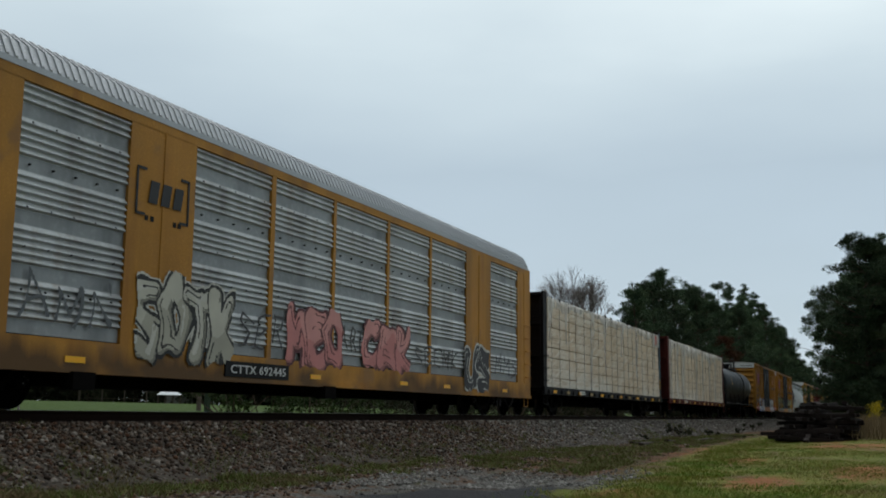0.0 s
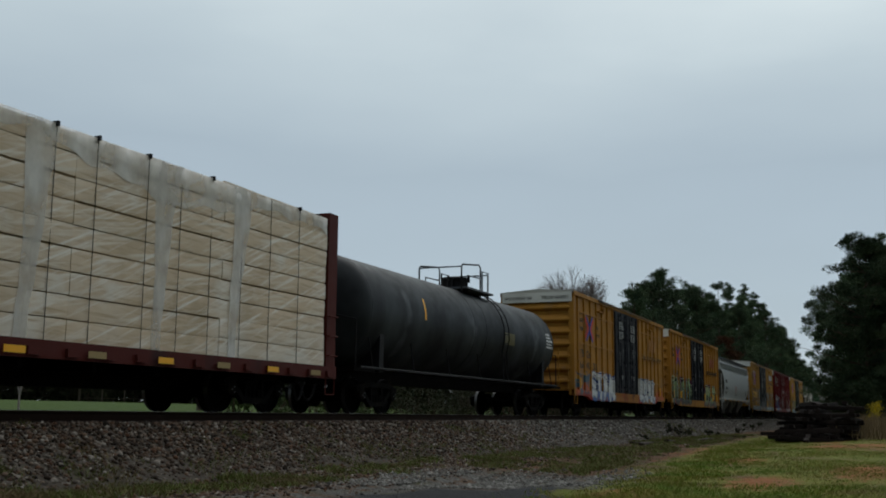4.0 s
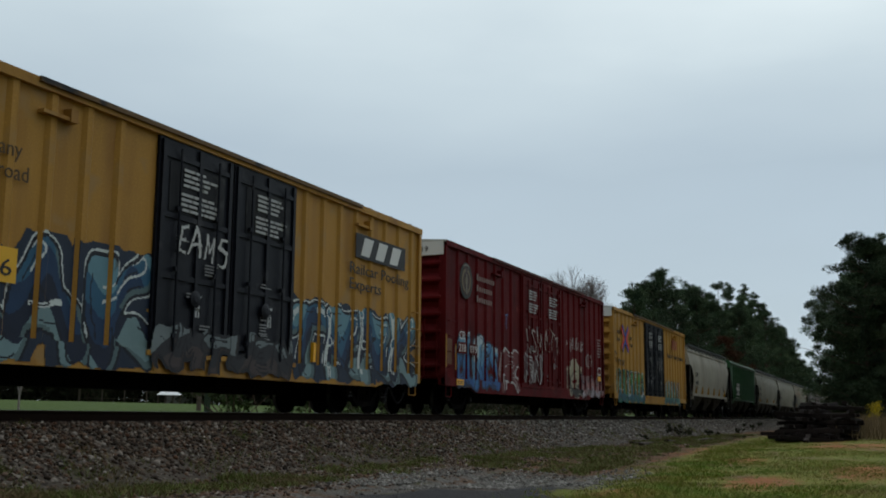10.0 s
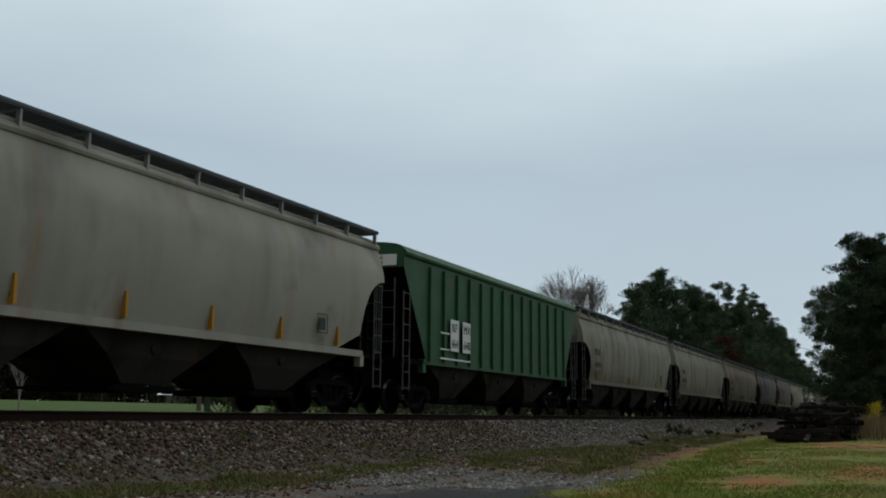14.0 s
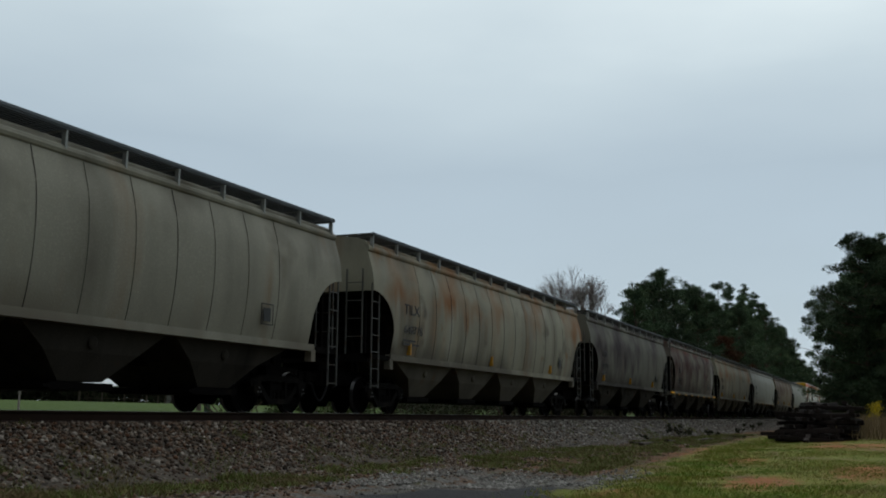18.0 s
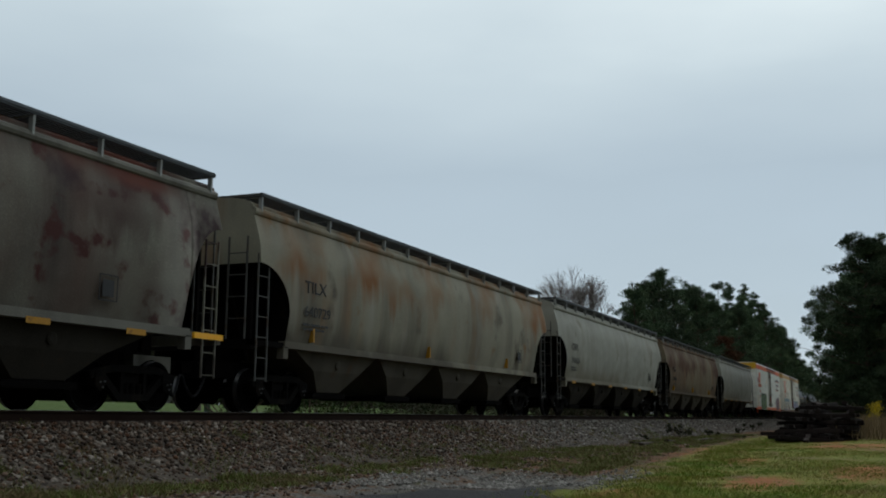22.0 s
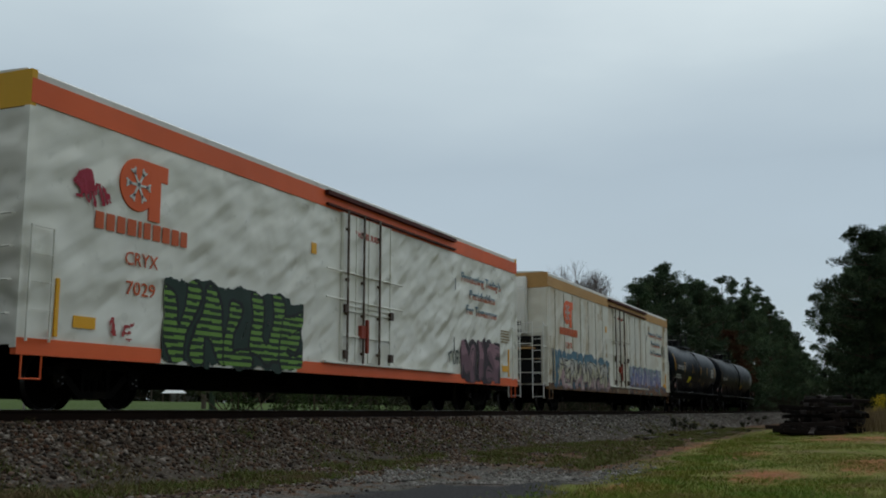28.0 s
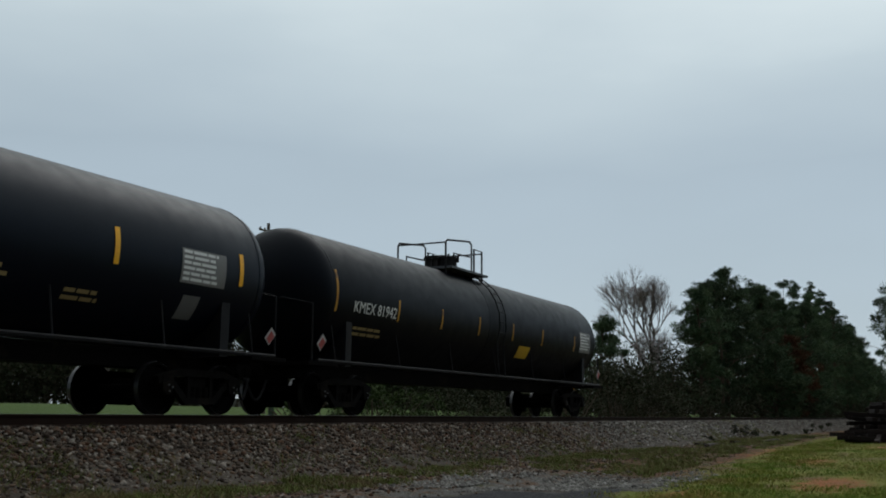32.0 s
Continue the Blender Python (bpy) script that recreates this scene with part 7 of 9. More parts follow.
def cooling_unit(car):
    """The refrigeration machine on the car's front end over a black sheet for the shaded recess."""
    # Black sheet on the end wall that paints the shade of the recess.
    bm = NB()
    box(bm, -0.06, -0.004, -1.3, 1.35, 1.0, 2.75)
    part("machine_recess", bm, M_BLACK, car, "black sheet standing in for the shaded recess below the refrigeration unit")
    bm = NB()
    prism(bm, [(-0.01, 2.75), (-0.30, 2.78), (-0.34, 3.9), (-0.30, 4.55), (-0.16, 4.98), (-0.01, 5.02)], "y", -0.8, 1.3)
    bmesh.ops.bevel(bm, geom=bm.edges[:], offset=0.05, segments=2, affect="EDGES")
    part("cooling_unit", bm, M_WHITE, car, "white refrigeration unit on the car end")
    bm = NB()
    prism(bm, [(-0.325, 3.62), (-0.362, 3.62), (-0.335, 4.30), (-0.31, 4.30)], "y", -0.45, 1.2)
    part("unit_grille", bm, M_BLACK, car, "black grille of the refrigeration unit")
    for i in range(4):
        bm = NB()
        box(bm, -0.325 + 0.03 * i, -0.2, -0.35, 1.1, 4.42 + i * 0.115, 4.475 + i * 0.115)
        part("unit_louvre", bm, M_BLACK, car)
    bm = NB()
    box(bm, -0.2, 0.3, -0.2, 0.7, 5.1, 5.2)
    part("exhaust_cover", bm, M_BLACK, car)
    for y, z in ((0.75, 3.0), (-0.55, 2.85), (-0.55, 3.15)):
        bm = NB()
        box(bm, -0.36, -0.28, y - 0.08, y + 0.08, z, z + 0.14)
        part("latch", bm, M_BLACK, car)
    for y, z in ((0.1, 2.4), (-0.9, 2.4)):
        bm = NB()
        box(bm, -0.14, -0.062, y, y + 0.75, z, z + 0.33)
        part("vent", bm, M_BLACK, car)
    bm = NB()
    box(bm, -0.5, -0.05, -1.1, 1.3, 2.26, 2.32)
    part("service_platform", bm, M_TAN, car, "rusty service platform")
    for y in (-0.25, 0.65):
        bm = NB()
        pipe(bm, [(-0.45, y, 2.26), (-0.1, y - 0.2, 1.05)], 0.035, 5)
        part("platform_strut", bm, M_TAN, car)
    bm = NB()
    box(bm, -0.35, -0.08, -0.4, 0.9, 1.25, 1.75)
    part("fuel_tank", bm, M_BLACK, car)


r21 = reefer(437.1, "white refrigerator car with orange band and green striped graffiti", M_REEFER, M_ORANGE, M_ORANGE, False)
corner_ladder(r21, 22.1, 1, M_WHITE)
lettering("CRYX 7029", 0, 4.74, 0.15, M_TEXTK, r21, -0.016, 1.3, end=True, y=0.9)
dr = lambda x, z: -1.582
graffiti(r21, 3.3, 8.05, 0.72, 2.42, 5, [(0.15, 0.30, 0.05), (0.008, 0.022, 0.014)], (0.004, 0.008, 0.008), (0.01, 0.03, 0.022), None, 111, dr, 0.15, word="VALUE", stripes=26, glow=0.14, label="green and black striped graffiti letters")
graffiti(r21, 17.0, 20.4, 0.82, 2.25, 3, [(0.16, 0.08, 0.11), (0.26, 0.14, 0.18)], (0.012, 0.008, 0.012), (0.03, 0.012, 0.025), None, 113, dr, 0.26, word="MIS", label="mauve graffiti letters outlined in black")
graffiti(r21, 16.1, 17.0, 1.2, 1.9, 3, [(0.3, 0.3, 0.3)], (0.03, 0.05, 0.04), seed=115, depth=dr, tag=True, label="dark sprayed tag")
graffiti(r21, 0.95, 1.85, 3.2, 3.75, 4, [(0.42, 0.03, 0.07)], (0.34, 0.015, 0.04), seed=116, depth=dr, tag=True, label="red sprayed scrawl")
graffiti(r21, 0.98, 1.5, 3.4, 3.85, 2, [(0.40, 0.03, 0.07)], (0.36, 0.02, 0.05), None, None, 118, lambda x, z: -1.579, 0.14, label="red sprayed smear")
graffiti(r21, 1.85, 2.6, 1.1, 1.6, 2, [(0.45, 0.03, 0.06)], (0.40, 0.05, 0.05), seed=117, depth=dr, tag=True, label="red sprayed tag")
r22 = reefer(462.65, "aged white refrigerator car with tan band and a wall of graffiti", M_REEFER2, M_TAN, paint("flaking_tan_sill_paint", (0.17, 0.09, 0.04), 0.6, vary=0.15, patch=[((0.40, 0.36, 0.29), 0.2, 1.3), ((0.05, 0.022, 0.013), 0.35, 1.0)]), True)
cooling_unit(r22)
corner_ladder(r22, 0, -1, M_WHITE)
dr2 = lambda x, z: -1.586
graffiti(r22, 0.5, 9.0, 0.82, 2.35, 9, [(0.05, 0.12, 0.19), (0.08, 0.18, 0.26)], (0.07, 0.15, 0.22), None, None, 120, dr, 0.3, label="blue cloud of spray behind the letters", glow=0.2)
graffiti(r22, 1.1, 9.0, 0.82, 2.05, 9, [(0.42, 0.28, 0.30), (0.50, 0.47, 0.33), (0.50, 0.49, 0.46)], (0.03, 0.025, 0.03), None, (0.62, 0.60, 0.52), 121, dr2, 0.19, label="pastel graffiti letters crowded over the side")
graffiti(r22, 1.3, 8.8, 0.95, 1.9, 13, [(0.45, 0.35, 0.20)], (0.04, 0.03, 0.04), None, None, 122, lambda x, z: -1.59, 0.1, tag=True, label="black outline scrawl over the letters")
graffiti(r22, 12.7, 20.0, 0.82, 2.2, 7, [(0.32, 0.15, 0.07), (0.22, 0.20, 0.34), (0.14, 0.16, 0.33), (0.30, 0.34, 0.42)], (0.04, 0.04, 0.08), (0.16, 0.30, 0.30), (0.5, 0.5, 0.55), 124, dr, 0.2, label="violet and brown graffiti letters", glow=0.06)
graffiti(r22, 12.9, 21.2, 0.82, 1.3, 12, [(0.28, 0.12, 0.05), (0.10, 0.12, 0.20)], (0.10, 0.05, 0.03), None, None, 125, dr2, 0.12, label="brown spray along the sill")
graffiti(r22, 20.2, 21.3, 2.75, 3.65, 4, [(0.3, 0.3, 0.3)], (0.03, 0.03, 0.03), seed=126, depth=dr, tag=True, label="black sprayed figure")
M_JOINT = paint("dirty_panel_joint", (0.36, 0.31, 0.24), 0.7, vary=0.3)
for i in range(11):
    bm = NB()
    x = 0.95 + i * 1.16 if i < 7 else 13.0 + (i - 7) * 1.16
    box(bm, x, x + 0.012, -1.572, -1.55, 1.05, 4.56)
    part("panel_joint", bm, M_JOINT, r22)

# ---- the last two tank cars ----
t1 = tank_car(486.9, 16.3, M_TANK, "glossy black tank car with white lettering and yellow marks", (6.1, 8.5))
tank_text(t1, "CTCX 731535", 1.3, 2.48, 0.25, M_TEXTW, 2.05)
tank_block(t1, 1.25, 3.2, 2.16, 2, 0.06, 0.07, M_TEXTW, 21)
for x in (0.62, 3.6, 6.35, 9.3, 11.7, 14.9):
    tank_patch(t1, x, x + 0.11, 2.35, 2.95 if x > 1 else 3.3, M_REFLECT, label="yellow reflector strip")
tank_patch(t1, 5.35, 6.2, 1.78, 2.12, spray((0.62, 0.55, 0.02)), "placard", "yellow notice plate")
for x, z in ((6.9, 1.75), (9.0, 2.1), (10.9, 1.9)):
    tank_block(t1, x, x + 0.9, z, 2, 0.06, 0.05, M_TEXTG, int(x * 10))
tank_patch(t1, 13.3, 14.5, 2.25, 2.85, spray((0.16, 0.16, 0.16)), "data_plate")
tank_block(t1, 13.35, 14.45, 2.82, 6, 0.05, 0.045, M_TEXTW, 29)
tank_block(t1, 3.95, 4.3, 2.95, 3, 0.09, 0.05, M_TEXTW, 31)
tank_patch(t1, 13.5, 13.95, 1.65, 2.05, spray((0.12, 0.12, 0.12)), "stencil_frame")
t2 = tank_car(504.3, 18.9, M_TANK2, "matt black tank car at the end of the train", (7.5, 9.9))
tank_text(t2, "KMEX 81942", 1.6, 2.25, 0.26, M_TEXTW, 1.9)
tank_block(t2, 1.6, 3.4, 1.95, 2, 0.06, 0.06, M_TEXTG, 41)
for x in (0.85, 3.6, 5.9, 8.2, 10.6, 13.0, 16.0):
    tank_patch(t2, x, x + 0.08, 2.2, 2.7 if x > 1 else 3.1, M_OLDREFLECT, label="yellow reflector strip")
tank_patch(t2, 11.3, 12.2, 1.75, 2.1, spray((0.50, 0.30, 0.02)), "placard", "yellow notice plate")
tank_patch(t2, 16.6, 17.7, 2.2, 2.9, spray((0.16, 0.16, 0.16)), "data_plate")
tank_block(t2, 16.65, 17.65, 2.85, 6, 0.05, 0.05, M_TEXTW, 43)
for car, L in ((t1, 16.3), (t2, 18.9)):
    for x in (0.35, L - 0.35):
        bm = NB()
        strut(bm, [(x - 0.14, 1.42), (x, 1.56)], 0.19, -1.47, -1.462)
        part("hazard_placard", bm, spray((0.26, 0.24, 0.235)), car, "grimy white and red hazard diamond")
        bm = NB()
        strut(bm, [(x - 0.12, 1.42), (x - 0.02, 1.52)], 0.13, -1.478, -1.471)
        part("hazard_placard", bm, spray((0.22, 0.03, 0.025)), car, "red part of the hazard diamond")
bm = NB()
box(bm, 19.6, 19.72, -0.12, 0.12, 0.95, 1.35)
part("end_of_train_device", bm, M_REFLECT, t2)
# ---- the ground: one sheet to the horizon ----
def ground_z(x, y):
    z = -1.06 + 0.05 * math.sin(x * 0.21 + 1) * math.sin(y * 0.35) + 0.02 * math.sin(x * 0.9 + y * 1.3)
    if y < 5:
        z += 0.10 * min(1, (5 - y) / 4) * min(1, max(0, (x - 12) / 20))
    if 5.2 < y < 7.2 and x < 30:
        z -= 0.05
    if y > 19:
        t = min(1, (y - 19) / 120)
        z += 0.75 * min(1, (y - 19) / 12) + 2.2 * t
    if y > 150:
        z += (y - 150) * 0.004
    return z


def steps(marks):
    out = []
    for a, b, n in marks:
        out += [a + (b - a) * i / n for i in range(n)]
    return out + [marks[-1][1]]


M_GROUND = bpy.data.materials.new("ground_grass_dirt_gravel")
M_GROUND.use_nodes = True


def ground_material(m):
    n, l = m.node_tree.nodes, m.node_tree.links
    bs = n["Principled BSDF"]
    bs.inputs["Roughness"].default_value = 0.95
    bs.inputs["Specular IOR Level"].default_value = 0.15
    co = n.new("ShaderNodeTexCoord")
    sep = n.new("ShaderNodeSeparateXYZ")
    l.new(co.outputs["Object"], sep.inputs["Vector"])

    def noise(scale, detail=5, rough=0.6):
        t = n.new("ShaderNodeTexNoise")
        t.inputs["Scale"].default_value, t.inputs["Detail"].default_value, t.inputs["Roughness"].default_value = scale, detail, rough
        l.new(co.outputs["Object"], t.inputs["Vector"])
        return t.outputs["Fac"]

    def math_node(op, a, b):
        k = n.new("ShaderNodeMath")
        k.operation = op
        for i, v in enumerate((a, b)):
            if isinstance(v, (int, float)):
                k.inputs[i].default_value = v
            else:
                l.new(v, k.inputs[i])
        return k.outputs[0]

    def step(src, lo, hi):
        r = n.new("ShaderNodeMapRange")
        r.inputs["From Min"].default_value, r.inputs["From Max"].default_value = lo, hi
        l.new(src, r.inputs["Value"])
        return r.outputs["Result"]

    def mix(fac, a, b):
        x = n.new("ShaderNodeMix")
        x.data_type = "RGBA"
        l.new(fac, x.inputs["Factor"])
        for sock, v in (("A", a), ("B", b)):
            if isinstance(v, tuple):
                x.inputs[sock].default_value = v + (1,)
            else:
                l.new(v, x.inputs[sock])
        return x.outputs["Result"]

    big, mid, fine = noise(0.25), noise(1.4), noise(22, 3)
    grass = mix(step(mid, 0.3, 0.7), (0.10, 0.125, 0.016), (0.17, 0.17, 0.035))
    grass = mix(step(fine, 0.52, 0.8), grass, (0.16, 0.12, 0.05))
    clay = mix(step(fine, 0.3, 0.7), (0.19, 0.066, 0.026), (0.32, 0.13, 0.055))
    def spot(cx, cy, rx, ry):
        dx = math_node("DIVIDE", math_node("SUBTRACT", sep.outputs["X"], cx), rx)
        dy = math_node("DIVIDE", math_node("SUBTRACT", sep.outputs["Y"], cy), ry)
        d = math_node("ADD", math_node("MULTIPLY", dx, dx), math_node("MULTIPLY", dy, dy))
        return step(math_node("ADD", d, math_node("MULTIPLY", math_node("SUBTRACT", noise(4.5, 8, 0.75), 0.5), 9.0)), 1.3, 0.2)

    lawn = mix(step(noise(0.7, 6, 0.65), 0.50, 0.62), grass, (0.12, 0.082, 0.036))
    for s in ((18.2, 2.1, 1.5, 0.55), (40.0, 1.6, 5.0, 1.5), (33.0, -0.5, 4.0, 0.8), (26.0, 3.4, 2.2, 0.5), (50, 2.6, 5, 0.7), (22.0, 0.6, 3.0, 0.6), (30.0, 5.6, 5.0, 0.5), (14.6, 3.6, 1.5, 0.4)):
        lawn = mix(spot(*s), lawn, clay)
    dirt = mix(step(fine, 0.3, 0.7), (0.055, 0.029, 0.016), (0.125, 0.068, 0.038))
    dirt = mix(step(mid, 0.52, 0.62), dirt, (0.042, 0.05, 0.014))
    dirt = mix(step(noise(2.6, 5), 0.54, 0.62), dirt, (0.12, 0.048, 0.021))
    grey = mix(step(fine, 0.35, 0.65), (0.028, 0.026, 0.024), (0.15, 0.145, 0.135))
    dark = mix(step(fine, 0.4, 0.7), (0.018, 0.019, 0.022), (0.05, 0.051, 0.054))
    y = math_node("ADD", sep.outputs["Y"], math_node("MULTIPLY", math_node("SUBTRACT", mid, 0.5), 2.4))
    # the grass edge drifts away from the camera's side
    edge = math_node("SUBTRACT", y, math_node("MULTIPLY", math_node("MINIMUM", sep.outputs["X"], 52.0), 0.062))
    c = mix(step(edge, 3.1, 3.9), lawn, dirt)
    # an old tarred apron with loose pale gravel round its edge
    x = math_node("ADD", sep.outputs["X"], math_node("MULTIPLY", math_node("SUBTRACT", noise(0.9, 6), 0.5), 5.0))
    apron = math_node("MULTIPLY", math_node("MULTIPLY", step(y, 4.1, 4.6), step(y, 8.3, 7.5)), step(x, 20.6, 19.0))
    loose = math_node("MULTIPLY", apron, step(noise(1.8, 6, 0.7), 0.40, 0.52))
    c = mix(loose, c, grey)
    tar = math_node("MULTIPLY", math_node("MULTIPLY", step(y, 4.2, 4.5), step(y, 6.9, 6.5)), step(x, 15.4, 14.8))
    c = mix(tar, c, dark)
    field = mix(step(mid, 0.3, 0.7), (0.042, 0.074, 0.013), (0.062, 0.098, 0.020))
    c = mix(step(sep.outputs["Y"], 18, 22), c, field)
    l.new(c, bs.inputs["Base Color"])
    b = n.new("ShaderNodeBump")
    b.inputs["Strength"].default_value, b.inputs["Distance"].default_value = 1.0, 0.05
    l.new(fine, b.inputs["Height"])
    l.new(b.outputs["Normal"], bs.inputs["Normal"])


ground_material(M_GROUND)
gx = steps([(-3000, -200, 6), (-200, -20, 9), (-20, 0, 10), (0, 40, 90), (40, 120, 60), (120, 400, 20), (400, 4000, 10)])
gy = steps([(-3000, -100, 5), (-100, -8, 8), (-8, 10, 60), (10, 24, 20), (24, 160, 24), (160, 4000, 10)])
gv = [(x, y, ground_z(x, y)) for x in gx for y in gy]
ny = len(gy)
gf = [(i * ny + j, (i + 1) * ny + j, (i + 1) * ny + j + 1, i * ny + j + 1) for i in range(len(gx) - 1) for j in range(ny - 1)]
gm = bpy.data.meshes.new("ground")
gm.from_pydata(gv, [], gf)
gm.materials.append(M_GROUND)
gm.polygons.foreach_set("use_smooth", [True] * len(gm.polygons))
tagged(new("ground", gm), "rough ground of thin grass, red clay, dirt and gravel", "ground", kind="structure")


# ---- scattered small stuff ----
def island_material(name, cols, rough=0.9, per_object=0.0, drift=None):
    m = bpy.data.materials.new(name)
    m.use_nodes = True
    n, l = m.node_tree.nodes, m.node_tree.links
    bs = n["Principled BSDF"]
    bs.inputs["Roughness"].default_value = rough
    bs.inputs["Specular IOR Level"].default_value = 0.2
    g = n.new("ShaderNodeNewGeometry")
    r = n.new("ShaderNodeValToRGB")
    e = r.color_ramp.elements
    e[0].color, e[1].color = cols[0] + (1,), cols[-1] + (1,)
    for i, c in enumerate(cols[1:-1]):
        e.new((i + 1) / (len(cols) - 1)).color = c + (1,)
    l.new(g.outputs["Random Per Island"], r.inputs["Fac"])
    co = n.new("ShaderNodeTexCoord")
    t = n.new("ShaderNodeTexNoise")
    t.inputs["Scale"].default_value = 9
    l.new(co.outputs["Object"], t.inputs["Vector"])
    x = n.new("ShaderNodeMix")
    x.data_type, x.blend_type = "RGBA", "MULTIPLY"
    x.inputs["Factor"].default_value = 0.6
    mr = n.new("ShaderNodeMapRange")
    mr.inputs["To Min"].default_value, mr.inputs["To Max"].default_value = 0.6, 1.3
    l.new(t.outputs["Fac"], mr.inputs["Value"])
    l.new(r.outputs["Color"], x.inputs["A"])
    l.new(mr.outputs["Result"], x.inputs["B"])
    last = x.outputs["Result"]
    for col2, scale, lo, hi in drift or ():
        # broad patches of a second tone
        t2 = n.new("ShaderNodeTexNoise")
        t2.inputs["Scale"].default_value, t2.inputs["Detail"].default_value = scale, 4
        l.new(co.outputs["Object"], t2.inputs["Vector"])
        m2 = n.new("ShaderNodeMapRange")
        m2.inputs["From Min"].default_value, m2.inputs["From Max"].default_value = lo, hi
        m2.inputs["To Max"].default_value = 0.8
        l.new(t2.outputs["Fac"], m2.inputs["Value"])
        x2 = n.new("ShaderNodeMix")
        x2.data_type = "RGBA"
        l.new(m2.outputs["Result"], x2.inputs["Factor"])
        l.new(last, x2.inputs["A"])
        x2.inputs["B"].default_value = col2 + (1,)
        last = x2.outputs["Result"]
    if per_object:
        info = n.new("ShaderNodeObjectInfo")
        hs = n.new("ShaderNodeHueSaturation")
        vr = n.new("ShaderNodeMapRange")
        vr.inputs["To Min"].default_value, vr.inputs["To Max"].default_value = 1 - per_object, 1 + per_object
        l.new(info.outputs["Random"], vr.inputs["Value"])
        l.new(vr.outputs["Result"], hs.inputs["Value"])
        l.new(last, hs.inputs["Color"])
        last = hs.outputs["Color"]
    l.new(last, bs.inputs["Base Color"])
    return m


ICO = bmesh.new()
bmesh.ops.create_icosphere(ICO, subdivisions=1, radius=1)
ICO_V = np.array([v.co[:] for v in ICO.verts])
ICO_F = np.array([[v.index for v in f.verts] for f in ICO.faces])
ICO.free()


def scatter_mesh(name, verts, faces, material):
    me = bpy.data.meshes.new(name)
    me.vertices.add(len(verts))
    me.vertices.foreach_set("co", np.asarray(verts, dtype=np.float32).ravel())
    k = faces.shape[1]
    me.loops.add(faces.size)
    me.loops.foreach_set("vertex_index", faces.ravel().astype(np.int32))
    me.polygons.add(len(faces))
    me.polygons.foreach_set("loop_start", np.arange(0, faces.size, k, dtype=np.int32))
    me.materials.append(material)
    me.update(calc_edges=True)
    return new(name, me)


def stones(name, P, size, material, rng):
    n = len(P)
    s = size[:, None, None] * rng.uniform(0.55, 1.15, (n, 1, 3)) * rng.uniform(0.75, 1.2, (n, len(ICO_V), 1))
    V = ICO_V[None] * s
    a = rng.uniform(0, 6.28, n)
    c, d = np.cos(a)[:, None], np.sin(a)[:, None]
    X = V[..., 0] * c - V[..., 1] * d
    Y = V[..., 0] * d + V[..., 1] * c
    V = np.stack([X, Y, V[..., 2] * 0.75], -1) + P[:, None, :]
    F = (ICO_F[None] + (np.arange(n) * len(ICO_V))[:, None, None]).reshape(-1, 3)
    return scatter_mesh(name, V.reshape(-1, 3), F, material)


def blades(name, P, height, width, material, rng, lean=0.5):
    n = len(P)
    a = rng.uniform(0, 6.28, n)
    side = np.stack([np.cos(a), np.sin(a), np.zeros(n)], -1) * width[:, None]
    tip = np.stack([rng.normal(0, lean, n), rng.normal(0, lean, n), np.ones(n)], -1) * height[:, None]
    V = np.stack([P - side, P + side, P + tip], 1).reshape(-1, 3)
    F = np.arange(3 * n).reshape(-1, 3)
    return scatter_mesh(name, V, F, material)


def lattice(seed, x, y, size):
    """Smooth value noise between -1 and 1."""
    g = np.random.default_rng(seed).uniform(-1, 1, (97, 97))
    u, v = x / size, y / size
    i, j = np.floor(u).astype(int), np.floor(v).astype(int)
    f, h = u - i, v - j
    f, h = f * f * (3 - 2 * f), h * h * (3 - 2 * h)
    at = lambda a, b: g[a % 97, b % 97]
    return (at(i, j) * (1 - f) + at(i + 1, j) * f) * (1 - h) + (at(i, j + 1) * (1 - f) + at(i + 1, j + 1) * f) * h


rng = np.random.default_rng(5)
M_STONE = island_material("granite_ballast", [(0.008, 0.006, 0.005), (0.10, 0.068, 0.049), (0.014, 0.010, 0.008), (0.16, 0.125, 0.098), (0.11, 0.053, 0.03), (0.018, 0.014, 0.012), (0.05, 0.032, 0.022), (0.30, 0.265, 0.23), (0.06, 0.043, 0.033), (0.125, 0.077, 0.05)])
M_PALESTONE = island_material("pale_gravel", [(0.04, 0.037, 0.034), (0.16, 0.155, 0.145), (0.07, 0.066, 0.06), (0.28, 0.27, 0.255), (0.09, 0.085, 0.08)])
M_GRASS = island_material("grass_blades", [(0.085, 0.125, 0.012), (0.16, 0.195, 0.022), (0.12, 0.165, 0.016), (0.20, 0.205, 0.035), (0.26, 0.19, 0.075)], drift=[((0.22, 0.16, 0.07), 0.9, 0.52, 0.68), ((0.08, 0.175, 0.016), 0.6, 0.50, 0.64)])
M_WEED = island_material("weeds", [(0.06, 0.10, 0.016), (0.105, 0.15, 0.028), (0.17, 0.14, 0.07), (0.085, 0.13, 0.022), (0.14, 0.08, 0.045), (0.08, 0.12, 0.02)], drift=[((0.16, 0.105, 0.06), 0.8, 0.56, 0.70)])
M_DRYGRASS = island_material("dry_grass", [(0.16, 0.11, 0.06), (0.22, 0.16, 0.09), (0.12, 0.09, 0.04)])
M_BALLAST = paint("ballast_bed", (0.062, 0.052, 0.043), 0.95, vary=0.3, grain=16, bump=1.0, patch=[((0.13, 0.115, 0.10), 0.3, 12.0), ((0.02, 0.016, 0.013), 0.25, 9.0)], spec=0.08)

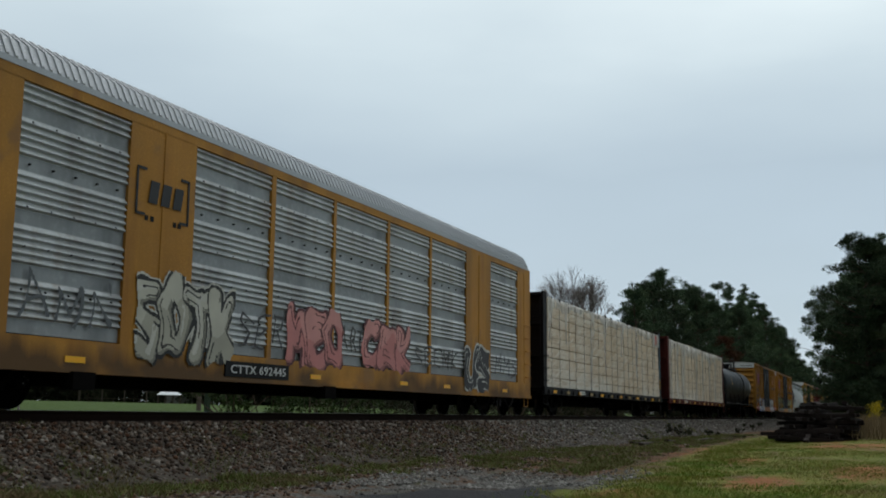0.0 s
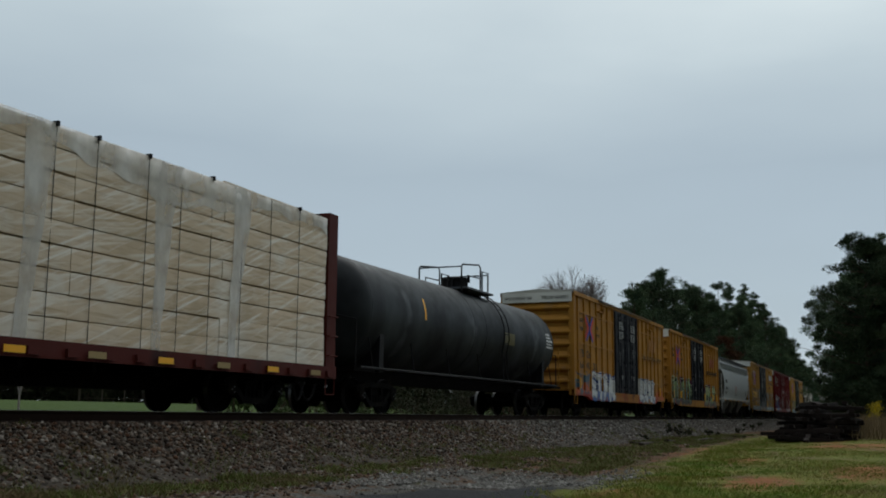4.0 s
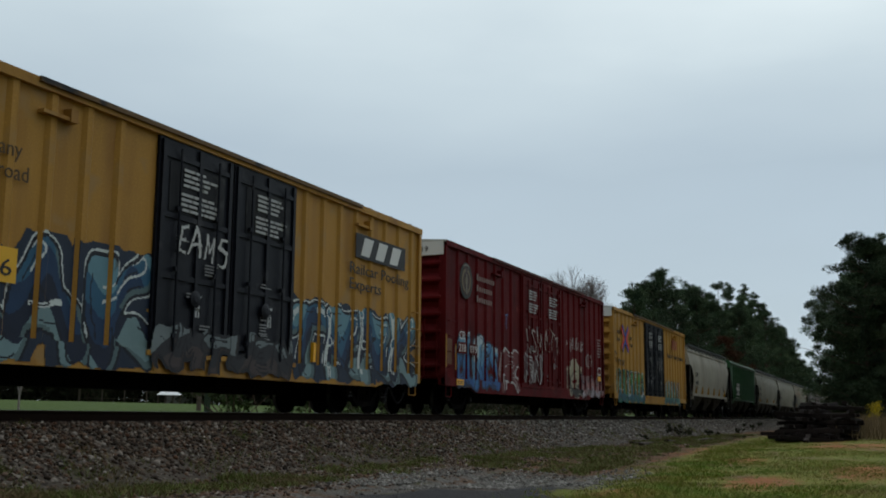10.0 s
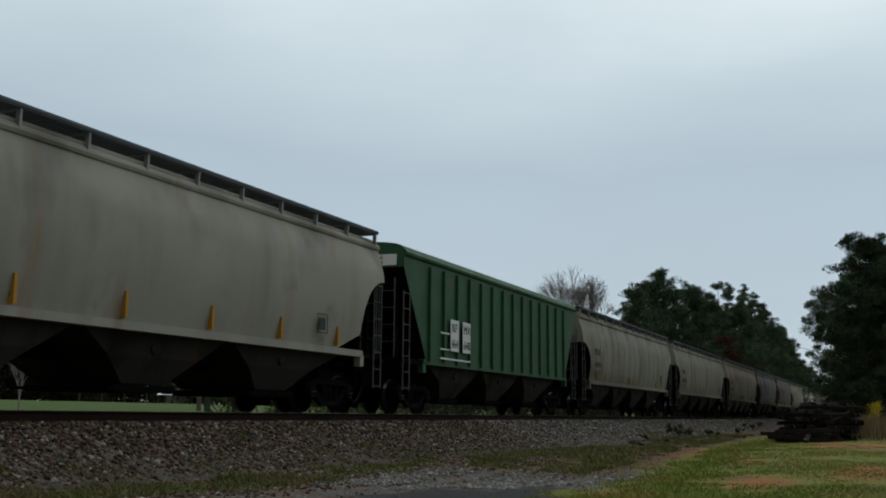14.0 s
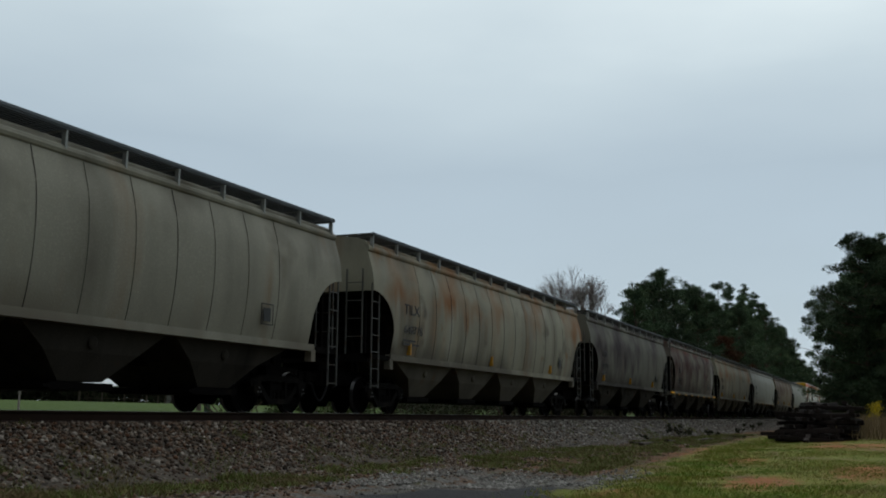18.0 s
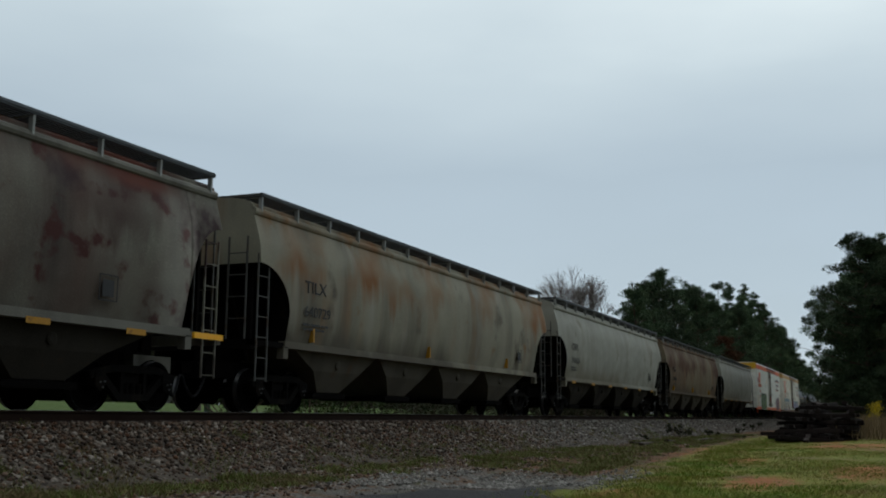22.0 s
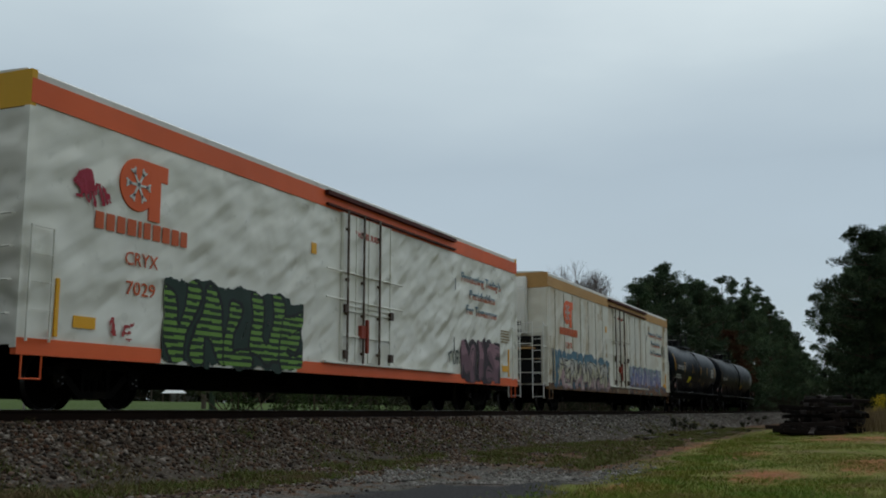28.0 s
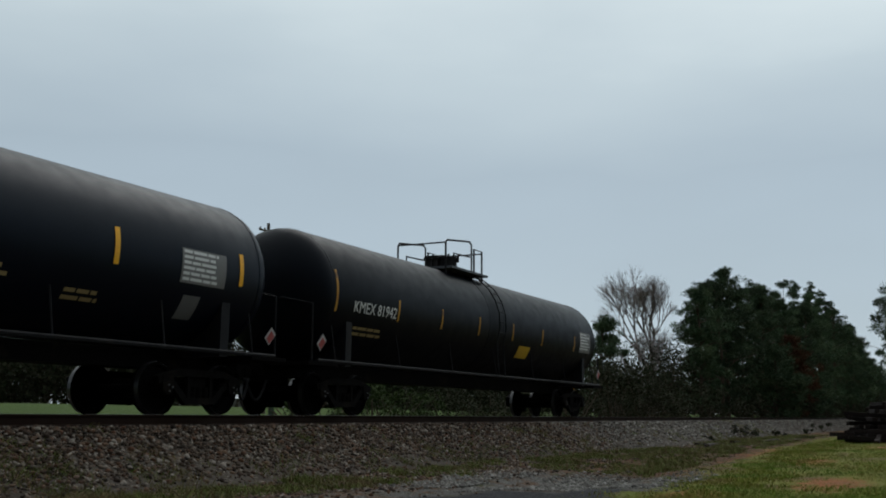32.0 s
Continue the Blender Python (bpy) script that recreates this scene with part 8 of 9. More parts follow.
# ---- the railway ----
TOP = -0.21


def ballast_z(y):
    d = abs(y - TRACK_Y)
    return TOP - 0.03 if d < 1.7 else TOP - 0.03 - (d - 1.7) * 0.45


bm = NB()
sec = [(TRACK_Y - 3.75, -1.2), (TRACK_Y - 3.6, -1.06), (TRACK_Y - 2.6, -0.63), (TRACK_Y - 1.7, TOP - 0.03), (TRACK_Y + 1.7, TOP - 0.03), (TRACK_Y + 3.6, -1.06), (TRACK_Y + 3.75, -1.2)]
prism(bm, sec, "x", -300, 1500)
ballast = tagged(part("ballast_bed", bm, M_BALLAST), "grey crushed-stone ballast bed under the track", "ballast", kind="structure")
n1, n2 = 42000, 20000
px = np.concatenate([3 + 32 * rng.random(n1) ** 1.25, 30 + 110 * rng.random(n2) ** 1.5])
py = TRACK_Y - 1.25 - 2.75 * rng.random(n1 + n2) ** 1.0
keep = rng.random(n1 + n2) < np.clip((py - 9.5 + 0.4 * np.sin(px * 0.9)) / 1.0, 0.45, 1)
px, py = px[keep], py[keep]
pz = np.array([ballast_z(y) for y in py]) + rng.uniform(-0.012, 0.045, len(py))
sz = np.concatenate([rng.uniform(0.022, 0.058, n1) * rng.uniform(0.7, 1.15, n1), rng.uniform(0.035, 0.075, n2)])
near = px < 33 + rng.normal(0, 3, len(px))
# Far stones get a paler colour for skylight on tops seen at grazing angle.
M_STONEFAR = island_material("pale_granite_ballast", [(0.02, 0.018, 0.016), (0.17, 0.155, 0.14), (0.05, 0.044, 0.038), (0.24, 0.225, 0.205), (0.12, 0.095, 0.076), (0.07, 0.063, 0.056), (0.32, 0.305, 0.285)])
tagged(stones("ballast_stones", np.stack([px, py, pz], -1)[near], sz[keep][near], M_STONE, rng), "loose grey and brown ballast stones", "ballast", kind="stuff")
tagged(stones("ballast_stones", np.stack([px, py, pz], -1)[~near], sz[keep][~near], M_STONEFAR, rng), "far ballast stones, paler for the sky light on their tops", "ballast", kind="stuff")
n3 = 9000
px = 14.2 + rng.gamma(2.2, 1.25, n3)
py = rng.uniform(4.4, 8.3, n3) + rng.normal(0, 0.25, n3)
keep = (px < 22 - 0.3 * np.abs(py - 6.3)) & (np.sin(px * 2.1 + py) + np.sin(py * 3.3 - px * 0.7) > -0.7) & ((py > 6.7) | (px > 15.4))
px, py = px[keep], py[keep]
pz = np.array([ground_z(x, y) for x, y in zip(px, py)])
tagged(stones("gravel_stones", np.stack([px, py, pz + 0.004], -1), rng.uniform(0.010, 0.030, len(px)) * np.where(rng.random(len(px)) < 0.12, 2.0, 1.0), M_PALESTONE, rng), "pale loose gravel beside the track", "gravel", kind="stuff")
n4 = 15000
px = 6 + 50 * rng.random(n4) ** 1.4
py = 8.9 + rng.normal(0, 0.8, n4)
pz = np.array([max(ground_z(x, y), ballast_z(y)) for x, y in zip(px, py)])
tagged(stones("strewn_stones", np.stack([px, py, pz + 0.004], -1), rng.uniform(0.015, 0.045, n4), M_STONE, rng), "stones strewn at the foot of the ballast", "stones", kind="stuff")

n5 = 3200
px = 19 + 50 * rng.random(n5) ** 1.5
py = rng.uniform(0, 1, n5) ** 0.8 * (9.6 - 3.9 - 0.06 * np.minimum(px, 52)) + 3.9 + 0.06 * np.minimum(px, 52)
pz = np.array([max(ground_z(x, y), ballast_z(y)) for x, y in zip(px, py)])
tagged(stones("dirt_stones", np.stack([px, py, pz + 0.002], -1), rng.uniform(0.012, 0.05, n5), M_STONE, rng), "brown stones and clods scattered over the bare dirt", "stones", kind="stuff")

RAILP = [(-0.075, -0.186), (0.075, -0.186), (0.075, -0.172), (0.012, -0.155), (0.01, -0.05), (0.036, -0.035), (0.036, -0.003), (0.025, 0.0), (-0.025, 0.0), (-0.036, -0.003), (-0.036, -0.035), (-0.01, -0.05), (-0.012, -0.155), (-0.075, -0.172)]
for s, nm in ((-1, "rail"), (1, "rail")):
    bm = NB()
    prism(bm, [(TRACK_Y + s * 0.753 + y, z - 0.002) for y, z in RAILP], "x", -300, 1500)
    rl = tagged(part(nm, bm, M_RAIL), "brown rusty steel rail with a bright worn head", "rail", "rails of the track", "structure")
    bm = NB()
    box(bm, -300, 1500, TRACK_Y + s * 0.753 - 0.028, TRACK_Y + s * 0.753 + 0.024, -0.004, 0.0005)
    part("rail_head", bm, M_RAILTOP, rl, "bright worn running surface")
bm = NB()
box(bm, -0.115, 0.115, -1.30, 1.30, -0.36, -0.188)
for y in (-0.753, 0.753):
    box(bm, -0.1, 0.1, y - 0.17, y + 0.17, -0.19, -0.174)
tie = part("tie", bm, M_TIE, ballast)
tie.location = (2.0, TRACK_Y, 0)
rt = random.Random(4)
for i in range(1, 240):
    o = again(tie, 2.0 + i * 0.52, TRACK_Y + rt.uniform(-0.05, 0.05), rt.uniform(-0.01, 0.006))
    o.rotation_euler.z = rt.uniform(-0.015, 0.015)

# ---- grass, weeds, litter of the verge ----
def tufts(n, x0, span, power, lane, spread):
    """Centres of tufts, thick near the camera."""
    cx = x0 + span * rng.random(n) ** power
    return cx, lane(cx) + spread(n)


n = 210000
px = 11 + 75 * rng.random(n) ** 1.6
py = rng.uniform(-6, 1, n) * (px / 40 + 0.6) + 0.5 + rng.uniform(0, 1, n) * (3.0 + 0.06 * px)
lush = 0.9 * lattice(1, px, py, 1.7) + 0.7 * lattice(2, px, py, 0.45)
bare = (((px - 18.2) / 2.2) ** 2 + ((py - 2.1) / 0.75) ** 2 + 1.4 * lattice(4, px, py, 0.4) < 0.55) | (((px - 41) / 7) ** 2 + ((py - 1.4) / 1.7) ** 2 + 1.2 * lattice(5, px, py, 0.7) < 0.7) | (lattice(8, px, py, 1.1) + 0.6 * lattice(9, px, py, 0.35) > 0.85)
keep = (py < 3.6 + 0.06 * np.minimum(px, 52) + 1.1 * lattice(3, px, py, 1.3) + rng.normal(0, 0.3, n)) & (lush + rng.normal(0, 0.35, n) > -0.5) & (~bare | (rng.random(n) < 0.06))
px, py, lush = px[keep], py[keep], lush[keep]
pz = np.array([ground_z(x, y) for x, y in zip(px, py)])
tagged(blades("grass", np.stack([px, py, pz], -1), rng.uniform(0.012, 0.055, len(px)) * (1 + 0.6 * lush), rng.uniform(0.003, 0.009, len(px)), M_GRASS, rng, 0.7), "short thin spring grass on the verge", "grass", kind="stuff")
cx, cy = tufts(650, 12, 45, 1.5, lambda x: 2.5 + 0.06 * np.minimum(x, 52), lambda k: rng.normal(0, 0.45, k))
k = 34
size = np.repeat(rng.uniform(0.4, 1.3, len(cx)), k)
px = np.repeat(cx, k) + rng.normal(0, 0.13, len(size)) * size
py = np.repeat(cy, k) + rng.normal(0, 0.13, len(size)) * size
pz = np.array([ground_z(x, y) for x, y in zip(px, py)])
tagged(blades("grass_tufts", np.stack([px, py, pz], -1), rng.uniform(0.03, 0.095, len(size)) * size, rng.uniform(0.004, 0.011, len(size)), M_GRASS, rng, 0.7), "taller lush tufts along the grass edge", "grass", kind="stuff")
cx, cy = tufts(2000, 6, 60, 1.7, lambda x: 9.45 + 0.35 * np.sin(x * 0.63 + 2), lambda k: rng.normal(0, 0.8, k))
cx2, cy2 = tufts(1100, 12, 50, 1.2, lambda x: 4.4 + 0.055 * np.minimum(x, 52), lambda k: np.abs(rng.normal(0, 1.6, k)))
cx, cy = np.concatenate([cx, cx2]), np.concatenate([cy, cy2])
ok = ~((cx < 20) & (cy > 4.5) & (cy < 8.0)) & (lattice(7, cx, cy, 0.9) > -0.25)
cx, cy = cx[ok], cy[ok]
k = 62
size = np.repeat(rng.uniform(0.35, 1.3, len(cx)), k)
px = np.repeat(cx, k) + rng.normal(0, 0.10, len(size)) * size
py = np.repeat(cy, k) + rng.normal(0, 0.10, len(size)) * size
pz = np.array([max(ground_z(x, y), ballast_z(y)) for x, y in zip(px, py)])
tagged(blades("weeds", np.stack([px, py, pz], -1), rng.uniform(0.03, 0.13, len(size)) * size, rng.uniform(0.004, 0.013, len(size)), M_WEED, rng, 0.75), "low olive weeds at the foot of the ballast", "weeds", kind="stuff")
n = 3600
px = 60 + rng.normal(0, 3, n)
py = 0.9 + rng.normal(0, 0.75, n)
pz = np.array([ground_z(x, y) for x, y in zip(px, py)])
tagged(blades("dry_grass", np.stack([px, py, pz], -1), rng.uniform(0.4, 1.3, n), rng.uniform(0.012, 0.03, n), M_DRYGRASS, rng, 0.25), "tall dry brown grass beside the timber pile", "grass", kind="stuff")


# ---- plants ----
def leaf_cloud(centers, sizes, count, leaf, rng, flat=0.8, slim=0.55, outward=0.0):
    """Small triangles strewn through balls round the centres; outward turns them into bristling tufts."""
    k = len(centers)
    C = np.repeat(np.asarray(centers), count, 0)
    S = np.repeat(np.asarray(sizes), count)
    d = rng.normal(0, 1, (k * count, 3))
    d /= np.linalg.norm(d, axis=1)[:, None] + 1e-6
    P = C + d * (S * rng.random(k * count) ** 0.45)[:, None] * np.array([1, 1, flat])
    u = rng.normal(0, 1, (k * count, 3))
    w = rng.normal(0, 1, (k * count, 3))
    L = leaf * rng.uniform(0.6, 1.4, k * count)[:, None]
    u = u / np.linalg.norm(u, axis=1)[:, None] + outward * (d + np.array([0, 0, 0.5]))
    u = u / np.linalg.norm(u, axis=1)[:, None] * L
    w = w / np.linalg.norm(w, axis=1)[:, None] * L * slim
    return np.stack([P - w, P + w, P + u], 1).reshape(-1, 3)


# Needle greens are lifted and cooled to hold the haze of distance.
M_NEEDLE = island_material("pine_needles", [(0.020, 0.044, 0.024), (0.038, 0.074, 0.036), (0.062, 0.104, 0.05), (0.05, 0.074, 0.042), (0.075, 0.10, 0.056)], per_object=0.4, drift=[((0.10, 0.135, 0.07), 0.42, 0.52, 0.66), ((0.016, 0.030, 0.019), 0.6, 0.55, 0.70)])
M_BRUSH = island_material("dark_understorey", [(0.012, 0.020, 0.009), (0.024, 0.031, 0.013), (0.034, 0.034, 0.017), (0.020, 0.015, 0.010)])
M_SHRUB = island_material("shrub_leaves", [(0.018, 0.036, 0.009), (0.033, 0.055, 0.014), (0.05, 0.066, 0.02)])
M_RUSSET = island_material("russet_leaves", [(0.06, 0.022, 0.010), (0.09, 0.035, 0.015), (0.05, 0.03, 0.015)])
M_YELLOWFLOWER = island_material("yellow_blossom", [(0.45, 0.32, 0.01), (0.60, 0.45, 0.02), (0.12, 0.13, 0.02)])
M_BARK = paint("pine_bark", (0.075, 0.052, 0.038), 0.9, vary=0.3, grain=9, bump=0.8)
M_TWIG = paint("grey_twig_bark", (0.26, 0.225, 0.22), 0.9, vary=0.2)


def pine(x, y, h, seed, reach=2.6, low=0.25, material=None, label="", thick=66, limbs=0):
    r = random.Random(seed)
    g = np.random.default_rng(seed)
    z0 = ground_z(x, y) - 0.1
    tree = tagged(new("pine_tree"), label or "tall dark green pine with an uneven crown", "pine tree", "pines along the track")
    tree.location = (x, y, z0)
    bm = NB()
    pts = [Vector((0.25 * math.sin(i * 0.7 + seed) * i / 8, 0.25 * math.cos(i * 0.9 + seed) * i / 8, h * i / 8)) for i in range(9)]
    for i in range(8):
        rod(bm, pts[i], pts[i + 1], 0.24 * (1 - i / 9), 7, 0.24 * (1 - (i + 1) / 9))
    cs, ss = [], []
    z = h * low
    while z < h * 0.97:
        t = (z / h - low) / (1 - low)
        rad = reach * (0.50 + 0.55 * math.sin(math.pi * min(1, t * 0.95 + 0.12))) * (1 - 0.5 * t ** 3)
        base = pts[min(8, int(z / h * 8))]
        for k in range(r.choice((2, 3, 3, 4)) + limbs):
            a = r.uniform(0, 6.28)
            rr = rad * r.choice((0.35, 0.6, 0.8, 1.0, 1.15, 1.3)) * r.uniform(0.9, 1.1)
            root = Vector((base.x, base.y, z))
            tip = Vector((base.x + math.cos(a) * rr, base.y + math.sin(a) * rr, min(h, z + rr * r.uniform(0.1, 0.55))))
            rod(bm, root, tip, 0.06, 4, 0.015)
            # pads of needles that grow towards the tip and heap up into one billow
            for q, n in ((0.45, 1), (0.78, 2), (1.0, 3)):
                p = root.lerp(tip, q)
                for _ in range(n):
                    cs.append((p.x + r.uniform(-.5, .5), p.y + r.uniform(-.5, .5), p.z + r.uniform(-0.15, 0.5)))
                    ss.append(r.uniform(0.25, 0.62))
        z += h * r.choice((0.028, 0.035, 0.045, 0.085))
    for k in range(5):
        cs.append((pts[-1].x + r.uniform(-.5, .5), pts[-1].y + r.uniform(-.5, .5), h - r.uniform(0, 0.9)))
        ss.append(0.4)
    part("trunk", bm, M_BARK, tree, "grey-brown trunk and limbs")
    V = leaf_cloud(cs, ss, thick, 0.24, g, 0.7, 0.16, 1.4)
    crown = scatter_mesh("crown", V, np.arange(len(V)).reshape(-1, 3), material or M_NEEDLE)
    crown.parent = tree
    return tree


def bush(x, y, h, w, seed, material, label, name="shrub", category="shrub", n=16, leaf=0.14, low=0.25):
    r = random.Random(seed)
    g = np.random.default_rng(seed)
    z0 = ground_z(x, y) - 0.05
    b = tagged(new(name), label, category)
    b.location = (x, y, z0)
    bm = NB()
    cs, ss = [], []
    for i in range(n):
        a = r.uniform(0, 6.28)
        q = r.random() ** 0.6
        tip = (math.cos(a) * w * q, math.sin(a) * w * q, h * r.uniform(low, 0.92))
        rod(bm, (math.cos(a) * 0.1, math.sin(a) * 0.1, 0), tip, 0.03, 4, 0.008)
        cs.append(tip)
        ss.append(h * r.uniform(0.14, 0.26))
    part("stem", bm, M_BARK, b)
    V = leaf_cloud(cs, ss, 90, leaf, g, 0.9)
    o = scatter_mesh("foliage", V, np.arange(len(V)).reshape(-1, 3), material)
    o.parent = b
    return b


def bare_tree(x, y, h, seed, spread=0.5, fine=False, label="leafless grey-brown tree with a rounded crown of fine twigs"):
    r = random.Random(seed)
    tree = tagged(new("bare_tree"), label, "bare tree", "leafless trees")
    tree.location = (x, y, ground_z(x, y) - 0.1)
    bm = NB()
    tw = NB()
    def grow(p, d, length, rad, level):
        q = p + d * length
        rod(bm if level < 3 else tw, p, q, rad, 5 if level < 2 else 3, rad * 0.62)
        if level >= 7:
            return
        for k in range((4 if fine and level > 3 else 3) if level < 6 else 2):
            nd = (d + Vector((r.uniform(-1, 1), r.uniform(-1, 1), r.uniform(-0.25, 0.75))) * spread * (1.0 if level else 0.8)).normalized()
            grow(p.lerp(q, r.uniform(0.7, 1.0)), nd, length * r.uniform(0.62, 0.84), rad * (0.66 if level < 3 else 0.56), level + 1)
    grow(Vector((0, 0, 0)), Vector((0, 0, 1)), h * 0.25, h * 0.016, 0)
    part("trunk", bm, M_TWIG, tree)
    part("twig_crown", tw, M_TWIG, tree, "crown of fine bare branches")
    return tree


# the pine wood along the far side of the track
rw = random.Random(11)
SKYLINE = ((-9.4, 0.112), (-10.5, 0.122), (-11.9, 0.143), (-13.0, 0.124), (-13.7, 0.118), (-14.8, 0.122), (-15.9, 0.129), (-17.0, 0.108), (-18.0, 0.080), (-18.8, 0.054), (-19.6, 0.040), (-21, 0.034), (-23.2, 0.03))


def skyline(x, y):
    """The tree height that reaches the wood's outline as seen from the verge."""
    turn = math.degrees(math.atan2(y, x)) - 23.2
    a = [p[0] for p in SKYLINE][::-1]
    b = [p[1] for p in SKYLINE][::-1]
    depth = x * 0.919 + y * 0.394
    return float(np.interp(turn, a, b)) * depth + 0.9


spots = []
for i in range(34):
    spots.append((104 + i * 6.4 + rw.uniform(-2.0, 2.0), 23.2 + rw.uniform(-1.6, 1.6)))
for i in range(16):
    spots.append((330 + i * (20 + 3 * i), 23 + rw.uniform(-1.5, 3)))
for i in range(25):
    spots.append((130 + i * 8 + rw.uniform(-3, 3), 28 + rw.uniform(-2, 3)))
for i, (x, y) in enumerate(spots):
    h = skyline(x, y) * rw.choice((0.80, 0.90, 0.96, 1.0, 1.03))
    pine(x, y, max(7.0, h), 100 + i, rw.uniform(2.3, 3.5), rw.uniform(0.1, 0.2), thick=85)
for i in range(5):
    pine(122 + i * 9 + rw.uniform(-2, 2), 19.5, rw.uniform(7, 9) + (3 if i == 2 else 0), 300 + i, 2.2, 0.1, M_RUSSET if i == 2 else None, "russet-brown young tree in the pine wood" if i == 2 else "young pine at the edge of the wood")
for i in range(46):
    x = 62 + i * 6.0 + rw.uniform(-2, 2)
    bush(x, 21.0 + rw.uniform(-1.2, 2.5), rw.uniform(2.2, 4.6), rw.uniform(2.2, 3.4), 400 + i, M_BRUSH, "dark tangled undergrowth at the edge of the wood", n=14, leaf=0.16)
for i in range(26):
    x = 37 + i * 2.1
    bush(x, 24.0 + rw.uniform(-1.0, 1.5), rw.uniform(1.7, 2.6) + 0.03 * i, rw.uniform(1.5, 2.2), 460 + i, M_SHRUB if i < 5 else M_BRUSH, "green roadside shrub beyond the track", n=14, leaf=0.1)
bare_tree(104, 28.1, 18.6, 3, 0.60, True)
bare_tree(97, 26.8, 11.5, 8)
pine(92, 29.8, 9.0, 500, 2.0, 0.15)
for i in range(12):
    bush(80 + i * 3.0, 26.5 + rw.uniform(-1.5, 2.0), rw.uniform(4.5, 6.0) + (2.6 if i > 4 else 0), rw.uniform(2.4, 3.4), 520 + i, M_BRUSH, "tall dark thicket below the bare trees", n=22, leaf=0.16)
# the large pine on the near side, with others behind it
for i, (x, y, h, rr) in enumerate(((90, 2.2, 15.3, 4.6), (93, -1.2, 16.2, 5.0), (97, 1.2, 15.6, 5.0), (89, -4.5, 15.5, 4.6), (106, 3.0, 14.5, 4.6), (112, -3, 15, 5), (125, 4.6, 11, 3.2), (150, 5.0, 12, 3.5), (190, 5.6, 12, 3.6), (240, 4.0, 13, 4), (320, 6, 13, 4), (420, 13.2, 13, 5))):
    pine(x, y - 0.5, h, 600 + i, rr * 0.9, 0.06, thick=110 if x < 115 else 66, limbs=3 if x < 115 else 1, label="broad dark pine beside the grass verge")
for i, (x, y) in enumerate(((86, 3.5), (92, 5.0), (84, 0.2), (80, -2.0), (100, 5.6), (120, 6.2), (140, 6.5))):
    bush(x, y, 2.6, 2.0, 700 + i, M_BRUSH, "dark undergrowth below the pines", n=14, leaf=0.14)
bush(69, 1.2, 2.0, 0.35, 720, M_YELLOWFLOWER, "small shrub in bright yellow blossom", "flowering_shrub", n=14, leaf=0.07)
for i, (x, y) in enumerate(((52.5, 9.75), (83, 9.9), (46, 10.3), (60, 9.4), (73, 9.6))):
    bush(x, y, 0.75 if i < 2 else 0.35, 0.75 if i < 2 else 0.4, 730 + i, M_BRUSH, "small dark weed clump on the ballast", "weed_clump", "weeds", n=9, leaf=0.06)

# ---- the pile of old timbers ----
pile = tagged(new("timber_pile"), "messy pile of dark weathered railway timbers on the grass", "timber pile")
pile.location = (51.5, 3.4, ground_z(51.5, 3.4))
bm = NB()
box(bm, -0.11, 0.11, -1.3, 1.3, 0, 0.17)
bmesh.ops.bevel(bm, geom=bm.edges[:], offset=0.012, segments=1, affect="EDGES")
tm = part("timber", bm, paint("blackened_old_timber", (0.016, 0.012, 0.011), 0.9, 0, 0.3, patch=[((0.045, 0.036, 0.032), 0.2, 3.0)], per_object=0.4, spec=0.1), pile)
rp = random.Random(9)
k = 0
for stack, (sx, sy, n) in enumerate(((0, 0.25, 8), (1.2, -0.65, 9), (3.2, -0.35, 10), (-1.4, 0.35, 3))):
    for layer in range(n):
        for j in range(4):
            if rp.random() < 0.12 + 0.04 * layer:
                continue
            z = 0.02 + layer * 0.176
            if layer % 2 == 0:
                m = pose(sx + j * 0.5 - 0.75 + rp.uniform(-.08, .08), sy + rp.uniform(-.25, .25), z, rp.uniform(-4, 4), rp.uniform(-5, 5), rp.uniform(-16, 16))
            else:
                m = pose(sx + rp.uniform(-.2, .2), sy + j * 0.6 - 0.9 + rp.uniform(-.1, .1), z, rp.uniform(-4, 4), rp.uniform(-5, 5), 90 + rp.uniform(-18, 18))
            o = tm if k == 0 else again(tm, 0, 0, 0)
            o.matrix_basis = m
            k += 1
for i in range(7):
    o = again(tm, 0, 0, 0)
    o.matrix_basis = pose(-3.0 + i * 0.35, 0.5 + rp.uniform(-.6, .9), 0.02 + 0.03 * i, rp.uniform(-5, 5), rp.uniform(-4, 4), rp.uniform(60, 120) if i % 2 else rp.uniform(-20, 20))
for i, (x, y) in enumerate(((38, 8.3), (44, 8.6), (49, 8.1), (57, 7.6), (41, 9.0))):
    bm = NB()
    box(bm, -0.8, 0.8, -0.1, 0.1, -0.03, 0.09)
    o = tagged(part("loose_timber", bm, M_TIE), "half-buried rotten timber lying in the dirt", "timber", "loose timbers by the track")
    o.matrix_basis = pose(x, y, max(ground_z(x, y), ballast_z(y)) + 0.02, 0, rp.uniform(-3, 3), rp.uniform(-30, 40))

# ---- beyond the track: field, shelter, buildings, poles ----
M_ROOFSHEET = paint("pale_metal_roof", (0.42, 0.45, 0.48), 0.4, 0.2, 0.05)
M_WALLFAR = paint("pale_painted_wall", (0.22, 0.215, 0.20), 0.8, vary=0.08)
M_WALLDARK = paint("weathered_dark_wall", (0.10, 0.10, 0.10), 0.8)
M_POLE = paint("weathered_pole_timber", (0.10, 0.08, 0.065), 0.9, vary=0.2)


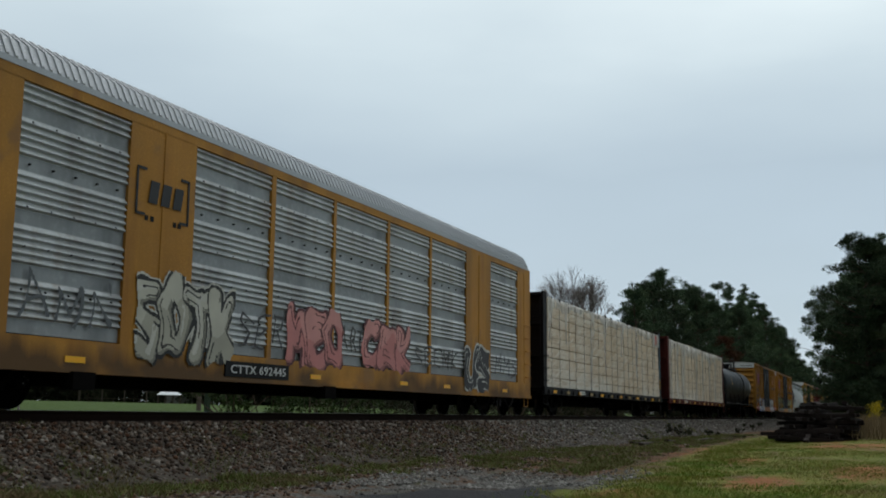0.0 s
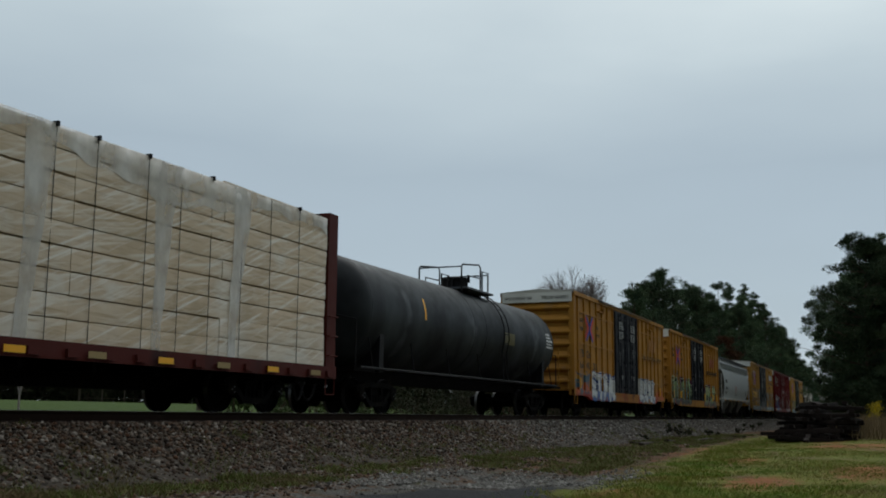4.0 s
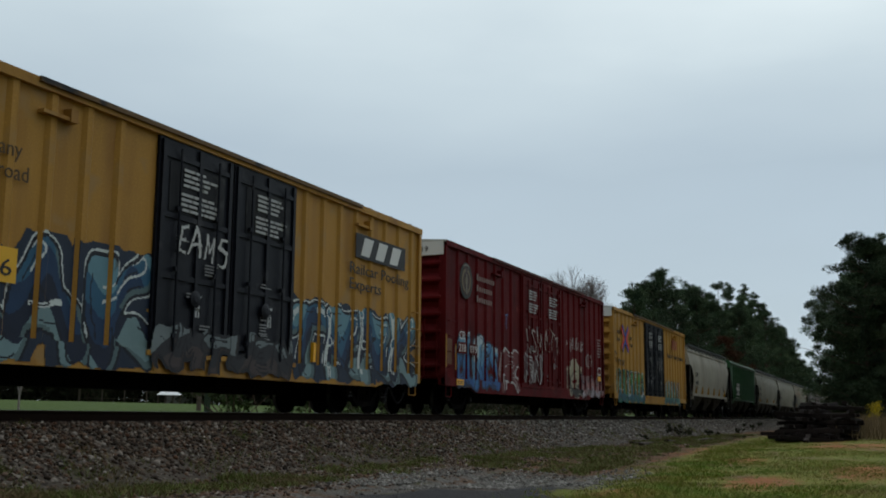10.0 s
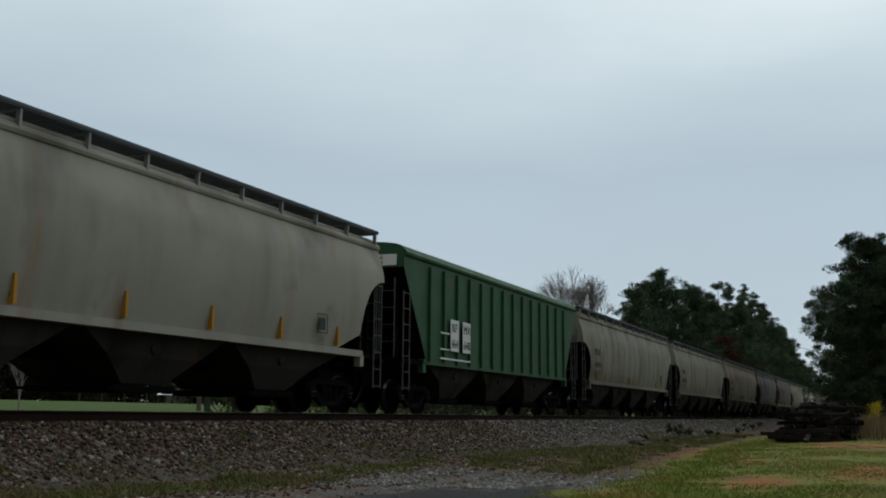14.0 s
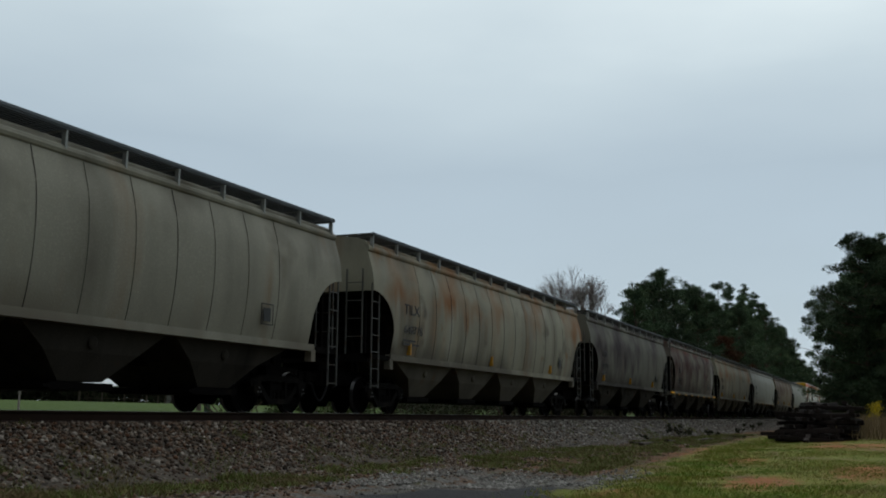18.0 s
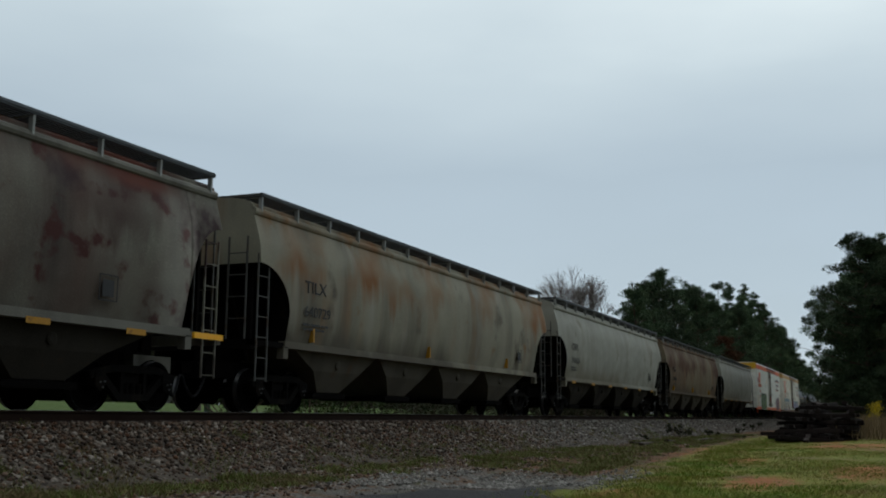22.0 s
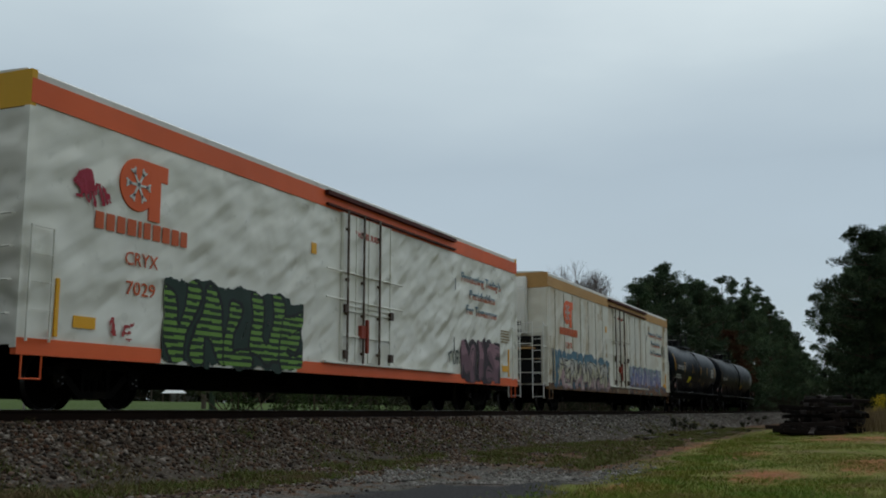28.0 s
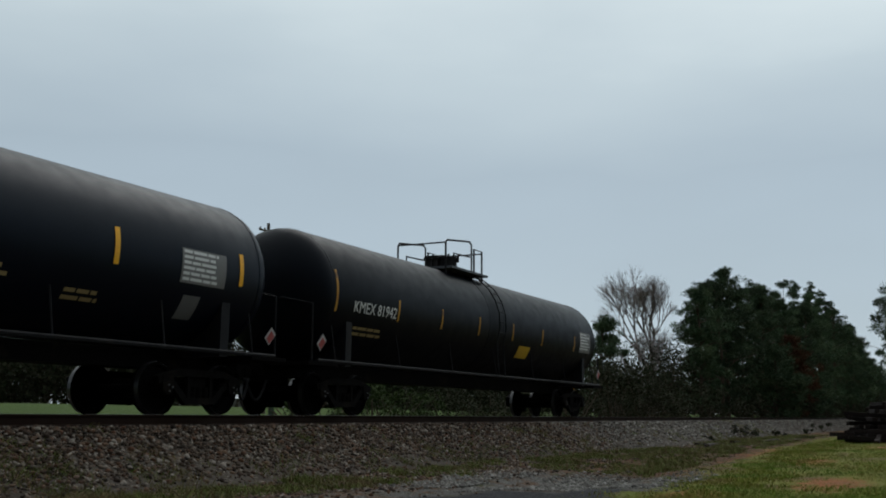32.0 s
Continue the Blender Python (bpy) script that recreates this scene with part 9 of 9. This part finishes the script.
def shelter(x, y, rz, w, d, h, label, closed=False):
    s = tagged(new("building" if closed else "picnic_shelter"), label, "building" if closed else "shelter")
    s.matrix_basis = pose(x, y, ground_z(x, y) - 0.1, 0, 0, rz)
    bm = NB()
    v = [bm.verts.new(p) for p in ((-w / 2, -d / 2, h), (w / 2, -d / 2, h), (w / 2, d / 2, h), (-w / 2, d / 2, h), (-w / 2 + d * 0.3, 0, h + d * 0.22), (w / 2 - d * 0.3, 0, h + d * 0.22))]
    for f in ((0, 1, 5, 4), (1, 2, 5), (2, 3, 4, 5), (3, 0, 4), (3, 2, 1, 0)):
        bm.faces.new([v[i] for i in f])
    part("roof", bm, M_ROOFSHEET, s, "pale metal hipped roof")
    if closed:
        bm = NB()
        box(bm, -w / 2 + 0.3, w / 2 - 0.3, -d / 2 + 0.3, d / 2 - 0.3, 0, h - 0.01)
        part("wall", bm, M_WALLFAR, s)
        for i in range(int(w / 3)):
            bm = NB()
            xx = -w / 2 + 1.2 + i * 3
            box(bm, xx, xx + 1.0, -d / 2 + 0.24, -d / 2 + 0.32, 0.9, 2.1)
            part("window", bm, M_WALLDARK, s)
    else:
        for i in range(4):
            for yy in (-d / 2 + 0.3, d / 2 - 0.3):
                bm = NB()
                xx = -w / 2 + 0.3 + i * (w - 0.6) / 3
                box(bm, xx - 0.08, xx + 0.08, yy - 0.08, yy + 0.08, 0, h)
                part("post", bm, M_POLE, s)
        bm = NB()
        box(bm, -w / 2 + 0.8, w / 2 - 0.8, -0.4, 0.4, 0.7, 0.78)
        part("table", bm, M_POLE, s)
    return s


shelter(150, 128, -50, 12, 6, 2.9, "open picnic shelter with a pale metal roof across the field")
shelter(158, 122, -48, 4.5, 3, 1.7, "small pale lean-to beside the picnic shelter")
shelter(185, 140, 35, 10, 6, 2.4, "pale low building across the field", True)
shelter(120, 150, 50, 9, 6, 2.6, "pale low building at the edge of the field", True)
shelter(215, 128, 30, 16, 8, 3.0, "long white building behind the field", True)
rf = random.Random(21)
for i in range(56):
    az = radians(24 + i * 0.72 + rf.uniform(-0.3, 0.3))
    d = rf.uniform(225, 265)
    bush(d * math.cos(az), d * math.sin(az), rf.uniform(12, 19), rf.uniform(6, 8.5), 800 + i, M_BRUSH, "distant dark tree beyond the green field", "distant_tree", "tree", n=46, leaf=0.6, low=0.0)
for i in range(26):
    az = radians(3 + i * 1.1)
    d = 560
    if d * math.sin(az) > 40:
        bush(d * math.cos(az), d * math.sin(az), rf.uniform(14, 22), rf.uniform(10, 14), 850 + i, M_BRUSH, "distant dark wooded skyline tree", "distant_tree", "tree", n=26, leaf=1.1, low=0.0)
for x, y, h in ((57.05, 41.65, 12.95), (20, 47, 12.2)):
    p = tagged(new("utility_pole"), "weathered wooden utility pole with a crossarm", "utility pole", "utility poles beyond the track")
    p.location = (x, y, ground_z(x, y) - 0.2)
    bm = NB()
    rod(bm, (0, 0, 0), (0, 0, h), 0.16, 8, 0.11)
    part("pole", bm, M_POLE, p)
    bm = NB()
    box(bm, -1.0, 1.0, -0.06, 0.06, h - 0.6, h - 0.48)
    part("crossarm", bm, M_POLE, p)
    for xx in (-0.9, -0.4, 0.4, 0.9):
        bm = NB()
        lathe(bm, [(0.03, 0), (0.06, 0.03), (0.04, 0.12), (0.02, 0.16)], (xx, 0, h - 0.48), "z", 8)
        part("insulator", bm, M_WALLFAR, p)
p = tagged(new("marker_post"), "short dark green marker post beyond the track", "post")
p.location = (36.6, 26.3, ground_z(36.6, 26.3) - 0.1)
bm = NB()
box(bm, -0.09, 0.09, -0.09, 0.09, 0, 1.35)
part("post", bm, paint("dark_green_post_paint", (0.03, 0.05, 0.03), 0.7), p)
for i, (x, y, h) in enumerate(((33, 40, 4.2), (38, 38, 3.6))):
    bare_tree(x, y, h, 40 + i, 0.55, label="small leafless ornamental tree on the lawn")


# ---- what moves ----
def motions():
    """The train rolls past at a steady speed; its wheels turn with it."""
    for car, left in CARS:
        walk(car, [(t, pose(left - SPEED * t, TRACK_Y, 0)) for t in (0, 8, 16, 24, 32)])
    turn = math.degrees(SPEED / 0.457 / FPS)
    keyed = {}
    for ob, x in WHEELS:
        walk(ob, [(i / FPS, pose(x, 0, 0.457, 0, -turn * i, 0)) for i in range(32 * FPS + 1)])
        keyed[(ob.data.name, round(x, 2))] = ob
    # the wheels of the other trucks turn by the same keys
    for ob in list(scene.objects):
        if ob.name.split(".")[0] in ("wheelset", "wheel_tread"):
            src = keyed.get((ob.data.name, round(ob.location.x, 2)))
            if src and src != ob:
                ob.rotation_mode = "QUATERNION"
                ob.animation_data_create().action = src.animation_data.action
                ob.animation_data.action_slot = src.animation_data.action_slot


motions()
